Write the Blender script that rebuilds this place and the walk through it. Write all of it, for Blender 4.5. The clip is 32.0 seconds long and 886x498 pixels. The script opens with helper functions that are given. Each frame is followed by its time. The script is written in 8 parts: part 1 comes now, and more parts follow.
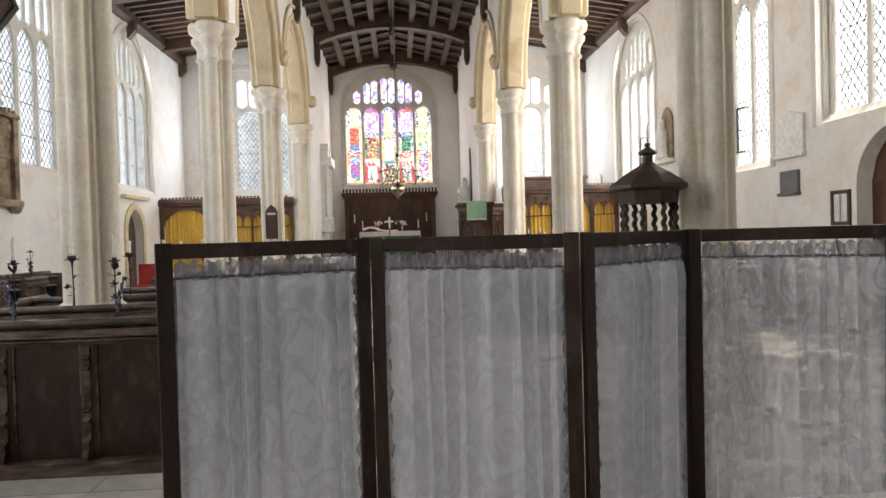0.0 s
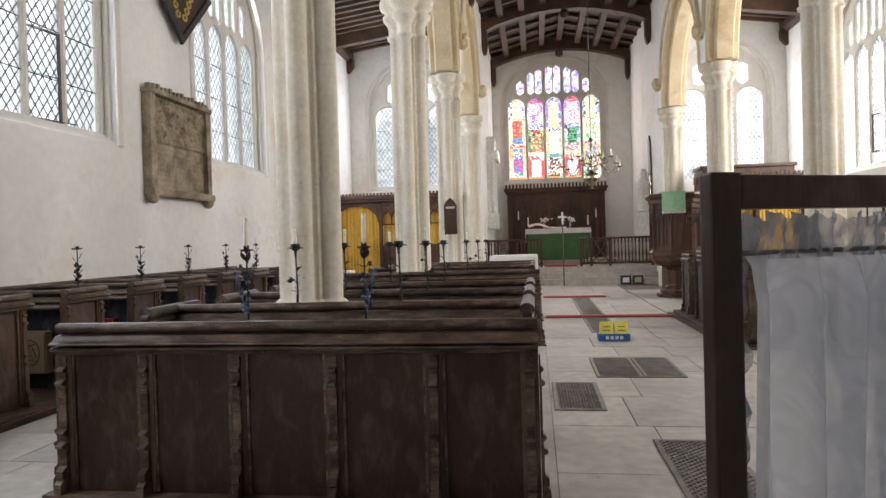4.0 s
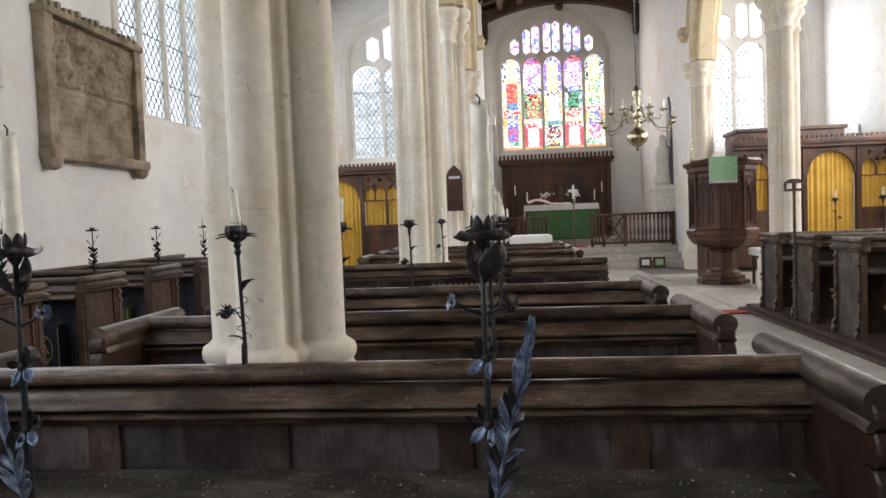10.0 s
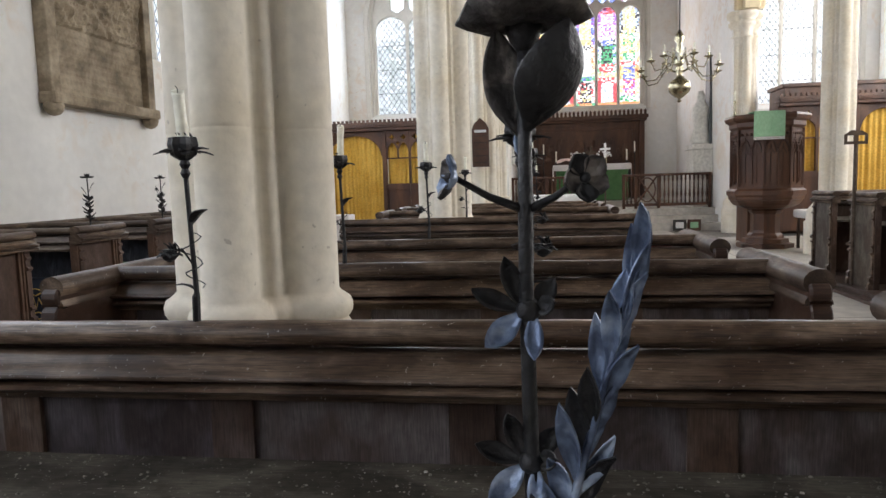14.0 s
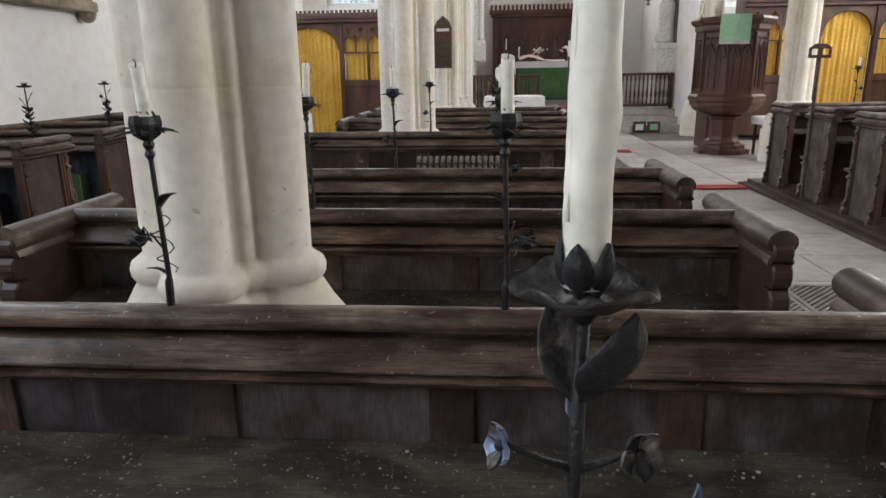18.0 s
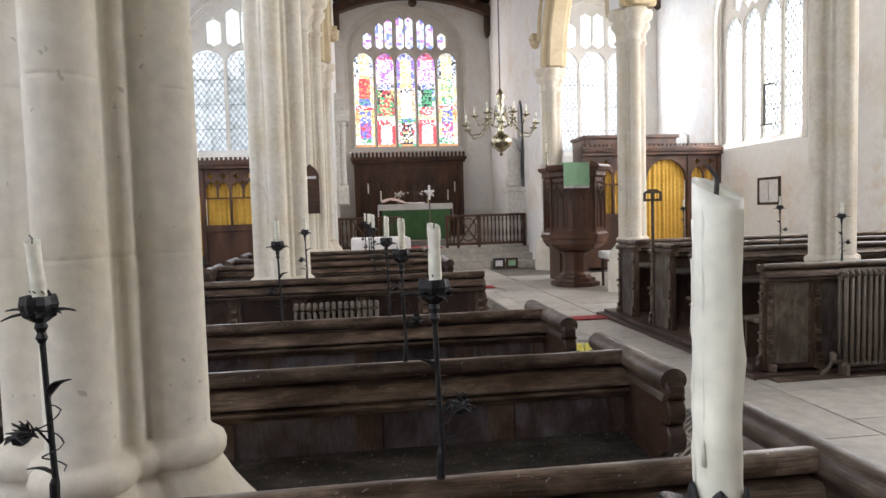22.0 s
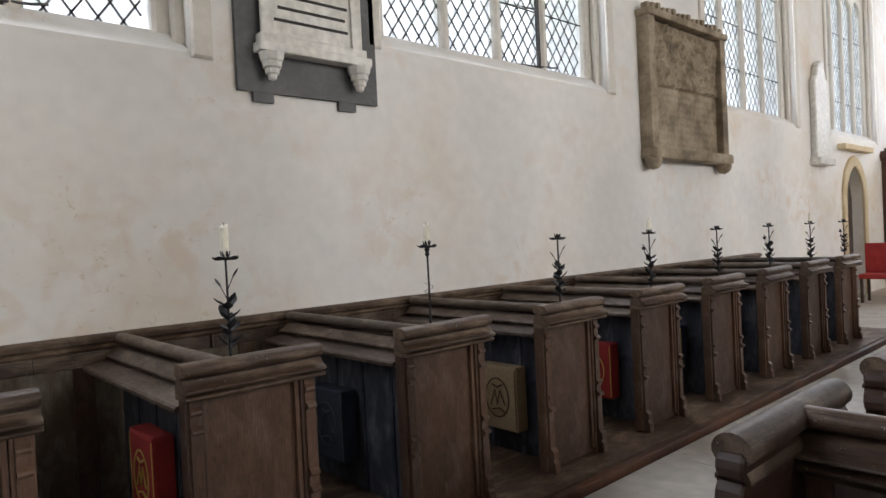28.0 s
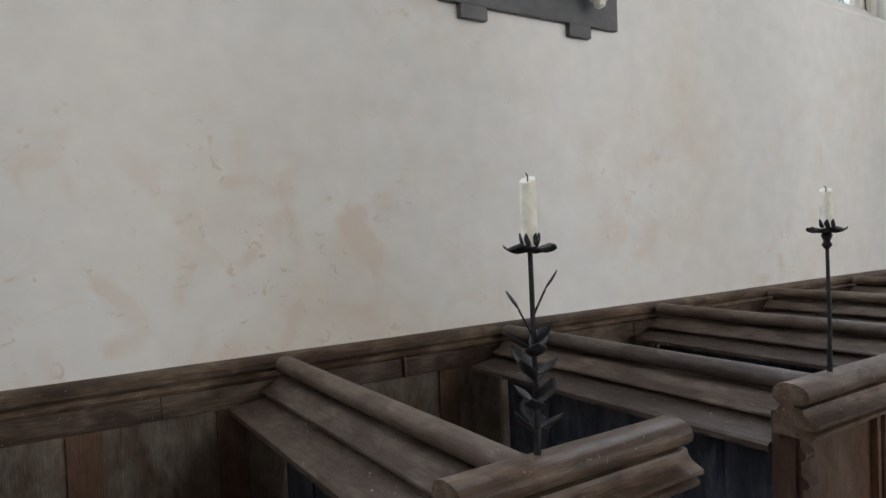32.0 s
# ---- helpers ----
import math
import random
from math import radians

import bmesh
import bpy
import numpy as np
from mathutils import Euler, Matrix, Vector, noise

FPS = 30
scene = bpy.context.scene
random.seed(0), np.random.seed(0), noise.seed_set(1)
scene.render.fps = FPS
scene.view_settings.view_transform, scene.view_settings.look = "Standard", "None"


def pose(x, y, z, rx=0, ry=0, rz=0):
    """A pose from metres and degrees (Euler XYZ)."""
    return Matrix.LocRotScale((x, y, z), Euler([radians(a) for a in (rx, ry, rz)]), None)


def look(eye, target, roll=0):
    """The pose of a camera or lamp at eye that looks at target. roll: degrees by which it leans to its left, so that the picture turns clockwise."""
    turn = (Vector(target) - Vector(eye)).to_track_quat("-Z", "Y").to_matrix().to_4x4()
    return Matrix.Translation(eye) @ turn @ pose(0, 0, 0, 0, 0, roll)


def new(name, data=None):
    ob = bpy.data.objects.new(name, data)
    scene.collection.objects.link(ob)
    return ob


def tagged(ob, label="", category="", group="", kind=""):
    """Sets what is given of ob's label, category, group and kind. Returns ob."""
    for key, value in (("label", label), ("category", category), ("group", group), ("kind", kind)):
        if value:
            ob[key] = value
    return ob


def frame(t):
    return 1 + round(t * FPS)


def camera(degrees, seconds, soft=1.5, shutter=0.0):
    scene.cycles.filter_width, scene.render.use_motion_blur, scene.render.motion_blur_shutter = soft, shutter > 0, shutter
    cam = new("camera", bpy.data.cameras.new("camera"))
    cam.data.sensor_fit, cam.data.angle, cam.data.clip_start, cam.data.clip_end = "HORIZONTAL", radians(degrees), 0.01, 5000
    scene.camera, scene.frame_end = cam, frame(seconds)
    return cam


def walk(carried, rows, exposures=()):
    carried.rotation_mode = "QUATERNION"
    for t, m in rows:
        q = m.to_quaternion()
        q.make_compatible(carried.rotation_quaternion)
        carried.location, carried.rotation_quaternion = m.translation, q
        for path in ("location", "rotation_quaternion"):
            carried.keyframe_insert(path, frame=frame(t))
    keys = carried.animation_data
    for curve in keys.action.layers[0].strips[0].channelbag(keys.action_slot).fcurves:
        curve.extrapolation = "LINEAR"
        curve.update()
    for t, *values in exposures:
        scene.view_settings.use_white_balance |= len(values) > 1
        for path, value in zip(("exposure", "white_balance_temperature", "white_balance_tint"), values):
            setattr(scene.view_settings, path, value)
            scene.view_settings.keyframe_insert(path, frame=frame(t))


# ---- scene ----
cam = camera(68.2, 32.0)
PATH = [
    (0, (1.888, -4.526, 1.442), (2.022, -2.53, 1.405), -1.6),
    (0.5, (1.753, -4.397, 1.453), (1.758, -2.397, 1.435), -1.4),
    (1, (1.693, -4.284, 1.469), (1.591, -2.286, 1.455), -1.4),
    (1.5, (1.591, -4.201, 1.433), (1.439, -2.206, 1.422), -1.6),
    (2, (1.516, -4.004, 1.422), (1.296, -2.016, 1.388), -1.4),
    (2.5, (1.337, -3.823, 1.371), (1.064, -1.842, 1.341), -1.1),
    (3, (1.149, -3.652, 1.365), (0.855, -1.674, 1.345), -1.1),
    (3.5, (0.985, -3.491, 1.364), (0.701, -1.512, 1.343), -1.6),
    (5.5, (0.594, -2.695, 1.343), (0.317, -0.715, 1.299), -1.6),
    (6, (0.486, -2.427, 1.348), (0.198, -0.448, 1.289), -1.5),
    (6.5, (0.413, -2.237, 1.363), (0.094, -0.263, 1.309), -1.5),
    (7, (0.288, -2.028, 1.358), (-0.074, -0.062, 1.299), -1.4),
    (7.5, (0.182, -1.806, 1.366), (-0.179, 0.16, 1.302), -1.6),
    (8, (0.128, -1.515, 1.347), (-0.21, 0.455, 1.269), -1.8),
    (8.5, (0.108, -1.289, 1.375), (-0.214, 0.684, 1.299), -1.9),
    (9, (0.037, -1.123, 1.372), (-0.266, 0.852, 1.295), -1.7),
    (9.5, (-0.011, -0.949, 1.367), (-0.274, 1.032, 1.286), -2.0),
    (10, (-0.01, -0.803, 1.365), (-0.207, 1.186, 1.276), -2.2),
    (10.5, (0.027, -0.614, 1.383), (-0.128, 1.377, 1.282), -2.1),
    (11, (0.049, -0.495, 1.4), (-0.115, 1.496, 1.301), -1.9),
    (11.5, (0.049, -0.43, 1.39), (-0.135, 1.558, 1.278), -1.7),
    (12, (0.053, -0.29, 1.406), (-0.133, 1.697, 1.274), -1.6),
    (12.5, (0.06, -0.249, 1.358), (-0.103, 1.74, 1.222), -1.6),
    (13, (0.032, -0.215, 1.35), (-0.116, 1.773, 1.196), -0.9),
    (13.5, (0.001, -0.262, 1.302), (-0.204, 1.721, 1.139), -1.6),
    (14, (-0.039, -0.314, 1.253), (-0.316, 1.657, 1.056), -1.7),
    (14.5, (-0.05, -0.366, 1.218), (-0.337, 1.584, 0.876), -2.0),
    (16.5, (-0.005, -0.305, 1.281), (-0.093, 1.608, 0.706), -1.3),
    (17, (-0.016, -0.298, 1.372), (-0.129, 1.616, 0.805), -0.3),
    (17.5, (-0.054, -0.271, 1.424), (-0.24, 1.645, 0.881), -0.1),
    (18, (-0.09, -0.264, 1.451), (-0.24, 1.661, 0.928), -0.8),
    (18.5, (-0.125, -0.248, 1.472), (-0.222, 1.684, 0.965), -1.1),
    (19, (-0.166, -0.24, 1.487), (-0.18, 1.708, 1.035), -1.5),
    (19.5, (-0.188, -0.229, 1.493), (-0.108, 1.732, 1.109), -1.6),
    (20, (-0.199, -0.225, 1.495), (-0.033, 1.739, 1.157), -1.6),
    (20.5, (-0.195, -0.23, 1.499), (0.021, 1.734, 1.189), -1.7),
    (21, (-0.2, -0.23, 1.505), (0.038, 1.736, 1.23), -1.7),
    (21.5, (-0.21, -0.236, 1.506), (0.043, 1.739, 1.32), -1.7),
    (22, (-0.221, -0.243, 1.51), (0.049, 1.735, 1.389), -1.6),
    (22.5, (-0.226, -0.251, 1.511), (0.047, 1.728, 1.416), -1.7),
    (23, (-0.225, -0.265, 1.504), (0.035, 1.717, 1.443), -1.7),
    (23.5, (-0.204, -0.301, 1.486), (0.042, 1.683, 1.452), -1.8),
    (24, (-0.182, -0.383, 1.472), (0.02, 1.607, 1.464), -1.9),
    (24.5, (-0.18, -0.43, 1.452), (-0.083, 1.568, 1.46), -1.7),
    (26.5, (-0.62, -0.627, 1.421), (-1.268, 1.265, 1.419), -2.7),
    (27, (-0.727, -0.727, 1.421), (-1.681, 1.031, 1.414), -2.8),
    (27.5, (-0.842, -0.765, 1.418), (-2.089, 0.798, 1.392), -2.7),
    (28, (-1.069, -0.709, 1.427), (-2.555, 0.629, 1.392), -2.8),
    (28.5, (-1.186, -0.718, 1.446), (-2.827, 0.425, 1.417), -2.6),
    (29, (-1.414, -0.742, 1.443), (-3.168, 0.218, 1.422), -2.4),
    (29.5, (-1.591, -0.72, 1.437), (-3.403, 0.127, 1.409), -2.7),
    (30, (-1.808, -0.671, 1.418), (-3.633, 0.147, 1.388), -2.4),
    (30.5, (-2.031, -0.578, 1.427), (-3.85, 0.252, 1.388), -2.7),
    (31, (-2.22, -0.523, 1.421), (-4.024, 0.341, 1.391), -2.2),
    (31.5, (-2.393, -0.496, 1.426), (-4.162, 0.435, 1.376), -2.2),
    (32, (-2.56, -0.423, 1.428), (-4.245, 0.652, 1.371), -2.3),
]
walk(cam, [(t, look(eye, target, roll)) for t, eye, target, roll in PATH], [(0, 1.03, 6600, 14), (6, 1.05, 6400, 14), (12, 1.12, 6300, 13), (18, 1.17, 6100, 12), (24, 1.1, 6400, 15), (27, 1.08, 6650, 14), (28.5, 1.07, 6250, 14), (32, 1.1, 6100, 12)])

from mathutils.geometry import delaunay_2d_cdt

# ---------------------------------------------------------------- world, sun, window light
world = bpy.data.worlds.new("World")
scene.world = world
world.use_nodes = True
wn = world.node_tree
sky = wn.nodes.new("ShaderNodeTexSky")
sky.sky_type = "NISHITA"
sky.sun_disc = False
sky.sun_elevation = radians(48)
sky.sun_rotation = radians(115)
bg = wn.nodes["Background"]
wn.links.new(sky.outputs[0], bg.inputs[0])
bg.inputs[1].default_value = 0.15
sun = new("sun", bpy.data.lights.new("sun", "SUN"))
sun.data.energy, sun.data.angle, sun.data.color = 4.0, radians(0.6), (1.0, 0.93, 0.82)
sun.matrix_world = look((19, 9, 40), (2, 12, 0))


N_WATT, S_WATT, E_WATT = 66, 130, 55


def window_light(x, y, z, w, h, yaw, watts, col=(0.87, 0.925, 1.0)):
    """Sky light that enters by a window's opening."""
    la = bpy.data.lights.new("window_light", "AREA")
    la.shape, la.size, la.size_y, la.energy, la.color = "RECTANGLE", w, h, watts, col
    ob = new("window_light", la)
    ob.matrix_world = pose(x, y, z, 90, 0, yaw)
    return ob


# ---------------------------------------------------------------- materials
def mat(name, rough=0.6, metal=0.0):
    m = bpy.data.materials.new(name)
    m.use_nodes = True
    b = m.node_tree.nodes["Principled BSDF"]
    b.inputs["Roughness"].default_value, b.inputs["Metallic"].default_value = rough, metal
    return m, m.node_tree, b


def noise_tex(nt, scale, detail=4, stretch=(1, 1, 1), dist=0.0):
    tc = nt.nodes.new("ShaderNodeTexCoord")
    mp = nt.nodes.new("ShaderNodeMapping")
    mp.inputs["Scale"].default_value = stretch
    n = nt.nodes.new("ShaderNodeTexNoise")
    n.inputs["Scale"].default_value, n.inputs["Detail"].default_value, n.inputs["Distortion"].default_value = scale, detail, dist
    nt.links.new(tc.outputs["Object"], mp.inputs[0])
    nt.links.new(mp.outputs[0], n.inputs["Vector"])
    return n.outputs["Fac"]


def ramp(nt, fac, stops):
    r = nt.nodes.new("ShaderNodeValToRGB")
    e = r.color_ramp.elements
    e[0].position, e[0].color = stops[0][0], (*stops[0][1], 1)
    e[1].position, e[1].color = stops[-1][0], (*stops[-1][1], 1)
    for p, c in stops[1:-1]:
        k = e.new(p)
        k.color = (*c, 1)
    nt.links.new(fac, r.inputs[0])
    return r.outputs[0]


def mixc(nt, kind, fac, a, b):
    n = nt.nodes.new("ShaderNodeMix")
    n.data_type, n.blend_type = "RGBA", kind
    if isinstance(fac, (int, float)):
        n.inputs[0].default_value = fac
    else:
        nt.links.new(fac, n.inputs[0])
    for i, v in ((6, a), (7, b)):
        if isinstance(v, tuple):
            n.inputs[i].default_value = (*v, 1)
        else:
            nt.links.new(v, n.inputs[i])
    return n.outputs[2]


def bump(nt, b, fac, strength, dist=0.01):
    n = nt.nodes.new("ShaderNodeBump")
    n.inputs["Strength"].default_value, n.inputs["Distance"].default_value = strength, dist
    nt.links.new(fac, n.inputs["Height"])
    nt.links.new(n.outputs[0], b.inputs["Normal"])


def rough_from(nt, b, fac, lo, hi):
    n = nt.nodes.new("ShaderNodeMapRange")
    n.inputs[3].default_value, n.inputs[4].default_value = lo, hi
    nt.links.new(fac, n.inputs[0])
    nt.links.new(n.outputs[0], b.inputs["Roughness"])


def surface(name, stops, scale, fine, rough=(0.5, 0.8), stretch=(1, 1, 1), bmp=0.2, speck=None, metal=0.0, vary=0.0, grain=0.8):
    """A two-scale surface: broad colour change, fine grain, optional specks, bump and uneven gloss."""
    m, nt, b = mat(name, rough[0], metal)
    big = noise_tex(nt, scale, 6, stretch, 0.4)
    small = noise_tex(nt, fine, 5, stretch)
    c = ramp(nt, big, stops)
    g = ramp(nt, small, [(0.3, (0.72, 0.72, 0.72)), (0.7, (1.12, 1.12, 1.12))])
    c = mixc(nt, "MULTIPLY", grain, c, g)
    if vary:
        oi = nt.nodes.new("ShaderNodeObjectInfo")
        v = ramp(nt, oi.outputs["Random"], [(0, (1 - vary,) * 3), (1, (1 + vary,) * 3)])
        c = mixc(nt, "MULTIPLY", 1.0, c, v)
    if speck:
        s = noise_tex(nt, speck[1], 2)
        f = ramp(nt, s, [(speck[2], (0, 0, 0)), (min(speck[2] + 0.03, 1), (1, 1, 1))])
        c = mixc(nt, "MIX", f, c, speck[0])
    nt.links.new(c, b.inputs["Base Color"])
    rough_from(nt, b, small, *rough)
    bump(nt, b, small, bmp)
    return m


PLASTER = surface("limewash", [(0.3, (0.77, 0.765, 0.745)), (0.46, (0.83, 0.82, 0.79)), (0.56, (0.82, 0.80, 0.755)), (0.66, (0.78, 0.73, 0.65)), (0.76, (0.72, 0.64, 0.52))], 0.8, 9, (0.8, 0.95), bmp=0.06, grain=0.18)


def peel(m):
    """Faint peach stains and small flaked spots over the limewash."""
    nt = m.node_tree
    b = nt.nodes["Principled BSDF"]
    old = b.inputs["Base Color"].links[0].from_socket
    where = ramp(nt, noise_tex(nt, 0.9, 3), [(0.46, (0, 0, 0)), (0.62, (1, 1, 1))])
    stain = ramp(nt, noise_tex(nt, 4.5, 7, (1, 1, 1.6), 0.8), [(0.50, (0, 0, 0)), (0.64, (0.75,) * 3)])
    c = mixc(nt, "MIX", mixc(nt, "MULTIPLY", 1.0, stain, where), old, (0.74, 0.645, 0.55))
    flake = ramp(nt, noise_tex(nt, 17, 6, (1, 1, 1), 1.5), [(0.64, (0, 0, 0)), (0.68, (0.7,) * 3)])
    c = mixc(nt, "MIX", mixc(nt, "MULTIPLY", 1.0, flake, where), c, (0.66, 0.56, 0.44))
    nt.links.new(c, b.inputs["Base Color"])


peel(PLASTER)
STONE = surface("pier_stone", [(0.3, (0.64, 0.56, 0.44)), (0.48, (0.74, 0.685, 0.58)), (0.6, (0.70, 0.63, 0.50)), (0.72, (0.60, 0.50, 0.36))], 1.6, 24, (0.75, 0.95), bmp=0.35, speck=((0.50, 0.45, 0.37), 30, 0.71), grain=0.4)
DRESSED = surface("dressed_stone", [(0.3, (0.60, 0.48, 0.29)), (0.55, (0.69, 0.58, 0.39)), (0.7, (0.52, 0.39, 0.22))], 1.2, 20, (0.75, 0.95), bmp=0.2, grain=0.35)
TRACERY = surface("tracery_stone", [(0.3, (0.66, 0.63, 0.57)), (0.7, (0.78, 0.75, 0.69))], 2.0, 25, (0.75, 0.95), bmp=0.1, grain=0.25)


def wood(name, dark, mid, worn, along, rough=(0.24, 0.55), wear=0.58, specks=0.0, vary=0.22, streak=0.5):
    """Old oak: fine fibres along one axis, worn and dark patches, open grain, scuffs, dust; each board a little different."""
    m, nt, b = mat(name, rough[0])

    def run(k, across=1.0):
        return {"x": (k, across, across), "y": (across, k, across), "z": (across, across, k)}[along]

    broad = noise_tex(nt, 3.2, 6, run(0.35), 0.4)
    patch = noise_tex(nt, 11, 11, run(0.45), 0.5)
    fibre = noise_tex(nt, 230, 6, run(0.05), 0.35)
    fine = noise_tex(nt, 600, 3, run(0.04))
    scuff = noise_tex(nt, 38, 9, run(0.7), 0.6)
    c = ramp(nt, broad, [(0.32, tuple((p + q) / 2 for p, q in zip(dark, mid))), (0.5, mid), (0.68, tuple(v * 1.25 for v in mid))])
    f = ramp(nt, patch, [(wear - 0.08, (0, 0, 0)), (wear + 0.16, (0.6,) * 3)])
    c = mixc(nt, "MIX", f, c, worn)
    c = mixc(nt, "MIX", ramp(nt, fibre, [(0.36, (streak * 0.55,) * 3), (0.48, (0, 0, 0))]), c, dark)
    c = mixc(nt, "MULTIPLY", 0.6, c, ramp(nt, fibre, [(0.5, (1.0,) * 3), (0.68, (1.3,) * 3)]))
    c = mixc(nt, "MULTIPLY", 0.7, c, ramp(nt, fine, [(0.36, (0.68,) * 3), (0.64, (1.22,) * 3)]))
    c = mixc(nt, "MULTIPLY", 0.6, c, ramp(nt, scuff, [(0.34, (0.72,) * 3), (0.5, (1.0,) * 3), (0.66, (1.18,) * 3)]))
    oi = nt.nodes.new("ShaderNodeObjectInfo")
    v = ramp(nt, oi.outputs["Random"], [(0, (1 - vary, 1 - vary, 1 - vary * 0.8)), (0.5, (1, 0.97, 0.95)), (1, (1 + vary, 1 + vary * 0.85, 1 + vary * 0.7))])
    c = mixc(nt, "MULTIPLY", 1.0, c, v)
    if specks:
        sp = ramp(nt, noise_tex(nt, 95, 4, (1, 1, 1), 1.0), [(specks, (0, 0, 0)), (specks + 0.05, (0.6,) * 3)])
        c = mixc(nt, "MIX", sp, c, (0.50, 0.48, 0.45))
    nt.links.new(c, b.inputs["Base Color"])
    b.inputs["Specular IOR Level"].default_value = 0.32
    rough_from(nt, b, scuff, rough[1] * 0.85, rough[0] * 0.75)
    hgt = mixc(nt, "MIX", 0.45, fibre, scuff)
    bump(nt, b, hgt, 0.5, 0.0012)
    return m


OAK = wood("dark_oak", (0.020, 0.012, 0.008), (0.050, 0.032, 0.022), (0.12, 0.092, 0.07), "z", (0.4, 0.65), 0.62)
OAK_X = wood("worn_oak_rail", (0.010, 0.006, 0.004), (0.052, 0.033, 0.022), (0.27, 0.20, 0.145), "x", (0.34, 0.56), 0.52, 0.67, 0.2, 1.0)
LEDGE = wood("dusty_ledge", (0.014, 0.012, 0.009), (0.045, 0.039, 0.030), (0.16, 0.145, 0.115), "x", (0.55, 0.85), 0.53, 0.66)
PANIRON = surface("weathered_iron", [(0.35, (0.022, 0.020, 0.020)), (0.53, (0.070, 0.063, 0.060)), (0.69, (0.22, 0.19, 0.17))], 60, 140, (0.4, 0.65), bmp=0.4, metal=0.3)
OAK_Y = wood("worn_oak_cap", (0.014, 0.009, 0.006), (0.056, 0.037, 0.025), (0.24, 0.18, 0.13), "y", (0.45, 0.7), 0.54, 0.70, 0.2, 0.8)
OAK_P = wood("greyed_oak_panel", (0.024, 0.018, 0.016), (0.075, 0.056, 0.050), (0.20, 0.185, 0.19), "z", (0.32, 0.5), 0.48, 0.0, 0.4, 0.3)
OAK_V = wood("oak_panel", (0.008, 0.004, 0.003), (0.032, 0.017, 0.011), (0.085, 0.066, 0.06), "z", (0.36, 0.6), 0.58, 0.0, 0.3)
OAK_S = wood("oak_stile", (0.020, 0.012, 0.008), (0.072, 0.045, 0.032), (0.18, 0.145, 0.125), "z", (0.36, 0.6), 0.58, 0.0, 0.35)
OAK_N = wood("weathered_oak_rail", (0.034, 0.024, 0.017), (0.080, 0.056, 0.041), (0.20, 0.165, 0.13), "x", (0.42, 0.68), 0.54, 0.70, 0.22, 0.8)
OAK_NY = wood("weathered_oak_cap", (0.022, 0.014, 0.009), (0.070, 0.045, 0.030), (0.29, 0.225, 0.16), "y", (0.42, 0.68), 0.53, 0.69, 0.22, 0.9)
OAK_NV = wood("weathered_oak_panel", (0.030, 0.018, 0.012), (0.085, 0.050, 0.033), (0.17, 0.125, 0.098), "z", (0.45, 0.7), 0.57, 0.0, 0.3)
OAK_W = wood("bloomed_oak_panel", (0.030, 0.022, 0.015), (0.080, 0.060, 0.044), (0.20, 0.185, 0.155), "z", (0.5, 0.75), 0.47, 0.0, 0.3)
# bluish boards; their grey-blue sheen is partly painted into the paler tones
BOARDS = wood("blue_black_boards", (0.012, 0.014, 0.020), (0.045, 0.052, 0.068), (0.16, 0.18, 0.22), "z", (0.35, 0.55), 0.53, 0.0, 0.3)
ROOF_BOARD = surface("roof_boards", [(0.3, (0.020, 0.010, 0.006)), (0.5, (0.050, 0.026, 0.014)), (0.7, (0.090, 0.045, 0.024))], 2.0, 14, (0.6, 0.85), (0.3, 4, 1), 0.3)
ROOF = surface("roof_oak", [(0.3, (0.045, 0.024, 0.014)), (0.7, (0.115, 0.062, 0.034))], 2.0, 14, (0.5, 0.8), (1, 0.3, 1), 0.3)
CARVED = surface("carved_oak", [(0.3, (0.034, 0.012, 0.006)), (0.55, (0.085, 0.034, 0.015)), (0.8, (0.15, 0.072, 0.036))], 3, 22, (0.35, 0.6), (1, 1, 0.3), 0.3)
SLAB = surface("floor_stone", [(0.3, (0.36, 0.33, 0.29)), (0.55, (0.47, 0.44, 0.39)), (0.75, (0.31, 0.285, 0.25))], 1.3, 9, (0.38, 0.7), bmp=0.2, speck=((0.2, 0.18, 0.16), 14, 0.74), vary=0.14)
MORTAR = surface("floor_bed", [(0.3, (0.16, 0.145, 0.13)), (0.7, (0.24, 0.22, 0.19))], 4, 30, (0.8, 0.95))
IRON = surface("wrought_iron", [(0.35, (0.006, 0.006, 0.007)), (0.65, (0.024, 0.023, 0.025))], 40, 160, (0.38, 0.65), bmp=0.3, metal=0.25)
STEEL = surface("blued_iron", [(0.35, (0.055, 0.075, 0.13)), (0.52, (0.16, 0.21, 0.32)), (0.68, (0.36, 0.43, 0.56))], 45, 120, (0.3, 0.5), bmp=0.3, metal=0.5)
WAX = surface("candle_wax", [(0.3, (0.86, 0.83, 0.68)), (0.7, (0.92, 0.90, 0.79))], 6, 40, (0.35, 0.5), bmp=0.05)
wax_b = WAX.node_tree.nodes["Principled BSDF"].inputs
wax_b["Subsurface Weight"].default_value, wax_b["Subsurface Scale"].default_value = 0.2, 0.004
wax_b["Subsurface Radius"].default_value = (1.0, 1.0, 0.9)
BRASS = surface("brass", [(0.3, (0.40, 0.36, 0.24)), (0.7, (0.58, 0.53, 0.38))], 6, 30, (0.16, 0.32), metal=1.0)
LEAD = surface("window_lead", [(0.3, (0.05, 0.05, 0.055)), (0.7, (0.10, 0.10, 0.105))], 6, 40, (0.5, 0.7))
GRATING = surface("worn_grating", [(0.3, (0.13, 0.118, 0.10)), (0.7, (0.24, 0.215, 0.18))], 8, 40, (0.35, 0.55), metal=0.4)
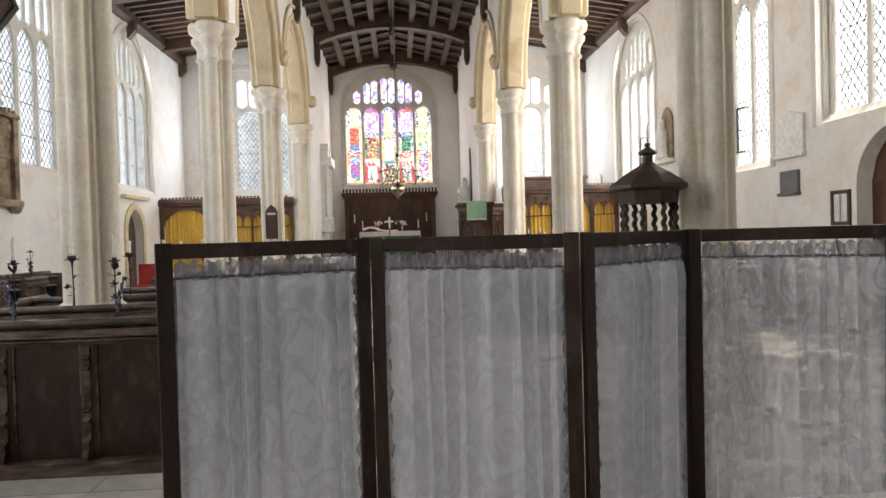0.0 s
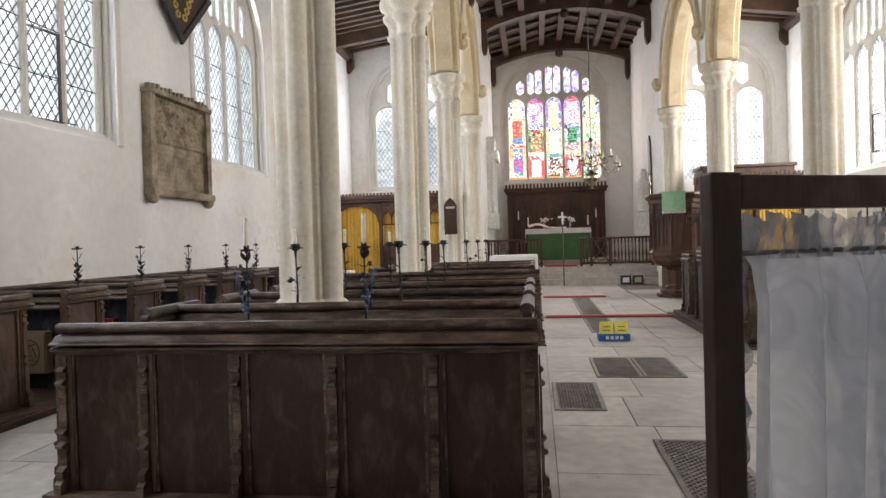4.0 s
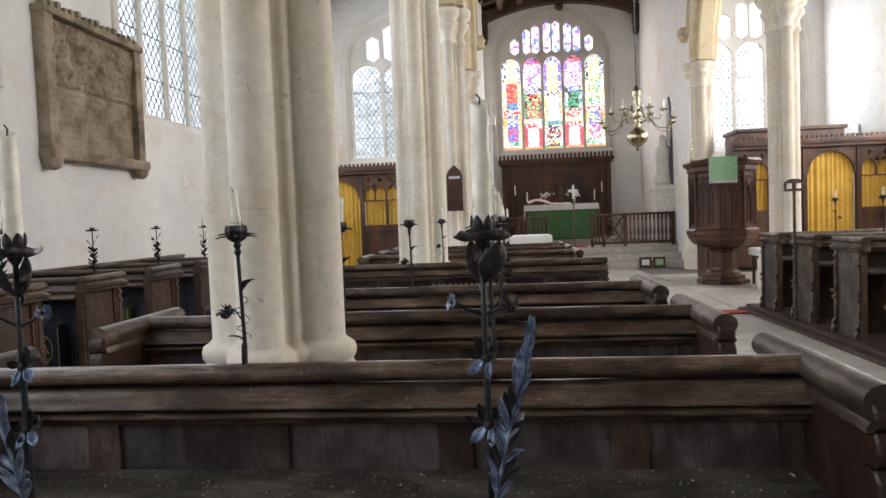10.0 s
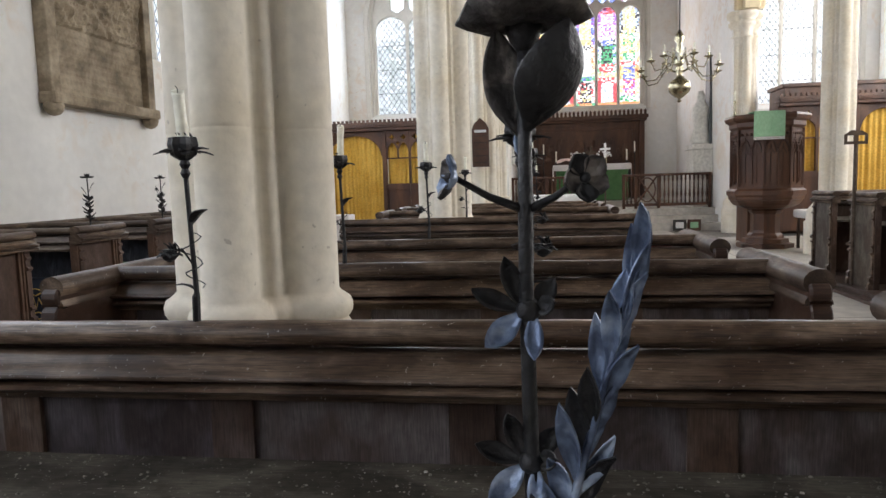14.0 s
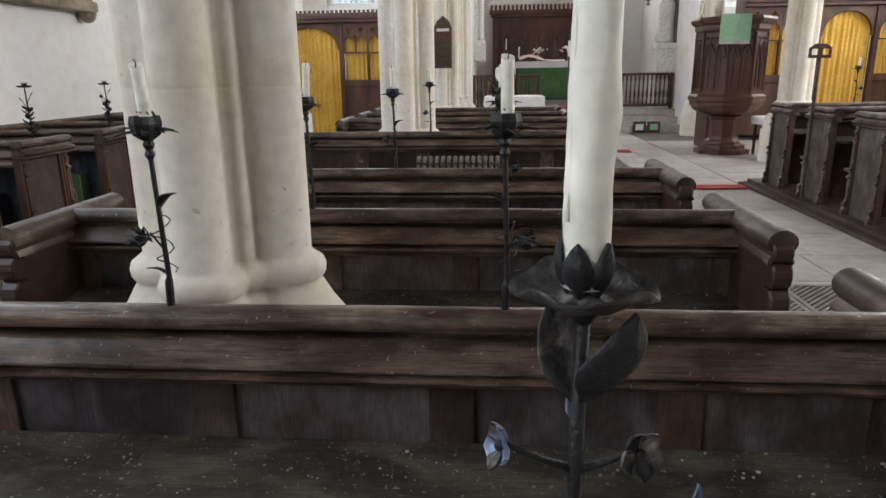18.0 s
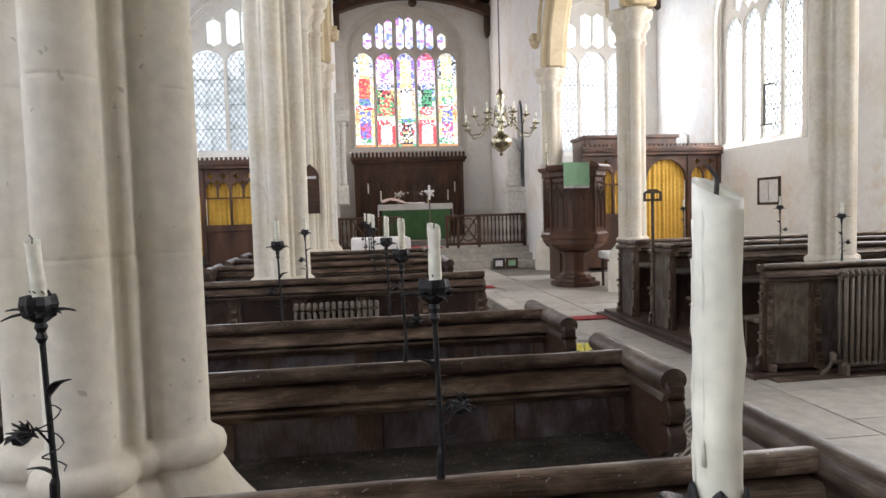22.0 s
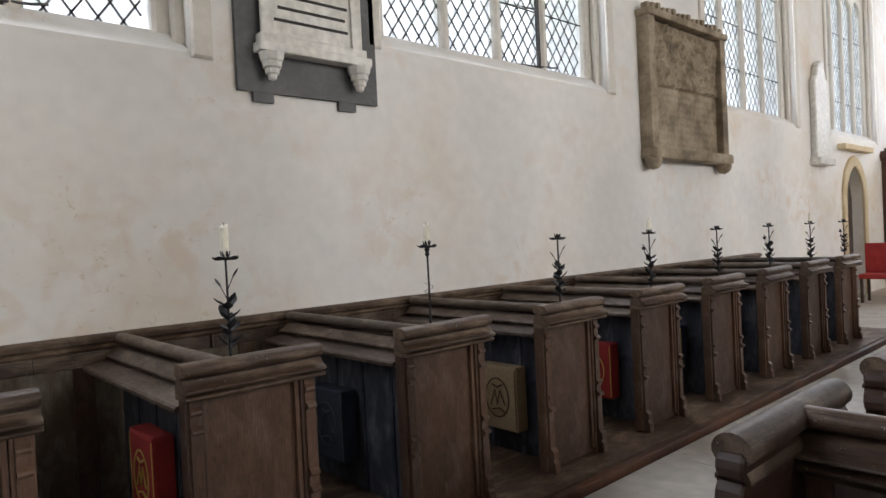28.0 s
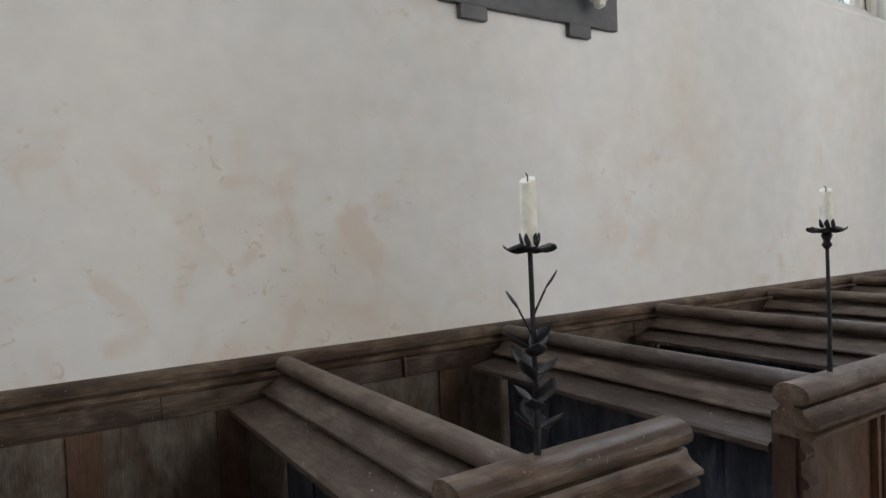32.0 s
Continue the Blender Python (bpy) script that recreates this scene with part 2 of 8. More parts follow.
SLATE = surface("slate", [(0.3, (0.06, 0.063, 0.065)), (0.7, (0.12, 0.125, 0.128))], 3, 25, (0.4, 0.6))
MARBLE = surface("white_marble", [(0.3, (0.66, 0.64, 0.58)), (0.6, (0.78, 0.77, 0.72))], 2, 16, (0.35, 0.55))
TABLET = surface("brown_stone", [(0.32, (0.13, 0.098, 0.062)), (0.5, (0.29, 0.232, 0.158)), (0.68, (0.40, 0.33, 0.235))], 3.4, 22, (0.7, 0.9), bmp=0.7)
YELLOW = surface("yellow_curtain", [(0.3, (0.62, 0.36, 0.05)), (0.7, (0.78, 0.50, 0.10))], 2, 30, (0.8, 0.95))
GREEN = surface("green_cloth", [(0.3, (0.05, 0.14, 0.05)), (0.7, (0.09, 0.20, 0.075))], 4, 60, (0.8, 0.95))
PALEGREEN = surface("pale_green_silk", [(0.3, (0.20, 0.38, 0.22)), (0.7, (0.29, 0.48, 0.30))], 4, 60, (0.6, 0.8))
LINEN = surface("white_linen", [(0.3, (0.70, 0.68, 0.66)), (0.7, (0.82, 0.81, 0.79))], 3, 60, (0.8, 0.95))
RED = surface("red_wool", [(0.3, (0.28, 0.02, 0.02)), (0.7, (0.42, 0.04, 0.035))], 5, 70, (0.85, 0.95))
BLUEWOOL = surface("blue_wool", [(0.3, (0.018, 0.025, 0.042)), (0.7, (0.035, 0.047, 0.072))], 5, 70, (0.85, 0.95))
TAN = surface("tan_wool", [(0.3, (0.28, 0.20, 0.11)), (0.7, (0.36, 0.27, 0.16))], 5, 70, (0.85, 0.95))
# darker copies of the wools, with the shade under a ledge in their colour
SHADED_RED = surface("shaded_red_wool", [(0.3, (0.10, 0.008, 0.012)), (0.7, (0.17, 0.015, 0.020))], 5, 70, (0.85, 0.95))
SHADED_GREEN = surface("shaded_green_wool", [(0.3, (0.012, 0.024, 0.010)), (0.7, (0.022, 0.04, 0.016))], 5, 70, (0.85, 0.95))
SHADED_NAVY = surface("shaded_navy_wool", [(0.3, (0.010, 0.012, 0.020)), (0.7, (0.018, 0.022, 0.036))], 5, 70, (0.85, 0.95))
GOLD = surface("gold_thread", [(0.3, (0.55, 0.36, 0.08)), (0.7, (0.68, 0.48, 0.14))], 6, 60, (0.5, 0.8))
INK = surface("dark_lettering", [(0.3, (0.03, 0.028, 0.025)), (0.7, (0.06, 0.055, 0.05))], 6, 60, (0.7, 0.9))
RADIATOR = surface("painted_radiator", [(0.3, (0.11, 0.085, 0.065)), (0.7, (0.17, 0.14, 0.11))], 5, 40, (0.45, 0.65))
PAPER = surface("yellow_card", [(0.3, (0.70, 0.62, 0.10)), (0.7, (0.80, 0.72, 0.16))], 4, 50, (0.7, 0.9))
BLUE = surface("blue_plastic", [(0.3, (0.02, 0.10, 0.32)), (0.7, (0.03, 0.14, 0.40))], 4, 50, (0.35, 0.5))
GRASS = surface("grass", [(0.3, (0.05, 0.09, 0.025)), (0.7, (0.09, 0.14, 0.04))], 0.7, 8, (0.9, 1.0))
LEAF = surface("foliage", [(0.3, (0.06, 0.10, 0.05)), (0.7, (0.12, 0.17, 0.08))], 3, 9, (0.6, 0.9))
BARK = surface("bark", [(0.3, (0.08, 0.06, 0.045)), (0.7, (0.15, 0.12, 0.09))], 3, 12, (0.8, 1.0))


def glass_mat():
    """Thin old window glass: heavy scatter added as a white glare haze, a little mirrored."""
    m = bpy.data.materials.new("old_glass")
    m.use_nodes = True
    nt = m.node_tree
    nt.nodes.clear()
    out = nt.nodes.new("ShaderNodeOutputMaterial")
    tr = nt.nodes.new("ShaderNodeBsdfTransparent")
    tl = nt.nodes.new("ShaderNodeBsdfTranslucent")
    tl.inputs[0].default_value = (0.92, 0.95, 0.97, 1)
    gl = nt.nodes.new("ShaderNodeBsdfGlossy")
    gl.inputs["Roughness"].default_value = 0.08
    a = nt.nodes.new("ShaderNodeMixShader")
    f = ramp(nt, noise_tex(nt, 5, 3), [(0.35, (0.42,) * 3), (0.7, (0.75,) * 3)])
    nt.links.new(f, a.inputs[0])
    nt.links.new(tr.outputs[0], a.inputs[1])
    nt.links.new(tl.outputs[0], a.inputs[2])
    s = nt.nodes.new("ShaderNodeMixShader")
    s.inputs[0].default_value = 0.05
    nt.links.new(a.outputs[0], s.inputs[1])
    nt.links.new(gl.outputs[0], s.inputs[2])
    nt.links.new(s.outputs[0], out.inputs[0])
    return m


GLASS = glass_mat()


def stained_mat(name, col):
    """Coloured glass: light takes its colour on the way through."""
    m = bpy.data.materials.new(name)
    m.use_nodes = True
    nt = m.node_tree
    nt.nodes.clear()
    out = nt.nodes.new("ShaderNodeOutputMaterial")
    tr = nt.nodes.new("ShaderNodeBsdfTransparent")
    tl = nt.nodes.new("ShaderNodeBsdfTranslucent")
    a = nt.nodes.new("ShaderNodeMixShader")
    a.inputs[0].default_value = 0.35
    pale = tuple(min(1, v * 0.86 + 0.03) for v in col)
    dark = tuple(v * 0.34 + 0.01 for v in col)
    c = ramp(nt, noise_tex(nt, 16, 5), [(0.34, dark), (0.56, pale)])
    nt.links.new(c, tr.inputs[0])
    nt.links.new(c, tl.inputs[0])
    nt.links.new(tr.outputs[0], a.inputs[1])
    nt.links.new(tl.outputs[0], a.inputs[2])
    nt.links.new(a.outputs[0], out.inputs[0])
    return m


def lace_mat(name, col, sheer, woven):
    """Sheer lace with a scroll pattern woven into it; sheer and woven are the shares of open weave."""
    m = bpy.data.materials.new(name)
    m.use_nodes = True
    nt = m.node_tree
    nt.nodes.clear()
    out = nt.nodes.new("ShaderNodeOutputMaterial")
    df = nt.nodes.new("ShaderNodeBsdfDiffuse")
    df.inputs[0].default_value = (*col, 1)
    tl = nt.nodes.new("ShaderNodeBsdfTranslucent")
    tl.inputs[0].default_value = (*col, 1)
    tr = nt.nodes.new("ShaderNodeBsdfTransparent")
    a = nt.nodes.new("ShaderNodeMixShader")
    a.inputs[0].default_value = 0.35
    nt.links.new(df.outputs[0], a.inputs[1])
    nt.links.new(tl.outputs[0], a.inputs[2])
    pat = ramp(nt, noise_tex(nt, 7, 2, (1.2, 1.2, 0.9), 1.6), [(0.40, (sheer,) * 3), (0.48, (woven,) * 3), (0.52, (woven,) * 3), (0.60, (sheer,) * 3)])
    s = nt.nodes.new("ShaderNodeMixShader")
    nt.links.new(pat, s.inputs[0])
    nt.links.new(a.outputs[0], s.inputs[1])
    nt.links.new(tr.outputs[0], s.inputs[2])
    nt.links.new(s.outputs[0], out.inputs[0])
    return m


LACE = lace_mat("lace", (0.555, 0.57, 0.61), 0.03, 0.20)
LACE_BOLD = lace_mat("bold_lace", (0.54, 0.55, 0.58), 0.05, 0.38)
# gathered frill: its shading is put into a darker grey than the curtain
SHADED_FRILL = lace_mat("shaded_lace_heading", (0.27, 0.275, 0.30), 0.04, 0.45)


# ---------------------------------------------------------------- mesh helpers
def mesh_ob(name, bm, material, smooth=False):
    me = bpy.data.meshes.new(name)
    if smooth:
        for f in bm.faces:
            f.smooth = True
    bm.to_mesh(me)
    bm.free()
    me.materials.append(material)
    return new(name, me)


def thing(name, x, y, z, label, category, group="", kind=""):
    ob = new(name)
    ob.empty_display_size = 0.1
    ob.matrix_basis = Matrix.Translation((x, y, z))
    return tagged(ob, label, category, group, kind)


def part(name, bm, material, parent, label="", smooth=False):
    """One mesh under a thing, in the thing's own coordinates."""
    ob = mesh_ob(name, bm, material, smooth)
    ob.parent = parent
    if label:
        tagged(ob, label)
    return ob


def structure(name, bm, material, label, category, smooth=False):
    return tagged(mesh_ob(name, bm, material, smooth), label, category, "", "structure")


def box(bm, x0, x1, y0, y1, z0, z1, bev=0.0):
    v = [bm.verts.new(c) for c in ((x0, y0, z0), (x1, y0, z0), (x1, y1, z0), (x0, y1, z0), (x0, y0, z1), (x1, y0, z1), (x1, y1, z1), (x0, y1, z1))]
    fs = [bm.faces.new([v[i] for i in q]) for q in ((3, 2, 1, 0), (4, 5, 6, 7), (0, 1, 5, 4), (1, 2, 6, 5), (2, 3, 7, 6), (3, 0, 4, 7))]
    if bev:
        es = list({e for f in fs for e in f.edges})
        bmesh.ops.bevel(bm, geom=es, offset=bev, segments=2, affect="EDGES", profile=0.6)
    return bm


def boxes(*rows, bev=0.0):
    bm = bmesh.new()
    for r in rows:
        box(bm, *r, bev=bev)
    return bm


def extrude(bm, pts, a, b, axis="x"):
    """A closed profile of (u, v) pulled along an axis: x takes (y, z), y takes (x, z), z takes (x, y)."""
    def at(u, v, w):
        return {"x": (w, u, v), "y": (u, w, v), "z": (u, v, w)}[axis]
    r0 = [bm.verts.new(at(u, v, a)) for u, v in pts]
    r1 = [bm.verts.new(at(u, v, b)) for u, v in pts]
    n = len(pts)
    for i in range(n):
        bm.faces.new((r0[i], r0[(i + 1) % n], r1[(i + 1) % n], r1[i]))
    bm.faces.new(r0[::-1])
    bm.faces.new(r1)
    bmesh.ops.recalc_face_normals(bm, faces=bm.faces[:])
    return bm


def lathe(bm, prof, x=0, y=0, segs=16, flute=0.0, lobes=8):
    rings = []
    for r, z in prof:
        rings.append([bm.verts.new((x + (r * (1 + flute * math.cos(lobes * 2 * math.pi * i / segs))) * math.cos(2 * math.pi * i / segs), y + (r * (1 + flute * math.cos(lobes * 2 * math.pi * i / segs))) * math.sin(2 * math.pi * i / segs), z)) for i in range(segs)])
    for a, b in zip(rings, rings[1:]):
        for i in range(segs):
            bm.faces.new((a[i], a[(i + 1) % segs], b[(i + 1) % segs], b[i]))
    bm.faces.new(rings[0][::-1])
    bm.faces.new(rings[-1])
    return bm


def tube(bm, pts, r, segs=6):
    """A round bar along points; r may be one radius or one for each point."""
    pts = [Vector(p) for p in pts]
    rs = r if isinstance(r, (list, tuple)) else [r] * len(pts)
    rings = []
    for i, p in enumerate(pts):
        d = (pts[min(i + 1, len(pts) - 1)] - pts[max(i - 1, 0)]).normalized()
        u = d.cross(Vector((0.31, 0.83, 0.47))).normalized()
        w = d.cross(u)
        rings.append([bm.verts.new(p + rs[i] * (u * math.cos(2 * math.pi * k / segs) + w * math.sin(2 * math.pi * k / segs))) for k in range(segs)])
    for a, b in zip(rings, rings[1:]):
        for k in range(segs):
            bm.faces.new((a[k], a[(k + 1) % segs], b[(k + 1) % segs], b[k]))
    bm.faces.new(rings[0][::-1])
    bm.faces.new(rings[-1])
    return bm


def plate_mesh(name, loops, thick, bev=0.0):
    """A flat plate in local x (across) and y (up), with holes by the even-odd rule, thickness along local z; bev chamfers both faces."""
    vs, es, out = [], [], []
    for lp in loops:
        k, n = len(vs), len(lp)
        vs += [Vector(q) for q in lp]
        es += [(k + i, k + (i + 1) % n) for i in range(n)]
    tv, te, tris, *rest = delaunay_2d_cdt(vs, es, [], 0, 1e-6)
    tf, seen = [], set()
    for f in tris:
        c = sum((tv[i] for i in f), Vector((0, 0))) / len(f)
        inside = False
        for lp in loops:
            for p, q in zip(lp, list(lp[1:]) + [lp[0]]):
                if (p[1] > c.y) != (q[1] > c.y) and c.x < p[0] + (c.y - p[1]) * (q[0] - p[0]) / (q[1] - p[1]):
                    inside = not inside
        area = sum(tv[a].cross(tv[b]) for a, b in zip(f, f[1:] + f[:1]))
        if inside and frozenset(f) not in seen and abs(area) > 1e-12:
            seen.add(frozenset(f))
            tf.append(list(f) if area > 0 else list(f)[::-1])
    bm, h = bmesh.new(), thick / 2
    edge = {}
    for f in tf:
        for a, b in zip(f, f[1:] + f[:1]):
            edge[a, b] = 1
    rim = [(a, b) for a, b in edge if (b, a) not in edge]
    push = {}
    for a, b in rim:
        d = (tv[b] - tv[a]).normalized()
        for q in (a, b):
            push.setdefault(q, []).append(Vector((-d.y, d.x)))
    inner = {}
    for q, ns in push.items():
        v = sum(ns, Vector((0, 0)))
        inner[q] = tv[q] + (v.normalized() * bev * min(1.6, 1 / max(0.5, v.length / len(ns))) if v.length > 1e-6 else Vector((0, 0)))
    top = [bm.verts.new((*inner.get(i, tv[i]), h)) for i in range(len(tv))]
    low = [bm.verts.new((*inner.get(i, tv[i]), -h)) for i in range(len(tv))]
    for f in tf:
        bm.faces.new([top[i] for i in f])
        bm.faces.new([low[i] for i in reversed(f)])
    if bev:
        t2 = {q: bm.verts.new((*tv[q], h - bev)) for q in push}
        l2 = {q: bm.verts.new((*tv[q], bev - h)) for q in push}
    for a, b in rim:
        if bev:
            bm.faces.new((top[b], top[a], t2[a], t2[b]))
            bm.faces.new((t2[b], t2[a], l2[a], l2[b]))
            bm.faces.new((l2[b], l2[a], low[a], low[b]))
        else:
            bm.faces.new((top[b], top[a], low[a], low[b]))
    me = bpy.data.meshes.new(name)
    bm.to_mesh(me)
    bm.free()
    return me


def plate(name, loops, thick, m, material, parent=None, bev=0.0, label=""):
    me = plate_mesh(name, loops, thick, bev)
    me.materials.append(material)
    ob = new(name, me)
    ob.matrix_basis = m
    if parent:
        ob.parent = parent
    if label:
        tagged(ob, label)
    return ob


def facing_x(x, y=0, z=0):
    """Local across is world y, local up is world z, thickness along x."""
    return Matrix(((0, 0, 1, x), (1, 0, 0, y), (0, 1, 0, z), (0, 0, 0, 1)))


def facing_y(x, y, z=0):
    """Local across is world x, local up is world z, thickness along y."""
    return Matrix(((1, 0, 0, x), (0, 0, -1, y), (0, 1, 0, z), (0, 0, 0, 1)))


def arch_pts(u0, u1, zs, za, n=10):
    """The curve of an arch from (u0, zs) over the apex to (u1, zs): pointed where it is tall, elliptic where it is low."""
    a, h, mid, out = (u1 - u0) / 2, za - zs, (u0 + u1) / 2, []
    if h > a:
        r = (a * a + h * h) / (2 * a)
        end = math.acos((r - a) / r)
        out = [(u0 + r - r * math.cos(end * i / n), zs + r * math.sin(end * i / n)) for i in range(n + 1)]
    else:
        out = [(mid - a * math.cos(i / n * math.pi / 2), zs + h * math.sin(i / n * math.pi / 2)) for i in range(n + 1)]
    return out + [(2 * mid - u, v) for u, v in out[-2::-1]]


def opening(u0, u1, z0, zs, za):
    return [(u0, z0)] + arch_pts(u0, u1, zs, za) + [(u1, z0)]


def arch_height(u, u0, u1, zs, za):
    pts = arch_pts(u0, u1, zs, za)
    for (a, p), (b, q) in zip(pts, pts[1:]):
        if a <= u <= b:
            return p + (q - p) * (u - a) / max(b - a, 1e-6)
    return zs


# ---------------------------------------------------------------- plan, in metres
NW, SW, WW = -4.9, 8.2, -6.6           # inner faces of the north, south and west walls
NX, SX = -0.87, 4.60                   # lines of the two arcades
PIER_Y = (-2.75, 1.55, 5.85, 10.15)    # piers; the last arch lands on a respond
S_PIER_Y = (-3.4, 1.05, 5.8, 10.6)      # south arcade
RESP = 14.75
EAST, AISLE_E = 20.75, 17.0            # east walls of chancel and aisles
SPRING, APEX = 4.78, 7.05

# floor: a bed under the slabs, raised in the chancel
bm = boxes((NW - 0.4, SW + 0.4, WW - 0.4, EAST + 0.4, -0.3, -0.02))
structure("floor", bm, MORTAR, "worn stone-flagged church floor with dark joints", "floor")
FLOOR = bpy.data.objects["floor"]
bm = boxes((NX - 0.2, SX + 0.2, 15.75, EAST, -0.02, 0.17), (NX - 0.2, SX + 0.2, 16.05, EAST, 0.17, 0.34), (NX - 0.2, SX + 0.2, 16.35, EAST, 0.34, 0.50), bev=0.012)
structure("chancel_steps", bm, SLAB, "pale worn stone steps up to the altar rail", "steps")
bm = boxes((-0.2, 3.5, 17.9, EAST, 0.5, 0.66), bev=0.012)
structure("altar_step", bm, SLAB, "stone step under the altar table", "step")

# outside ground
bm = bmesh.new()
g = 260
vs = [bm.verts.new((x * 1.0, y * 1.0, -0.5)) for x, y in ((-g, -g), (g, -g), (g, g), (-g, g))]
bm.faces.new(vs)
structure("ground", bm, GRASS, "green churchyard grass outside the windows", "ground")

# ---- walls with their window openings
# the last north window, y -5.9 to -3.3, is unseen, added to light the west
N_WIN = [(2.38, 4.95, 2.98, 5.5, 7.0), (7.45, 10.05, 3.02, 5.5, 7.0), (11.85, 14.2, 3.0, 5.5, 6.95), (-2.1, 0.66, 2.72, 5.4, 6.9), (-5.9, -3.3, 2.9, 5.4, 6.9)]
S_WIN = [(11.25, 13.9, 2.82, 5.5, 6.9), (6.3, 8.9, 2.62, 5.5, 6.9), (1.9, 4.72, 3.1, 5.6, 6.9)]
NE_WIN = (-4.12, -1.62, 3.15, 5.6, 6.85)
SE_WIN = (5.25, 7.6, 3.0, 5.6, 6.85)
EW = (-0.03, 3.27, 3.55, 6.45, 7.75)
N_DOOR = (12.35, 13.35, 0.0, 1.75, 2.35)
S_DOOR = (2.55, 4.1, 0.0, 2.0, 2.75)


def rect(u0, u1, v0, v1):
    return [(u0, v0), (u0, v1), (u1, v1), (u1, v0)]


def swell(o, d, sill=None):
    """An opening made wider all round by d."""
    u0, u1, z0, zs, za = o
    return (u0 - d, u1 + d, z0 - (d if sill is None else sill), zs, za + d)


def wall(name, loops, thick, m, label):
    ob = plate(name, loops, thick, m, PLASTER)
    return tagged(ob, label, "wall", "", "structure")


HOLE = 0.16
wall("wall_north", [rect(WW, AISLE_E + 0.7, -0.3, 8.3)] + [opening(*swell(w, HOLE)) for w in N_WIN] + [opening(*N_DOOR)], 0.7, facing_x(NW - 0.35), "limewashed north aisle wall, off-white with faint brown stains")
wall("wall_south", [rect(WW, AISLE_E + 0.7, -0.3, 8.3)] + [opening(*swell(w, HOLE)) for w in S_WIN] + [opening(*S_DOOR)], 0.7, facing_x(SW + 0.35), "limewashed south aisle wall")
wall("wall_west", [rect(NW - 0.7, SW + 0.7, -0.3, 9.2)], 0.7, facing_y(0, WW - 0.35), "plain limewashed west wall")
wall("wall_north_aisle_east", [rect(NW - 0.7, NX - 0.31, -0.3, 8.3), opening(*swell(NE_WIN, HOLE))], 0.6, facing_y(0, AISLE_E + 0.3), "limewashed east wall of the north aisle")
wall("wall_south_aisle_east", [rect(SX + 0.31, SW + 0.7, -0.3, 8.3), opening(*swell(SE_WIN, HOLE))], 0.6, facing_y(0, AISLE_E + 0.3), "limewashed east wall of the south aisle")
wall("wall_east", [rect(NX - 0.6, SX + 0.6, -0.3, 9.3), opening(*swell(EW, 0.2))], 0.8, facing_y(0, EAST + 0.4), "limewashed chancel east wall round the great window")


def arcade(name, x, ys):
    """One arcade: plaster above the arches, two stone orders and a hood mould round each."""
    resp = ys[-1]
    top = [(EAST, 8.9), (WW, 8.9)]
    low = [(WW, -0.3), (WW + 0.9, -0.3), (WW + 0.9, SPRING)]
    for a, b in zip([WW + 0.4] + ys, ys):
        low += [(u, v) for u, v in arch_pts(a + 0.28 if a > WW + 1 else WW + 0.9, b - 0.28, SPRING, APEX + 0.12)]
    low[-1] = (resp - 0.28, SPRING)
    low += [(resp - 0.05, SPRING - 0.01), (resp - 0.05, -0.3), (EAST, -0.3)]
    wall(name, [low + top], 0.56, facing_x(x), "limewashed wall above the pointed arches of the arcade")
    for a, b in zip([WW + 0.4] + ys, ys):
        u0, u1 = (a + 0.24 if a > WW + 1 else WW + 0.8), b - 0.24
        for d0, d1, thick, nm in ((-0.02, 0.13, 0.62, "arch_outer"), (0.11, 0.26, 0.36, "arch_inner")):
            outer = arch_pts(u0 + d0, u1 - d0, SPRING, APEX + 0.14 - d0)
            inner = arch_pts(u0 + d1, u1 - d1, SPRING, APEX + 0.14 - d1 * 1.15)
            tagged(plate(nm, [outer + inner[::-1]], thick, facing_x(x), DRESSED, bev=0.035), "cream moulded stone arch ring of the arcade", "arch", "arcade arches", "structure")
        for side in (-1, 1):
            outer = arch_pts(u0 - 0.1, u1 + 0.1, SPRING + 0.62, APEX + 0.28)
            inner = arch_pts(u0 - 0.03, u1 + 0.03, SPRING + 0.62, APEX + 0.20)
            tagged(plate("hood_mould", [outer + inner[::-1]], 0.08, facing_x(x + side * 0.31), DRESSED, bev=0.015), "cream stone hood mould over an arch", "moulding", "arcade hood moulds", "structure")


NORTH_Y, SOUTH_Y = list(PIER_Y) + [RESP], list(S_PIER_Y) + [15.2]
arcade("wall_north_arcade", NX, NORTH_Y)
arcade("wall_south_arcade", SX, SOUTH_Y)


def cluster(th, extra):
    """Radius of the clustered pier towards th: four round shafts, with a slim fillet in each hollow between."""
    best = 0.143 + extra
    for k in range(8):
        c = k * math.pi / 4
        off, r = (0.172, 0.079 + extra) if k % 2 == 0 else (0.136, 0.020 + extra)
        d = math.cos(th - c) * off
        q = r * r - (off * math.sin(th - c)) ** 2
        if q > 0:
            best = max(best, d + math.sqrt(q))
    return best


PIER_PROF = [(-0.02, 0.19), (0.50, 0.19), (0.52, 0.165), (0.66, 0.155), (0.70, 0.138), (0.75, 0.098), (0.80, 0.062), (0.85, 0.034), (0.868, 0.022), (0.874, 0.030), (0.888, 0.038), (0.908, 0.040), (0.926, 0.034), (0.938, 0.018), (0.945, 0.008), (0.955, 0.0),
             (4.22, 0.0), (4.23, 0.03), (4.27, 0.035), (4.29, 0.01), (4.40, 0.015), (4.46, 0.05), (4.50, 0.085), (4.56, 0.09), (4.58, 0.06), (4.62, 0.065), (4.66, 0.12), (4.74, 0.135), (4.79, 0.12)]


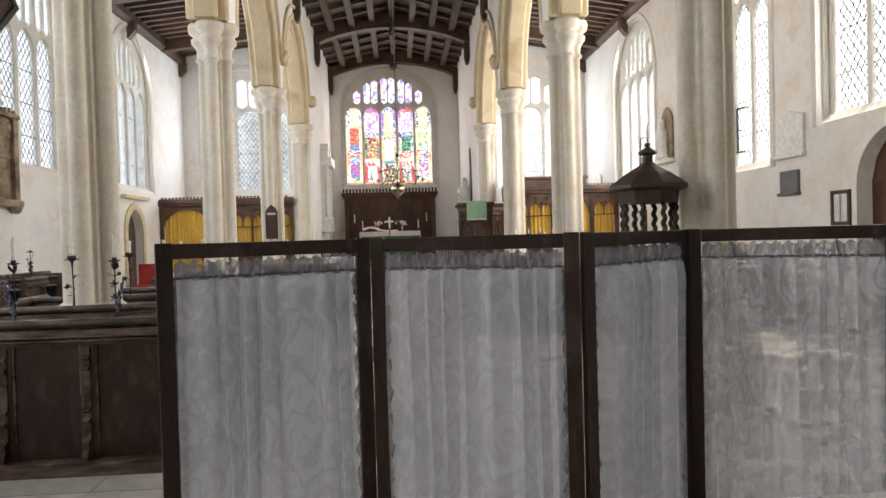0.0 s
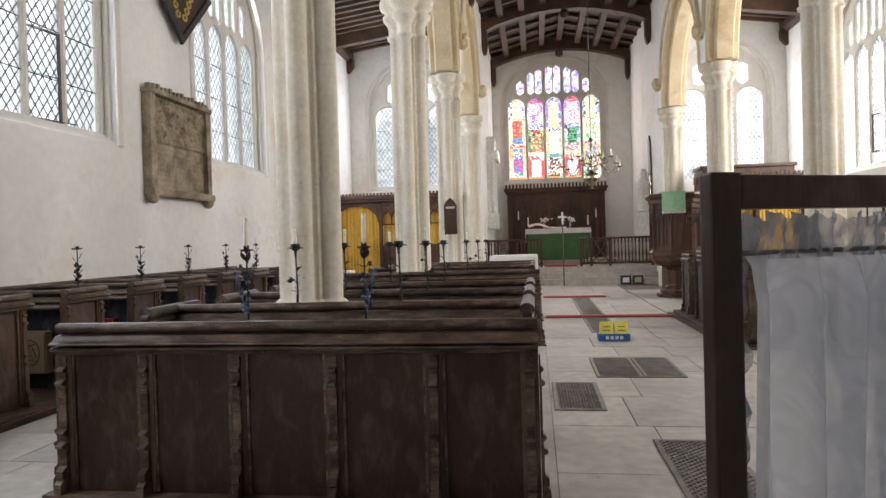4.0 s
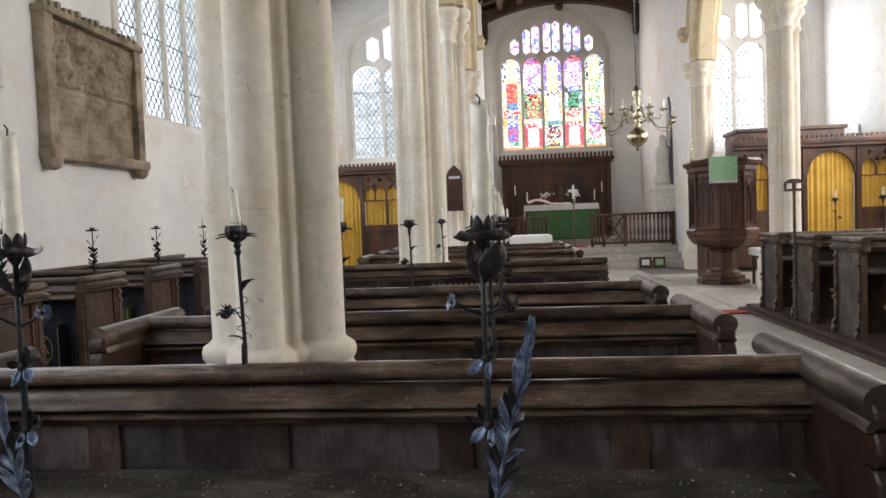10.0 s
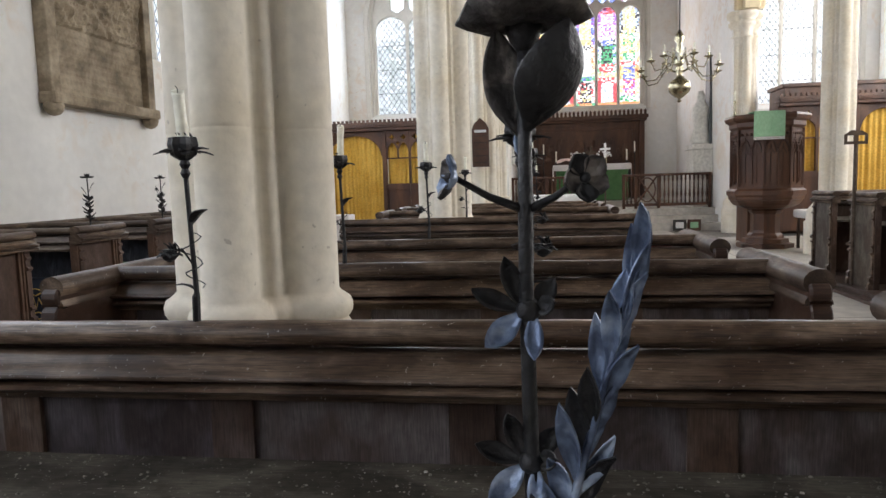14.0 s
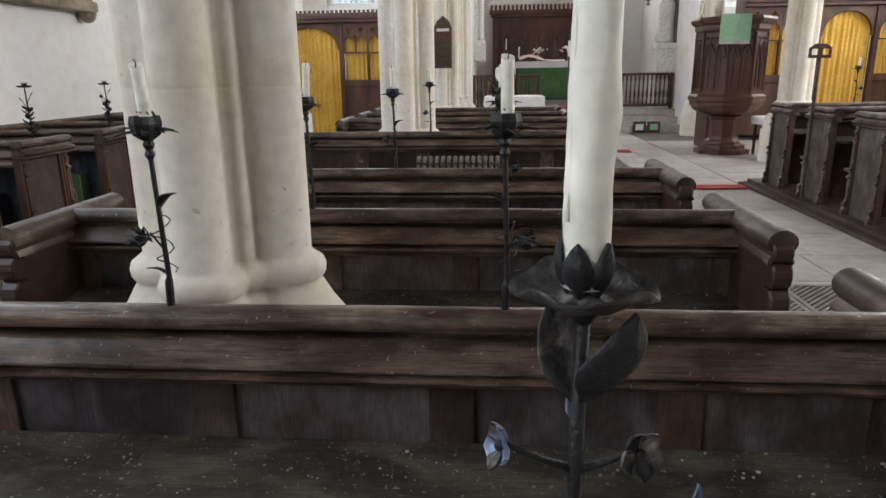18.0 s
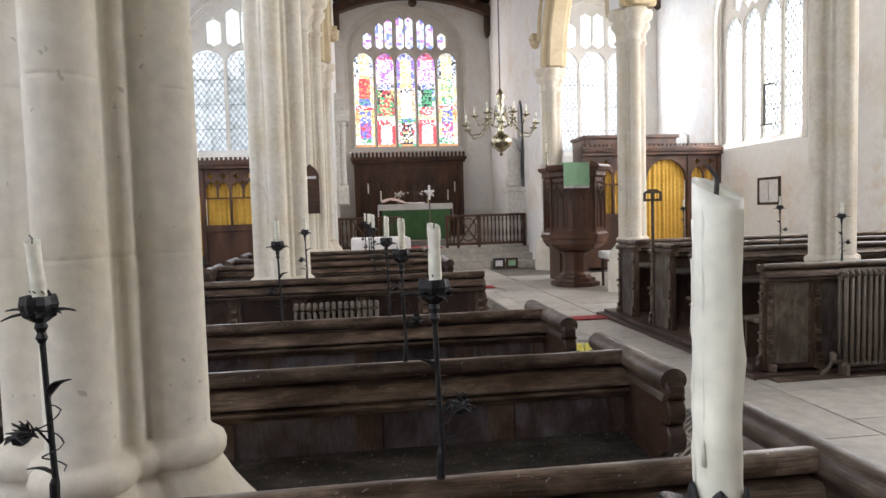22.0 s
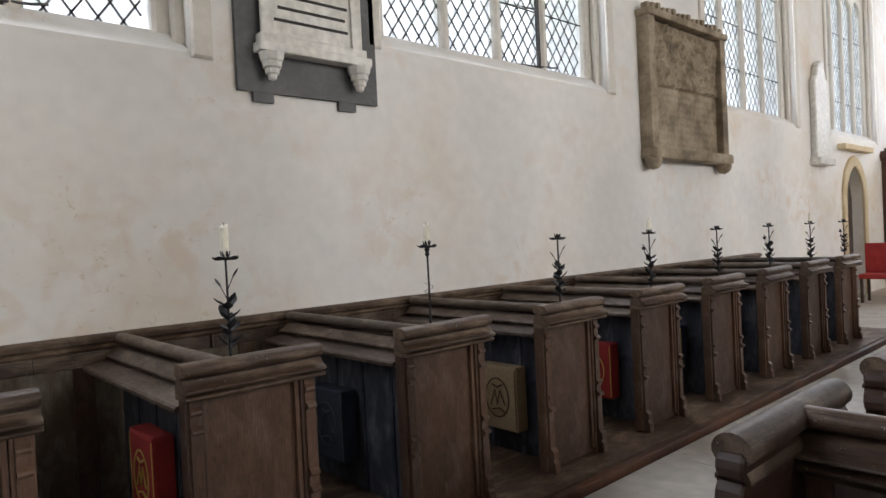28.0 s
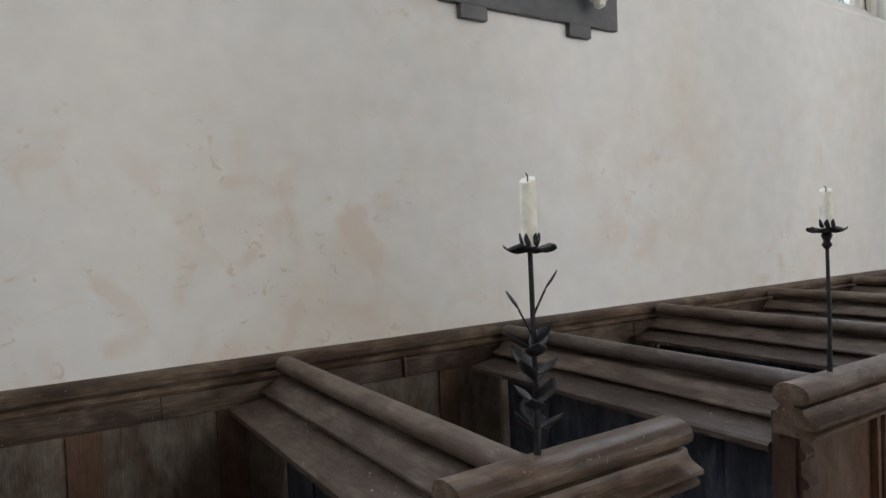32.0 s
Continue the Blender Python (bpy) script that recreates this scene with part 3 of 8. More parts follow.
def pier(x, y):
    bm, n, rings = bmesh.new(), 128, []
    prof = []
    for (z, e), (z2, e2) in zip(PIER_PROF, PIER_PROF[1:]):
        prof.append((z, e))
        if z2 - z > 1:
            # drums of unequal height with shallow open joints
            for zj in (1.42, 1.83, 2.31, 2.72, 3.2, 3.66):
                prof += [(zj + d, e_) for d, e_ in ((-0.02, 0.0), (-0.012, 0.0), (-0.005, 0.0), (-0.0015, -0.0014), (0.0015, -0.0014), (0.005, 0.0), (0.012, 0.0), (0.02, 0.0))]
    prof.append(PIER_PROF[-1])
    for z, e in prof:
        rings.append([bm.verts.new((cluster(2 * math.pi * i / n, e) * math.cos(2 * math.pi * i / n), cluster(2 * math.pi * i / n, e) * math.sin(2 * math.pi * i / n), z)) for i in range(n)])
    for a, b in zip(rings, rings[1:]):
        for i in range(n):
            f = bm.faces.new((a[i], a[(i + 1) % n], b[(i + 1) % n], b[i]))
            f.smooth = True
    bm.faces.new(rings[-1])
    me = bpy.data.meshes.new("shaft")
    bm.to_mesh(me)
    me.materials.append(STONE)
    bm.free()
    return me


pier_mesh = pier(0, 0)
for x, row in ((NX, NORTH_Y), (SX, SOUTH_Y)):
    for y in row:
        ob = new("pier", pier_mesh)
        ob.matrix_basis = Matrix.Translation((x, y, 0))
        tagged(ob, "cream limestone clustered pier with moulded base and capital", "pier", "arcade piers", "structure")


# ---- carved heads where the hood moulds meet
def carved_stop(x, y, side):
    bm = bmesh.new()
    bmesh.ops.create_icosphere(bm, subdivisions=3, radius=0.13)
    for v in bm.verts:
        n1 = noise.noise(v.co * 14 + Vector((x, y, 0)))
        v.co *= 1 + 0.28 * n1
        v.co.z *= 1.15
        if v.co.z > 0.05:
            v.co.x *= 1.25
            v.co.y *= 1.25
    box(bm, -0.1, 0.1, -0.13, 0.13, 0.10, 0.17)
    ob = mesh_ob("corbel", bm, DRESSED)
    ob.matrix_basis = Matrix.Translation((x + side * 0.36, y, 5.44))
    tagged(ob, "small weathered carved stone corbel on the wall", "corbel", "carved corbels", "structure")


for y, ys_ in zip(NORTH_Y, SOUTH_Y):
    carved_stop(NX, y, 1)
    carved_stop(SX, ys_, -1)


# ---- windows
WINDOWS = 0


def lattice(bm, u0, u1, z0, z1, top, du=0.135, dz=0.19, r=0.006):
    """Diamond leads inside one light, clipped to its box and arched head."""
    k = dz / du
    lo, hi = int((z0 - k * u1) / dz) - 1, int((z1 + k * u1) / dz) + 2
    for s in (1, -1):
        span = (z1 - z0) + k * (u1 - u0)
        for i in range(int(span / dz) + 1):
            c = z0 - (k * (u1 - u0) if s > 0 else 0) + i * dz
            ends = []
            for u in (u0, u1):
                ends.append((u, c + s * k * (u - u0)))
            (a, p), (b, q) = ends
            if p > q:
                (a, p), (b, q) = (b, q), (a, p)
            if q <= z0 or p >= z1:
                continue
            if p < z0:
                a, p = a + (b - a) * (z0 - p) / (q - p), z0
            if q > z1:
                b, q = a + (b - a) * (z1 - p) / (q - p), z1
            d = Vector((b - a, q - p)).normalized() * r
            pts = [(a - d.y, p + d.x), (b - d.y, q + d.x), (b + d.y, q - d.x), (a + d.y, p - d.x)]
            f = [bm.verts.new((u, v, 0.006)) for u, v in pts]
            g2 = [bm.verts.new((u, v, -0.006)) for u, v in pts]
            bm.faces.new(f)
            bm.faces.new(g2[::-1])
            for j in range(4):
                bm.faces.new((f[j], g2[j], g2[(j + 1) % 4], f[(j + 1) % 4]))


def window(o, lights, m, inward, label, leads=True):
    """A traceried window: stone mullions and head, glass, diamond leads, saddle bars, moulded surround and sloping sill."""
    global WINDOWS
    WINDOWS += 1
    u0, u1, z0, zs, za = o
    win = new("window_%d" % WINDOWS)
    win.empty_display_size = 0.1
    win.matrix_basis = m
    tagged(win, label, "window", "", "structure")
    step, mull = (u1 - u0) / lights, 0.085
    head = zs - 0.25
    loops = [opening(*swell(o, HOLE + 0.02))]
    for i in range(lights):
        a, b = u0 + i * step + (mull / 2 if i else 0.0), u0 + (i + 1) * step - (mull / 2 if i < lights - 1 else 0.0)
        peak = min(head + 0.34, arch_height((a + b) / 2, u0, u1, zs, za) - 0.1)
        loops.append(opening(a, b, z0, min(head, peak - 0.2), peak))
        for k in range(2):
            c, d = a + (b - a) * k / 2 + 0.02, a + (b - a) * (k + 1) / 2 - 0.02
            low = head + 0.52
            roof = min(arch_height(c, u0, u1, zs, za), arch_height(d, u0, u1, zs, za)) - 0.06
            if roof - low > 0.2:
                loops.append([((c + d) / 2, low - 0.1), (c, low), (c, roof - 0.1), ((c + d) / 2, roof), (d, roof - 0.1), (d, low)])
    eye = Matrix.Identity(4)
    plate("tracery", loops, 0.13, eye, TRACERY, win, 0.022)
    for big, small, thick, off in ((HOLE + 0.13, HOLE, 0.05, 0.205), (HOLE + 0.03, 0.09, 0.06, 0.10)):
        ring = opening(*swell(o, big, HOLE)) + opening(*swell(o, small, HOLE))[::-1]
        plate("surround", [ring], thick, Matrix.Translation((0, 0, inward * off)), TRACERY, win, 0.014)
    bm = bmesh.new()
    pts = [(z0 + 0.01, inward * 0.05), (z0 - HOLE + 0.03, inward * 0.196), (z0 - HOLE - 0.02, inward * 0.196), (z0 - HOLE - 0.02, inward * 0.05)]
    r0 = [bm.verts.new((u0 - HOLE, v, w)) for v, w in pts]
    r1 = [bm.verts.new((u1 + HOLE, v, w)) for v, w in pts]
    for i in range(4):
        bm.faces.new((r0[i], r0[(i + 1) % 4], r1[(i + 1) % 4], r1[i]))
    bm.faces.new(r0[::-1])
    bm.faces.new(r1)
    bmesh.ops.recalc_face_normals(bm, faces=bm.faces[:])
    part("sill", bm, PLASTER, win)
    if leads:
        gl = plate("glass", [opening(*swell(o, 0.02))], 0.008, eye, GLASS, win)
        gl.visible_shadow = False
        bm = bmesh.new()
        for i in range(lights):
            a, b = u0 + i * step + mull / 2, u0 + (i + 1) * step - mull / 2
            lattice(bm, a, b, z0, head + 0.3, 0)
        tagged(part("lead_lattice", bm, LEAD, win), "", "", "", "stuff")
        bm = bmesh.new()
        for z in np.arange(z0 + 0.55, head, 0.62):
            tube(bm, [(u0, z, inward * 0.02), (u1, z, inward * 0.02)], 0.007, 4)
        part("saddle_bars", bm, LEAD, win)
    return win, step, mull, head


def casement(win, a, b, z0, z1, inward, swung=0.0):
    """An iron opening casement in the foot of one light, swung a little inwards, with its stay."""
    c = new("casement")
    c.empty_display_size = 0.1
    c.parent = win
    c.matrix_basis = Matrix.Translation((b, 0, inward * 0.03)) @ Matrix.Rotation(-inward * radians(swung), 4, "Y")
    w = b - a
    for nm, dims in (("casement_stile", (-w, -w + 0.03, z0, z1, -0.012, 0.012)), ("casement_stile", (-0.035, 0.0, z0, z1, -0.012, 0.012)), ("casement_rail", (-w + 0.0305, -0.0355, z0, z0 + 0.03, -0.012, 0.012)), ("casement_rail", (-w + 0.0305, -0.0355, z1 - 0.03, z1, -0.012, 0.012)), ("casement_bar", (-w + 0.0305, -0.0355, (z0 + z1) / 2 - 0.008, (z0 + z1) / 2 + 0.008, -0.006, 0.006))):
        part(nm, boxes(dims, bev=0.003), LEAD, c)
    bm = bmesh.new()
    tube(bm, [(-0.02, z0 + 0.02, inward * 0.02), (0.12, z0 + 0.02, inward * 0.03), (0.2, z0 + 0.03, inward * 0.03)], 0.008, 5)
    part("stay", bm, LEAD, c)


# includes the added unseen west bay, whose lamp brightens west-facing surfaces
for w in N_WIN:
    win, step, mull, head = window(w, 4, facing_x(NW - 0.2), 1, "tall stone window with diamond-leaded clear glass and white reveal")
    if w[0] < 11 and w[0] != 7.45:
        casement(win, w[0] + 2 * step + mull / 2, w[0] + 3 * step - mull / 2, w[2] + 0.01, w[2] + 1.15, 1, 9)
    window_light(NW - 0.05, (w[0] + w[1]) / 2, (w[2] + w[4]) / 2 - 0.2, w[1] - w[0], w[4] - w[2] - 0.5, -90, N_WATT)
for w in S_WIN:
    win, step, mull, head = window(w, 4, facing_x(SW + 0.2), -1, "tall sunlit stone window with diamond-leaded clear glass")
    casement(win, w[0] + step + mull / 2, w[0] + 2 * step - mull / 2, w[2] + 0.25, w[2] + 1.1, -1, 9)
    window_light(SW + 0.05, (w[0] + w[1]) / 2, (w[2] + w[4]) / 2 - 0.2, w[1] - w[0], w[4] - w[2] - 0.5, 90, S_WATT, (1.0, 0.97, 0.92))
window(NE_WIN, 3, facing_y(0, AISLE_E + 0.2), 1, "arched stone window with clear leaded glass and trees beyond")
window(SE_WIN, 3, facing_y(0, AISLE_E + 0.2), 1, "bright arched stone window with clear leaded glass")
for w in (NE_WIN, SE_WIN):
    window_light((w[0] + w[1]) / 2, AISLE_E - 0.03, (w[2] + w[4]) / 2 - 0.2, w[1] - w[0], w[4] - w[2] - 0.5, 180, E_WATT)
window_light((EW[0] + EW[1]) / 2, EAST - 0.03, 5.3, 3.2, 3.4, 180, 55, (1.0, 0.93, 0.9))

# the great east window and its coloured glass
win, step, mull, head = window(EW, 5, facing_y(0, EAST + 0.22), 1, "five-light east window filled with bright red, blue and green stained glass", leads=False)
COL = {"w": (0.90, 0.90, 0.85), "r": (0.78, 0.10, 0.11), "b": (0.20, 0.24, 0.66), "g": (0.11, 0.42, 0.20), "y": (0.90, 0.72, 0.32), "p": (0.46, 0.18, 0.60), "k": (0.07, 0.06, 0.07), "o": (0.82, 0.36, 0.15), "v": (0.84, 0.46, 0.66), "s": (0.60, 0.70, 0.90)}
STAIN = {k: stained_mat("stained_glass_" + k, v) for k, v in COL.items()}
# for each light, from the sill up: share of the height, colours of the figure, colours of the ground
DESIGN = {
    0: [(0.03, "o", "o"), (0.06, "gw", "wy"), (0.17, "bpr", "wy"), (0.06, "wb", "oy"), (0.08, "by", "oy"), (0.04, "wr", "wr"), (0.08, "bg", "yw"), (0.20, "ror", "wy"), (0.05, "wy", "wk"), (0.23, "wy", "wsk")],
    1: [(0.03, "o", "o"), (0.19, "wws", "rr"), (0.07, "wr", "rw"), (0.04, "yw", "yw"), (0.20, "rgy", "rkg"), (0.08, "kyr", "ygk"), (0.05, "wb", "wk"), (0.16, "wpw", "wv"), (0.10, "wv", "wp"), (0.08, "rvp", "vr")],
    2: [(0.03, "o", "g"), (0.13, "wyk", "wr"), (0.10, "wrk", "wwr"), (0.05, "gbg", "gw"), (0.26, "www", "wyo"), (0.05, "wwk", "ow"), (0.20, "yyw", "bwp"), (0.10, "yw", "bp"), (0.08, "bw", "pw")],
    3: [(0.03, "o", "o"), (0.19, "wws", "rr"), (0.07, "wr", "rw"), (0.04, "yw", "yw"), (0.10, "rwr", "rwg"), (0.18, "gkg", "gwb"), (0.05, "wb", "wk"), (0.16, "wpw", "wv"), (0.10, "wv", "wp"), (0.08, "rvr", "vr")],
    4: [(0.03, "o", "o"), (0.06, "gw", "wg"), (0.17, "rpw", "wy"), (0.06, "wb", "oy"), (0.08, "by", "oy"), (0.04, "wr", "wr"), (0.08, "gw", "yw"), (0.20, "gwy", "wy"), (0.05, "wy", "wk"), (0.23, "wy", "wsk")],
}
rng = random.Random(4)
for light in range(5):
    a, b = EW[0] + light * step - 0.03, EW[0] + (light + 1) * step + 0.03
    za_l, rows, cols = head + 0.34, 66, 12
    meshes = {k: bmesh.new() for k in COL}
    lead = bmesh.new()
    grid = {}
    for r in range(rows + 1):
        for c in range(cols + 1):
            ju = 0 if c in (0, cols) else rng.uniform(-0.28, 0.28)
            jv = 0 if r in (0, rows) else rng.uniform(-0.3, 0.3)
            grid[r, c] = (a + (b - a) * (c + ju) / cols, EW[2] + (za_l - EW[2]) * (r + jv) / rows)
    for r in range(rows):
        v, acc, band = (r + 0.5) / rows, 0, DESIGN[light][-1]
        for d in DESIGN[light]:
            acc += d[0]
            if v < acc:
                band = d
                break
        for c in range(cols):
            edge = abs((c + 0.5) / cols - 0.5)
            if edge > 0.40:
                key = rng.choice("wwyk") if light in (0, 4) else rng.choice("wwo")
            elif edge > 0.24:
                key = rng.choice(band[2])
            else:
                key = rng.choice(band[1])
            q = [grid[r, c], grid[r, c + 1], grid[r + 1, c + 1], grid[r + 1, c]]
            mb = meshes[key]
            mb.faces.new([mb.verts.new((u, w, 0)) for u, w in q])
            if (r + c) % 2 == 0:
                tube(lead, [(*q[0], -0.004), (*q[1], -0.004)], 0.0035, 3)
            else:
                tube(lead, [(*q[0], -0.004), (*q[3], -0.004)], 0.0035, 3)
    for k, mb in meshes.items():
        ob = part("glass_pieces", mb, STAIN[k], win)
        ob.visible_shadow = False
        ob["kind"] = "stuff"
    part("leading", lead, LEAD, win)["kind"] = "stuff"
# tracery lights above: pale panes with blue and violet figures
hb = {k: bmesh.new() for k in "wspvyb"}
for i in range(40):
    for j in range(16):
        u, v = EW[0] + (EW[1] - EW[0]) * i / 40, head + 0.2 + (EW[4] - head - 0.1) * j / 16
        k = rng.choice("wwwwsspvyb")
        hb[k].faces.new([hb[k].verts.new((u + p, v + q, 0)) for p, q in ((0, 0), (0.085, 0), (0.085, 0.1), (0, 0.1))])
for k, mb in hb.items():
    ob = part("head_glass", mb, STAIN[k], win)
    ob.visible_shadow = False
    ob["kind"] = "stuff"

# ---- roofs
def roof_boards(name, pts, y0, y1, label):
    bm = bmesh.new()
    extrude(bm, pts, y0, y1, "y")
    tagged(mesh_ob(name, bm, ROOF_BOARD), label, "ceiling", "", "structure")


MID = (NX + SX) / 2
roof_boards("ceiling", [(NX, 7.98), (MID, 8.62), (SX, 7.98), (SX, 8.2), (MID, 8.85), (NX, 8.2)], WW, EAST, "dark boarded low-pitched oak nave ceiling")
roof_boards("ceiling_north_aisle", [(NW - 0.3, 7.42), (NX - 0.28, 7.95), (NX - 0.28, 8.15), (NW - 0.3, 7.62)], WW, AISLE_E + 0.3, "dark boarded north aisle ceiling")
roof_boards("ceiling_south_aisle", [(SX + 0.28, 7.95), (SW + 0.3, 7.42), (SW + 0.3, 7.62), (SX + 0.28, 8.15)], WW, AISLE_E + 0.3, "dark boarded south aisle ceiling")


def camber(y):
    bm = bmesh.new()
    a, b = NX + 0.28, SX - 0.28
    low = [(a + (b - a) * i / 12, 7.55 + 0.55 * math.sin(math.pi * i / 12) ** 0.8) for i in range(13)]
    high = [(a + (b - a) * i / 12, 7.86 + 0.68 * math.sin(math.pi * i / 12) ** 0.9) for i in range(13)]
    extrude(bm, low + high[::-1], y - 0.14, y + 0.14, "y")
    ob = tagged(mesh_ob("tie_beam", bm, ROOF), "dark cambered oak tie beam across the nave", "beam", "nave tie beams", "structure")
    bm = bmesh.new()
    for x in (a + 0.09, b - 0.09):
        extrude(bm, [(x - 0.09, 7.7), (x + 0.09, 7.7), (x + 0.09, 7.15), (x + 0.06, 6.98), (x, 6.9), (x - 0.06, 6.98), (x - 0.09, 7.15)], y - 0.09, y + 0.09, "y")
    bmesh.ops.create_icosphere(bm, subdivisions=2, radius=0.14, matrix=Matrix.Translation(((a + b) / 2, y, 7.98)))
    part("wall_posts", bm, ROOF, ob)


for y in (20.55, 16.4, 12.2, 8.0, 3.8, -0.4, -4.6):
    camber(y)
bm = bmesh.new()
for k in (0.0, 0.5, 1.0, 1.5):
    for s in (-1, 1):
        x = MID + s * k * 1.25
        z = 8.60 - k * 1.25 * 0.24
        if k or s > 0:
            box(bm, x - 0.09, x + 0.09, WW, EAST - 0.3, z - 0.2, z)
structure("purlins", bm, ROOF, "dark oak ridge and purlins along the nave roof", "beam")
bm = bmesh.new()
y = WW + 0.3
while y < EAST - 0.2:
    for s in (-1, 1):
        v = []
        for dy in (0.0, 0.11):
            for x, z in ((MID, 8.60), (MID + s * 2.66, 7.96), (MID + s * 2.66, 7.88), (MID, 8.52)):
                v.append(bm.verts.new((x, y + dy, z)))
        for q in ((0, 1, 2, 3), (7, 6, 5, 4), (3, 2, 6, 7), (0, 3, 7, 4), (1, 5, 6, 2)):
            bm.faces.new([v[i] for i in q])
    y += 0.84
structure("rafters", bm, ROOF, "dark oak rafters of the nave roof", "beam")
bm = bmesh.new()
for xa, za, xb, zb in ((NW, 7.44, NX - 0.28, 7.93), (SX + 0.28, 7.93, SW, 7.44)):
    y = WW + 0.2
    while y < AISLE_E - 0.1:
        big = int((y - WW) / 0.36) % 11 == 5
        d, w = (0.34, 0.24) if big else (0.1, 0.11)
        v = []
        for dy in (0.0, w):
            for x, z in ((xa, za), (xb, zb), (xb, zb - d), (xa, za - d)):
                v.append(bm.verts.new((x, y + dy, z)))
        for q in ((0, 1, 2, 3), (7, 6, 5, 4), (3, 2, 6, 7)):
            bm.faces.new([v[i] for i in q])
        y += 0.36
bmesh.ops.recalc_face_normals(bm, faces=bm.faces[:])
structure("aisle_rafters", bm, ROOF, "dark oak joists under the aisle roofs", "beam")
bm = bmesh.new()
for x, s in ((NW, 1), (SW, -1)):
    extrude(bm, [(x, 7.5), (x + s * 0.16, 7.5), (x + s * 0.16, 7.22), (x + s * 0.06, 7.12), (x, 7.12)], WW, AISLE_E, "y")
structure("wall_plates", bm, ROOF, "dark moulded oak wall plates at the foot of the aisle roofs", "beam")
bm = bmesh.new()
for x, s in ((NW, 1), (SW, -1)):
    for y in (16.85, 12.9, 8.9, 4.9):
        extrude(bm, [(x, 7.2), (x + s * 0.2, 7.2), (x + s * 0.2, 6.95), (x + s * 0.08, 6.8), (x, 6.75)], y - 0.1, y + 0.1, "y")
structure("aisle_wall_posts", bm, ROOF, "dark carved oak post ends on the aisle walls", "beam")

# ---- sky and trees outside
def sky_mat():
    m = bpy.data.materials.new("bright_sky")
    m.use_nodes = True
    nt = m.node_tree
    nt.nodes.clear()
    out = nt.nodes.new("ShaderNodeOutputMaterial")
    em = nt.nodes.new("ShaderNodeEmission")
    em.inputs[1].default_value = 1.5
    c = ramp(nt, noise_tex(nt, 0.05, 3), [(0.35, (0.86, 0.92, 1.0)), (0.6, (1.0, 1.0, 1.0))])
    nt.links.new(c, em.inputs[0])
    nt.links.new(em.outputs[0], out.inputs[0])
    return m


bm = bmesh.new()
n, R = 48, 85
ra = [bm.verts.new((2 + R * math.cos(2 * math.pi * i / n), 8 + R * math.sin(2 * math.pi * i / n), -2)) for i in range(n)]
rb = [bm.verts.new((2 + R * math.cos(2 * math.pi * i / n), 8 + R * math.sin(2 * math.pi * i / n), 60)) for i in range(n)]
for i in range(n):
    bm.faces.new((ra[i], ra[(i + 1) % n], rb[(i + 1) % n], rb[i]))
structure("backdrop", bm, sky_mat(), "pale bright hazy sky in the distance", "backdrop")


def tree(x, y, h, r, seed):
    rr = random.Random(seed)
    t = thing("tree", x, y, -0.5, "leafy green churchyard tree outside the window", "tree", "churchyard trees")
    bm = bmesh.new()
    tube(bm, [(0, 0, 0), (0.1, 0, h * 0.3), (0, 0.1, h * 0.7)], [0.3, 0.22, 0.08], 8)
    for k in range(7):
        a = rr.uniform(0, 6.3)
        tube(bm, [(0.05, 0, h * 0.3 + k * 0.3), (r * 0.6 * math.cos(a), r * 0.6 * math.sin(a), h * 0.5 + k * 0.3)], [0.09, 0.03], 5)
    part("trunk", bm, BARK, t)
    bm = bmesh.new()
    for k in range(1500):
        a, b, q = rr.uniform(0, 6.28), rr.uniform(-1, 1), rr.uniform(0.35, 1) ** 0.5
        c = Vector((r * q * math.cos(a) * math.sqrt(1 - b * b), r * q * math.sin(a) * math.sqrt(1 - b * b), h * 0.62 + h * 0.40 * b * q))
        c += Vector((rr.gauss(0, 0.25), rr.gauss(0, 0.25), rr.gauss(0, 0.25)))
        d = Vector((rr.gauss(0, 1), rr.gauss(0, 1), rr.gauss(0, 1))).normalized()
        e = d.cross(Vector((0.2, 0.5, 0.8))).normalized()
        s = rr.uniform(0.14, 0.30)
        bm.faces.new([bm.verts.new(c + s * p) for p in (d, e * 0.6, -d, -e * 0.6)])
    part("crown", bm, LEAF, t)["kind"] = "stuff"


for i, (x, y, h, r) in enumerate([(-3.6, 27, 7.2, 1.9), (-6.0, 33, 9, 3), (-16, 6, 7, 3.0), (-17, 14, 6.5, 3), (9, 30, 5.0, 2.5), (1.5, 36, 5, 3)]):
    tree(x, y, h, r, i)

# ---------------------------------------------------------------- pews
ROLL = [(0.033, 0.898), (0.033, 0.944), (0.024, 0.957), (0.006, 0.9625), (-0.014, 0.962), (-0.028, 0.954), (-0.0355, 0.940), (-0.035, 0.926), (-0.028, 0.916), (-0.014, 0.912), (0.018, 0.912), (0.018, 0.898)]
SLOPE = [(0.033, 0.847), (0.033, 0.897), (0.016, 0.897), (-0.030, 0.894), (-0.036, 0.889), (-0.046, 0.879), (-0.060, 0.868), (-0.076, 0.860), (-0.086, 0.857), (-0.088, 0.852), (-0.086, 0.847)]
BEAD = [(0.033, 0.79), (0.033, 0.846), (-0.018, 0.846), (-0.018, 0.836), (-0.068, 0.836), (-0.078, 0.830), (-0.079, 0.822), (-0.072, 0.815), (-0.056, 0.813), (-0.052, 0.806), (-0.050, 0.799), (-0.036, 0.797), (-0.032, 0.79)]


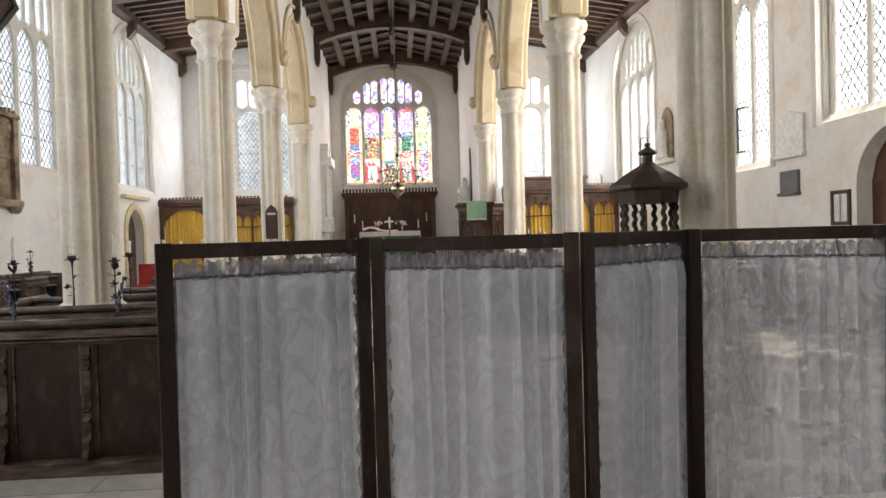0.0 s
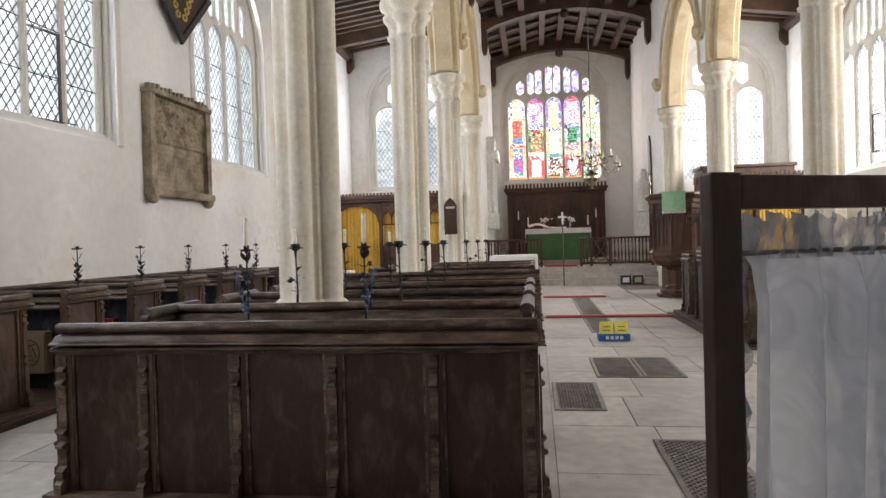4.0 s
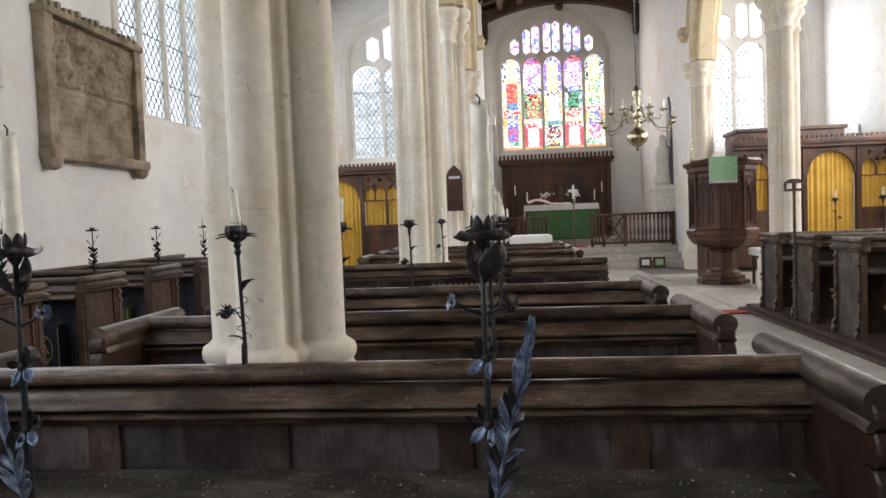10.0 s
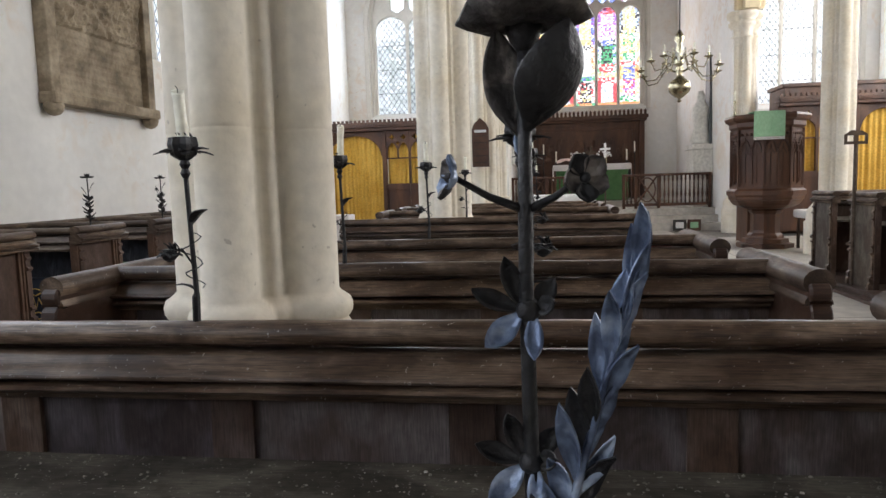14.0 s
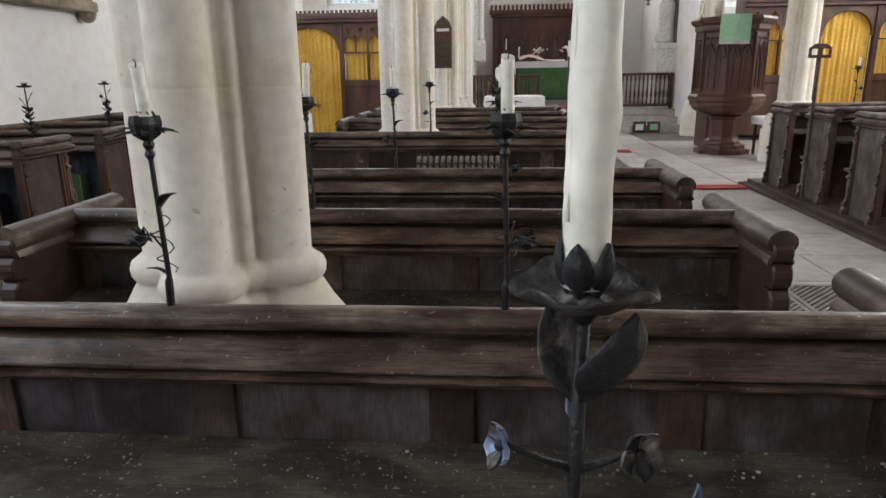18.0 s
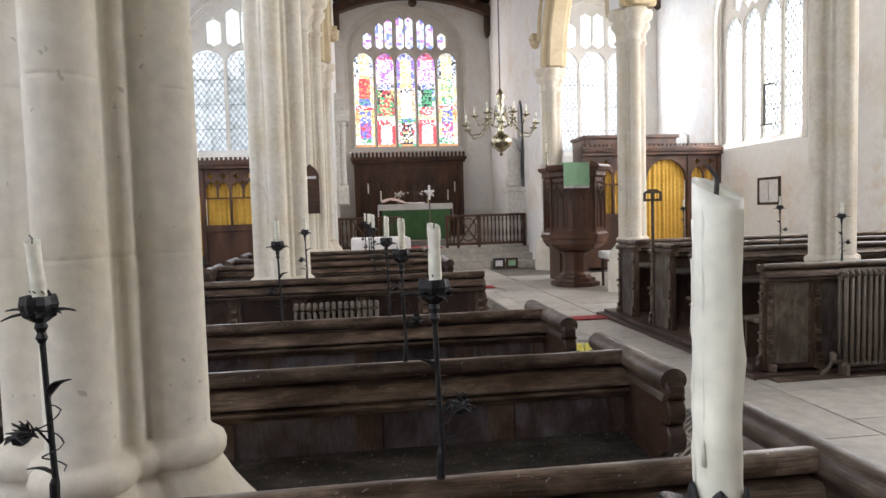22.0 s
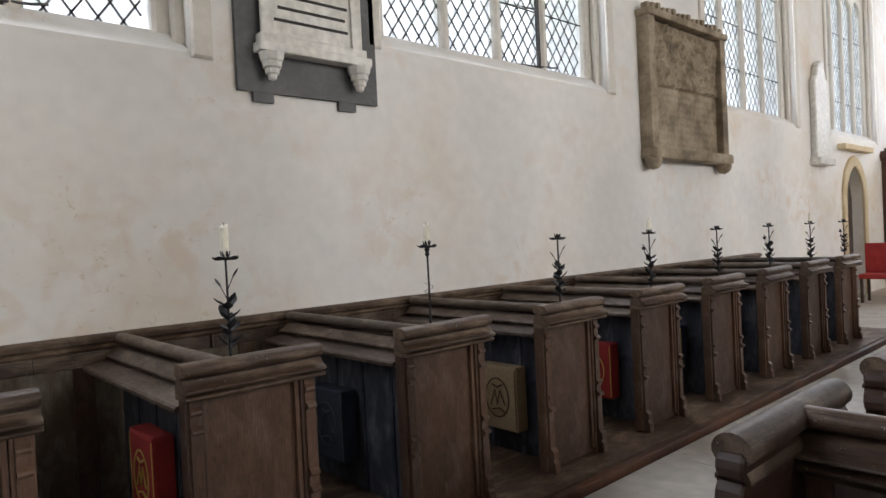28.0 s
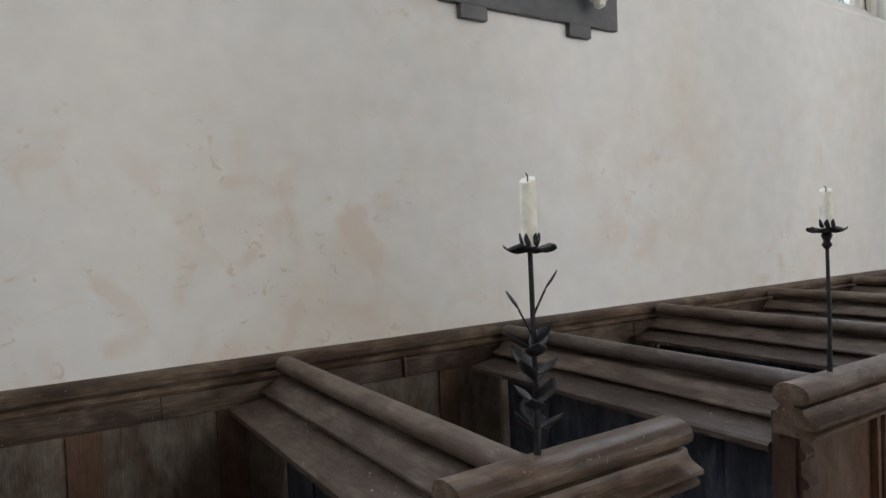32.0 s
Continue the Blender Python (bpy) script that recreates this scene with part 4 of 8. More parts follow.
def moulded_rail(a, b, parent, material, steps, seed, drop=0.0):
    """The three boards of a pew rail: worn roll, sloped fillet and bead, with open joints between."""
    for k, (nm, prof) in enumerate((("top_rail", ROLL), ("rail_fillet", SLOPE), ("rail_bead", BEAD))):
        part(nm, wobble_rail(bmesh.new(), [(u, v - drop) for u, v in prof], a, b, "x", steps, seed + 50 * k), material, parent)


def wobble_rail(bm, pts, a, b, axis, steps, seed):
    """A moulded rail that sags and wears a little along its length."""
    rings = []
    for i in range(steps + 1):
        w = a + (b - a) * i / steps
        dz = 0.0030 * noise.noise(Vector((w * 1.3, seed * 3.7, 0.5)))
        ring = []
        for j, (u, v) in enumerate(pts):
            chip = 0.0012 * noise.noise(Vector((w * 14, seed, j * 0.9)))
            ring.append(bm.verts.new({"x": (w, u + chip, v + dz + chip), "y": (u + chip, w, v + dz + chip)}[axis]))
        rings.append(ring)
    n = len(pts)
    for p, q in zip(rings, rings[1:]):
        for k in range(n):
            bm.faces.new((p[k], p[(k + 1) % n], q[(k + 1) % n], q[k]))
    bm.faces.new(rings[0][::-1])
    bm.faces.new(rings[-1])
    bmesh.ops.recalc_face_normals(bm, faces=bm.faces[:])
    for f in bm.faces:
        f.smooth = len(f.verts) == 4
    for e in bm.edges:
        e.smooth = e.calc_face_angle(0) < radians(38)
    return bm


def buttress(name, x, y, out, parent, mat_, top=0.78, h0=0.1, along="y"):
    """A small stepped buttress on a panelled face; out is the side to which it stands proud."""
    prof, d = [(0, top), (0.010, top - 0.003)], 0.010
    for drop, rise in ((0.055, 0.018), (0.125, 0.024), (0.40, 0.022), (0.47, 0.028)):
        z = top - drop
        prof += [(d, z), (d + rise, z - 0.014), (d + rise + 0.002, z - 0.022), (d + rise - 0.004, z - 0.030), (d + 0.003, z - 0.036)]
        d += 0.003
    prof += [(d, h0 + 0.14), (0.05, h0 + 0.12), (0.052, h0 + 0.085), (0.040, h0 + 0.075), (0.060, h0 + 0.055), (0.064, h0), (0, h0)]
    if along == "x":
        out *= 0.75
    else:
        out *= 1.35
    bm = bmesh.new()
    if along == "y":
        extrude(bm, [(y + out * d, z) for d, z in prof], x - 0.021, x + 0.021, "x")
    else:
        extrude(bm, [(x + out * d, z) for d, z in prof], y - 0.021, y + 0.021, "y")
    return part(name, bm, mat_, parent)


def scallop_end():
    """Outline of a bench end, west edge scalloped, in (y, z)."""
    pts = [(0.06, 0.0), (0.06, 0.93), (-0.34, 0.93)]
    for zc, r in ((0.895, 0.035), (0.825, 0.045), (0.735, 0.05)):
        for k in range(7):
            a = math.pi / 2 + math.pi * k / 6
            pts.append((-0.345 + r * 0.9 * math.cos(a), zc + r * math.sin(a)))
        pts.append((-0.325, zc - r - 0.004))
    pts += [(-0.30, 0.66), (-0.30, 0.0)]
    return pts


END_MESH = plate_mesh("bench_end", [scallop_end()], 0.062, 0.006)
END_MESH.materials.append(OAK_V)


def nave_pew(x0, x1, y, label, seed, rear=False, ends=True, ledge=True, panel=None):
    """A long oak pew: moulded back rail, panelled back, book ledge on the west side, seat on the east, shaped ends."""
    p = thing("pew", x0, y, 0, label, "pew", "nave pews")
    L = x1 - x0
    moulded_rail(0, L, p, OAK_X, 26, seed)
    n = max(3, round(L / 0.52))
    for i in range(n):
        a, b = 0.03 + (L - 0.06) * i / n, 0.03 + (L - 0.06) * (i + 1) / n
        part("back_panel", boxes((a + 0.0005, b - 0.0005, -0.012, 0.014, 0.02, 0.80)), panel or (OAK_V if rear else OAK_P), p)
    part("seat", boxes((0.03, L - 0.03, 0.03, 0.37, 0.42, 0.455), bev=0.008), OAK_X, p)
    part("seat_front", boxes((0.05, L - 0.05, 0.30, 0.325, 0.03, 0.42)), OAK, p)
    part("plinth", boxes((0, L, -0.03 if rear else -0.05, 0.05, -0.02, 0.03 if rear else 0.09), bev=0.006), OAK, p)
    if not rear:
        rr = random.Random(seed)
        for i in range(n + 1):
            c = L * i / n + (rr.uniform(-0.03, 0.03) if 0 < i < n else 0)
            c = min(max(c, 0.075), L - 0.075)
            part("stile", boxes((c - 0.05, c + 0.05, -0.026, -0.0125, 0.10, 0.80), bev=0.003), OAK_S, p)
        if ledge:
            bm = bmesh.new()
            extrude(bm, [(-0.027, 0.655), (-0.285, 0.632), (-0.30, 0.625), (-0.30, 0.606), (-0.285, 0.60), (-0.027, 0.622)], 0.035, L - 0.035, "x")
            part("book_ledge", bm, LEDGE, p)
    else:
        for i in range(n + 1):
            c = min(max(L * i / n, 0.045), L - 0.045)
            part("stile", boxes((c - 0.045, c + 0.045, -0.03, -0.0125, 0.036, 0.80), bev=0.003), OAK_S, p)
            buttress("buttress", c, -0.03, -1, p, OAK_X, 0.78, 0.036)
            if i < n:
                d = L * (i + 1) / n
                part("panel_moulding", boxes((c + 0.046, c + 0.058, -0.024, -0.0125, 0.037, 0.80)), OAK_X, p)
                part("panel_moulding", boxes((d - 0.058, d - 0.046, -0.024, -0.0125, 0.037, 0.80)), OAK_X, p)
        buttress("buttress", L + 0.002, -0.005, 1, p, OAK_X, 0.78, 0.036, "x")
        buttress("buttress", -0.002, -0.005, -1, p, OAK_X, 0.78, 0.036, "x")
        part("back_cap", boxes((0, L, 0.0355, 0.080, 0.885, 0.952), bev=0.010), OAK_X, p)
        part("base_moulding", boxes((-0.05, L + 0.05, -0.115, -0.031, -0.02, 0.035), bev=0.008), OAK_X, p)
        part("plinth_board", boxes((-0.06, L + 0.06, -0.30, -0.1155, -0.02, 0.014), bev=0.004), OAK_X, p)
    for x in (0.031, L - 0.031):
        if ends:
            e = new("bench_end", END_MESH)
            e.matrix_basis = facing_x(x)
            e.parent = p
            bm = bmesh.new()
            prof = [(x + 0.046 * math.cos(q), 0.930 + 0.040 * math.sin(q)) for q in (math.radians(-50 + 20 * i) for i in range(15))]
            prof += [(x - 0.026, 0.894), (x - 0.040, 0.872), (x - 0.040, 0.862), (x + 0.040, 0.862), (x + 0.040, 0.872), (x + 0.026, 0.894)]
            part("end_cap", wobble_rail(bm, prof, -0.355, 0.305, "y", 10, seed + 9), OAK_Y, p)
            part("seat_end", boxes((x - 0.028, x + 0.028, 0.061, 0.31, 0.0, 0.87), bev=0.01), OAK_V, p)
    return p


nave_pew(-1.80, 0.86, 0.0, "dark oak rear pew with panelled back and little stepped buttresses", 1, rear=True, ends=False)
for k, y in enumerate((1.05, 2.10, 3.15)):
    nave_pew(-1.75, 0.83, y, "dark worn oak pew with moulded rail and scalloped ends", 11 + k)
nave_pew(-1.75, 0.90, 5.36, "reddish oak pew with panelled back behind a radiator", 15, rear=True, ends=False)
for k, y in enumerate((7.05, 8.10, 9.15)):
    nave_pew(-1.75, 0.83, y, "dark oak pew near the chancel", 20 + k)

# rear pew: east side has the same ledge shape as the front of its desk
CAP = [(0.034, 0.866), (0.052, 0.866), (0.060, 0.872), (0.060, 0.880), (0.052, 0.885), (0.040, 0.886), (0.040, 0.890), (0.058, 0.891), (0.069, 0.897), (0.069, 0.906), (0.058, 0.911), (0.044, 0.917), (0.034, 0.927), (0.030, 0.938), (0.010, 0.941), (0.010, 0.947), (0.034, 0.949), (0.045, 0.958), (0.048, 0.970), (0.043, 0.984), (0.030, 0.993), (0.012, 0.998), (-0.012, 0.998), (-0.030, 0.993), (-0.041, 0.984), (-0.046, 0.970), (-0.043, 0.957), (-0.034, 0.947), (-0.024, 0.944), (-0.034, 0.928), (-0.044, 0.914), (-0.046, 0.866)]


def aisle_pew(y, seed, label, x0=NW, x1=-3.46, group="north aisle pews", short=False):
    """A short box-like pew on a boarded platform: broad panelled end with a moulded cap, rail, ledge and seat."""
    p = thing("pew", x1, y, 0.06, label, "pew", group)
    w = x0 - x1 + 0.08
    part("end_panel", boxes((-0.05, -0.026, -0.17, 0.34, 0.0, 0.88)), OAK_NV, p)
    part("end_post", boxes((-0.055, 0.004, -0.185, -0.115, 0.0, 0.88), bev=0.004), OAK_NV, p)
    part("end_post", boxes((-0.055, 0.004, 0.285, 0.355, 0.0, 0.88), bev=0.004), OAK_NV, p)
    part("end_moulding", boxes((-0.0255, -0.006, -0.112, -0.094, 0.03, 0.87), (-0.0255, -0.006, 0.264, 0.282, 0.03, 0.87)), OAK_NV, p)
    buttress("buttress", 0.004, -0.15, 1, p, OAK_NV, 0.85, 0.0, "x")
    buttress("buttress", 0.004, 0.32, 1, p, OAK_NV, 0.85, 0.0, "x")
    part("end_cap", wobble_rail(bmesh.new(), [(u + 0.005, v - 0.04) for u, v in CAP], -0.20, 0.37, "y", 8, seed), OAK_NY, p, "worn pale moulded cap")
    moulded_rail(w, -0.038, p, OAK_N, 12, seed + 3, 0.02)
    part("back_panel", boxes((w, -0.06, -0.012, 0.014, 0.0, 0.775)), BOARDS, p, "blue-black boarded back with a grey-blue sheen in its colour")
    for i in range(1, 5):
        c = w + (-0.06 - w) * i / 5
        part("back_batten", boxes((c - 0.012, c + 0.012, -0.02, -0.0125, 0.0, 0.77)), BOARDS, p)
    bm = bmesh.new()
    extrude(bm, [(-0.034, 0.815), (-0.19, 0.795), (-0.20, 0.788), (-0.20, 0.772), (-0.034, 0.79)], w, -0.056, "x")
    part("book_ledge", bm, OAK_N, p)
    part("seat", boxes((w, -0.06, 0.03, 0.33, 0.37, 0.40), bev=0.006), OAK_N, p)
    return p


for k in range(-2, 9):
    aisle_pew(0.335 + 1.005 * (k - 1), 40 + k, "weathered oak aisle pew with a broad panelled end and moulded cap")

# wainscot and platform along the north wall
bm = boxes((NW, NW + 0.03, -3.2, 8.6, 0.06, 0.93))
w_ = structure("wainscot", bm, OAK_W, "weathered oak wainscot along the north wall", "wainscot")
bm = wobble_rail(bmesh.new(), [(NW, 0.92), (NW + 0.045, 0.92), (NW + 0.055, 0.935), (NW + 0.04, 0.95), (NW + 0.06, 0.965), (NW + 0.062, 0.985), (NW + 0.045, 1.0), (NW, 1.005)], -3.2, 8.6, "y", 60, 7)
part("cap_rail", bm, OAK_NY, w_)
for i in range(26):
    y = -3.0 + i * 0.45
    part("stile", boxes((NW + 0.0305, NW + 0.045, y - 0.05, y + 0.05, 0.06, 0.845), bev=0.003), OAK_NV, w_)
    part("panel_rail", boxes((NW + 0.0305, NW + 0.046, y - 0.224, y + 0.224, 0.8455, 0.919), bev=0.003), OAK_NY, w_)
bm = boxes((NW, -3.27, -3.2, 8.6, -0.02, 0.055), bev=0.004)
structure("pew_platform", bm, OAK_NY, "low boarded platform under the aisle pews", "platform")
bm = boxes((-3.268, -3.215, -3.2, 8.6, -0.02, 0.045), bev=0.008)
structure("platform_kerb", bm, CARVED, "worn reddish oak kerb beside the aisle paving", "kerb")

# south block: panelled rear, then open ends towards the central aisle
p = nave_pew(3.27, 7.7, 4.97, "dark oak rear pew of the south block with panelled back", 31, rear=True, ends=False, panel=OAK_W)
p["group"] = "south pews"


def south_pew(y, seed):
    q = thing("pew", 3.31, y, 0.08, "dark oak south pew with a narrow panelled end and moulded cap", "pew", "south pews")
    L = 4.35
    moulded_rail(0.0, L, q, OAK_X, 20, seed)
    part("back_panel", boxes((0.03, L, -0.012, 0.014, 0.0, 0.80)), OAK_V, q)
    part("seat", boxes((0.03, L, 0.03, 0.36, 0.38, 0.41), bev=0.006), OAK_X, q)
    part("end_panel", boxes((-0.02, 0.02, -0.36, 0.10, 0.0, 0.86)), OAK_W, q)
    part("end_post", boxes((-0.03, 0.025, -0.385, -0.32, 0.0, 0.87), bev=0.004), OAK_S, q)
    part("end_post", boxes((-0.03, 0.025, 0.06, 0.125, 0.0, 0.87), bev=0.004), OAK_S, q)
    buttress("buttress", -0.03, -0.353, -1, q, OAK_X, 0.85, 0.0, "x")
    buttress("buttress", -0.03, 0.092, -1, q, OAK_X, 0.85, 0.0, "x")
    part("end_cap", wobble_rail(bmesh.new(), [(-u - 0.0, v - 0.03) for u, v in CAP], -0.41, 0.15, "y", 6, seed), OAK_Y, q)
    bm = bmesh.new()
    extrude(bm, [(-0.033, 0.66), (-0.27, 0.635), (-0.27, 0.612), (-0.033, 0.63)], 0.03, L, "x")
    part("book_ledge", bm, LEDGE, q)


for k, y in enumerate((6.05, 7.0, 7.95)):
    south_pew(y, 60 + k)
bm = boxes((3.08, 7.8, 4.80, 8.40, -0.02, 0.035), (3.17, 7.8, 4.95, 8.35, 0.036, 0.08), bev=0.008)
structure("south_platform", bm, OAK_S, "low dark boarded platform under the south pews", "platform")


# ---- radiators
def radiator(x, y, z0, n, pitch, h, label, along="x"):
    r = thing("radiator", x, y, 0, label, "radiator")
    for i in range(n):
        bm = bmesh.new()
        u = i * pitch
        for d in (-0.035, 0.035):
            tube(bm, [(u, d, z0 + 0.06), (u, d, z0 + h - 0.05)], 0.017, 6)
        tube(bm, [(u, -0.045, z0 + h - 0.04), (u, -0.02, z0 + h), (u, 0.02, z0 + h), (u, 0.045, z0 + h - 0.04)], 0.02, 6)
        tube(bm, [(u, -0.045, z0 + 0.06), (u, 0, z0 + 0.03), (u, 0.045, z0 + 0.06)], 0.02, 6)
        part("section", bm, RADIATOR, r, smooth=True)
    bm = bmesh.new()
    tube(bm, [(-0.02, 0, z0 + 0.07), ((n - 1) * pitch + 0.02, 0, z0 + 0.07)], 0.02, 8)
    part("header", bm, RADIATOR, r)
    bm = bmesh.new()
    tube(bm, [(-0.02, 0, z0 + h - 0.06), ((n - 1) * pitch + 0.02, 0, z0 + h - 0.06)], 0.02, 8)
    part("header", bm, RADIATOR, r)
    for u in (0.0, (n - 1) * pitch - 0.03):
        part("foot", boxes((u, u + 0.03, -0.05, 0.05, 0, z0 + 0.04)), RADIATOR, r)
    bm = bmesh.new()
    tube(bm, [(-0.02, 0, z0 + 0.07), (-0.1, 0, z0 + 0.07), (-0.13, 0, z0 + 0.02), (-0.2, 0.0, 0.02)], 0.016, 8)
    lathe(bm, [(0.01, z0 + 0.07), (0.028, z0 + 0.09), (0.028, z0 + 0.14), (0.012, z0 + 0.155)], -0.09, 0, 10)
    part("valve", bm, RADIATOR, r)
    return r


radiator(-0.70, 5.16, 0.1, 14, 0.05, 0.66, "brown-painted cast iron radiator behind the second pew block")
radiator(3.86, 4.74, 0.06, 13, 0.055, 0.84, "dark cast iron radiator against the south pews")

# ---------------------------------------------------------------- candle stands
def leaf(bm, base, tip, width, curl=0.2, n=5, droop=0.0):
    """A pointed, cupped metal leaf with a little thickness, from base to tip."""
    b, t = Vector(base), Vector(tip)
    d = t - b
    side = d.cross(Vector((0.13, 0.2, 0.97)))
    if side.length < 1e-4:
        side = Vector((1, 0, 0))
    side.normalize()
    nrm = side.cross(d).normalized()
    rows = []
    for i in range(n + 1):
        k = i / n
        w = width * math.sin(math.pi * (0.06 + 0.94 * k) ** 0.8) * 0.5 if i < n else 0.0005
        c = b + d * k + nrm * (curl * d.length * math.sin(math.pi * k)) + Vector((0, 0, -droop * k * k))
        rows.append([c - side * w + nrm * w * 0.35, c, c + side * w + nrm * w * 0.35])
    th = nrm * 0.0012
    up = [[bm.verts.new(p + th) for p in r] for r in rows]
    dn = [[bm.verts.new(p - th) for p in r] for r in rows]
    for i in range(n):
        for j in range(2):
            bm.faces.new((up[i][j], up[i][j + 1], up[i + 1][j + 1], up[i + 1][j]))
            bm.faces.new((dn[i][j], dn[i + 1][j], dn[i + 1][j + 1], dn[i][j + 1]))
        bm.faces.new((up[i][0], up[i + 1][0], dn[i + 1][0], dn[i][0]))
        bm.faces.new((up[i][2], dn[i][2], dn[i + 1][2], up[i + 1][2]))
    return bm


def bloom(bm, c, r, petals=6, layers=3, lift=0.6):
    """A small forged rose: rings of petals round a centre."""
    c = Vector(c)
    lathe(bm, [(r * 0.12, c.z - r * 0.1), (r * 0.45, c.z + r * 0.1), (r * 0.55, c.z + r * lift * 0.5), (r * 0.3, c.z + r * lift * 0.8)], c.x, c.y, 8)
    for l in range(layers):
        k = 1 - 0.28 * l
        for i in range(petals):
            a = 2 * math.pi * (i + 0.5 * (l % 2)) / petals
            o = Vector((math.cos(a), math.sin(a), 0))
            leaf(bm, c + o * r * 0.15, c + o * r * k + Vector((0, 0, r * lift * (0.3 + 0.5 * l))), r * 0.95 * k, 0.28, 4)
    return bm


def wavy_pan(bm, z, r, waves=7, amp=0.006, segs=28):
    rings = []
    for q, dz in ((0.15, 0.0), (0.6, -0.002), (0.85, 0.002), (1.0, 0.007)):
        rings.append([bm.verts.new((r * q * math.cos(2 * math.pi * i / segs), r * q * math.sin(2 * math.pi * i / segs), z + dz + (amp * q * q * math.sin(waves * 2 * math.pi * i / segs) if q > 0.5 else 0))) for i in range(segs)])
    low = [[bm.verts.new(v.co - Vector((0, 0, 0.003))) for v in ring] for ring in rings]
    for a, b in zip(rings, rings[1:]):
        for i in range(segs):
            bm.faces.new((a[i], a[(i + 1) % segs], b[(i + 1) % segs], b[i]))
    for a, b in zip(low, low[1:]):
        for i in range(segs):
            bm.faces.new((a[i], b[i], b[(i + 1) % segs], a[(i + 1) % segs]))
    for i in range(segs):
        bm.faces.new((rings[-1][i], rings[-1][(i + 1) % segs], low[-1][(i + 1) % segs], low[-1][i]))
    return bm


def candle(parent, z, h, r, tilt=(0, 0), seed=0, drips=True):
    rr = random.Random(seed)
    bm = bmesh.new()
    n, rings = 18, []
    for i in range(15):
        k = i / 14
        off = Vector((tilt[0] * k * h, tilt[1] * k * h, 0))
        rad = r * (1.0 + 0.03 * math.sin(k * 9 + seed))
        ring = []
        for j in range(n):
            a = 2 * math.pi * j / n
            drip = (0.22 * max(0, noise.noise(Vector((math.cos(a) * 2.2 + seed, math.sin(a) * 2.2, k * 5)))) if drips else 0)
            top = 0.006 * math.cos(a - 2) if i == 14 else 0
            ring.append(bm.verts.new(off + Vector((rad * (1 + drip) * math.cos(a), rad * (1 + drip) * math.sin(a), z + h * k + top))))
        rings.append(ring)
    cup = [bm.verts.new(v.co * 1.0 + (Vector((tilt[0] * h, tilt[1] * h, v.co.z)) - v.co) * 0.25 - Vector((0, 0, 0.003))) for v in rings[-1]]
    mid = [bm.verts.new(v.co + (Vector((tilt[0] * h, tilt[1] * h, v.co.z)) - v.co) * 0.6 - Vector((0, 0, 0.004))) for v in cup]
    for p, q in zip(rings + [cup], rings[1:] + [cup, mid]):
        for j in range(n):
            f = bm.faces.new((p[j], p[(j + 1) % n], q[(j + 1) % n], q[j]))
            f.smooth = True
    bm.faces.new(mid)
    bm.faces.new(rings[0][::-1])
    bmesh.ops.recalc_face_normals(bm, faces=bm.faces[:])
    c = part("candle", bm, WAX, parent, "half-burnt ivory wax candle")
    if drips and h > 0.15:
        for j in range(4):
            a = 2.2 + 0.5 * j + rr.uniform(-0.2, 0.2)
            z1, z0 = z + h * rr.uniform(0.45, 1.0), z + h * rr.uniform(0.02, 0.4)
            bm = bmesh.new()
            run = []
            for i in range(9):
                k = i / 8
                zz = z1 + (z0 - z1) * k
                q = (zz - z) / h
                run.append((tilt[0] * q * h + r * 0.97 * math.cos(a), tilt[1] * q * h + r * 0.97 * math.sin(a), zz))
            tube(bm, run, [r * (0.02 + 0.11 * abs(math.sin(1.7 * i + j)) ** 2) * (1.7 if i == 8 else 1) for i in range(9)], 6)
            bmesh.ops.recalc_face_normals(bm, faces=bm.faces[:])
            part("wax_run", bm, WAX, c, smooth=True)
    bm = bmesh.new()
    x, y = tilt[0] * h, tilt[1] * h
    tube(bm, [(x, y, z + h - 0.006), (x + 0.001, y, z + h + 0.005), (x - 0.004, y, z + h + 0.011)], 0.0013, 5)
    part("wick", bm, INK, c)
    return c


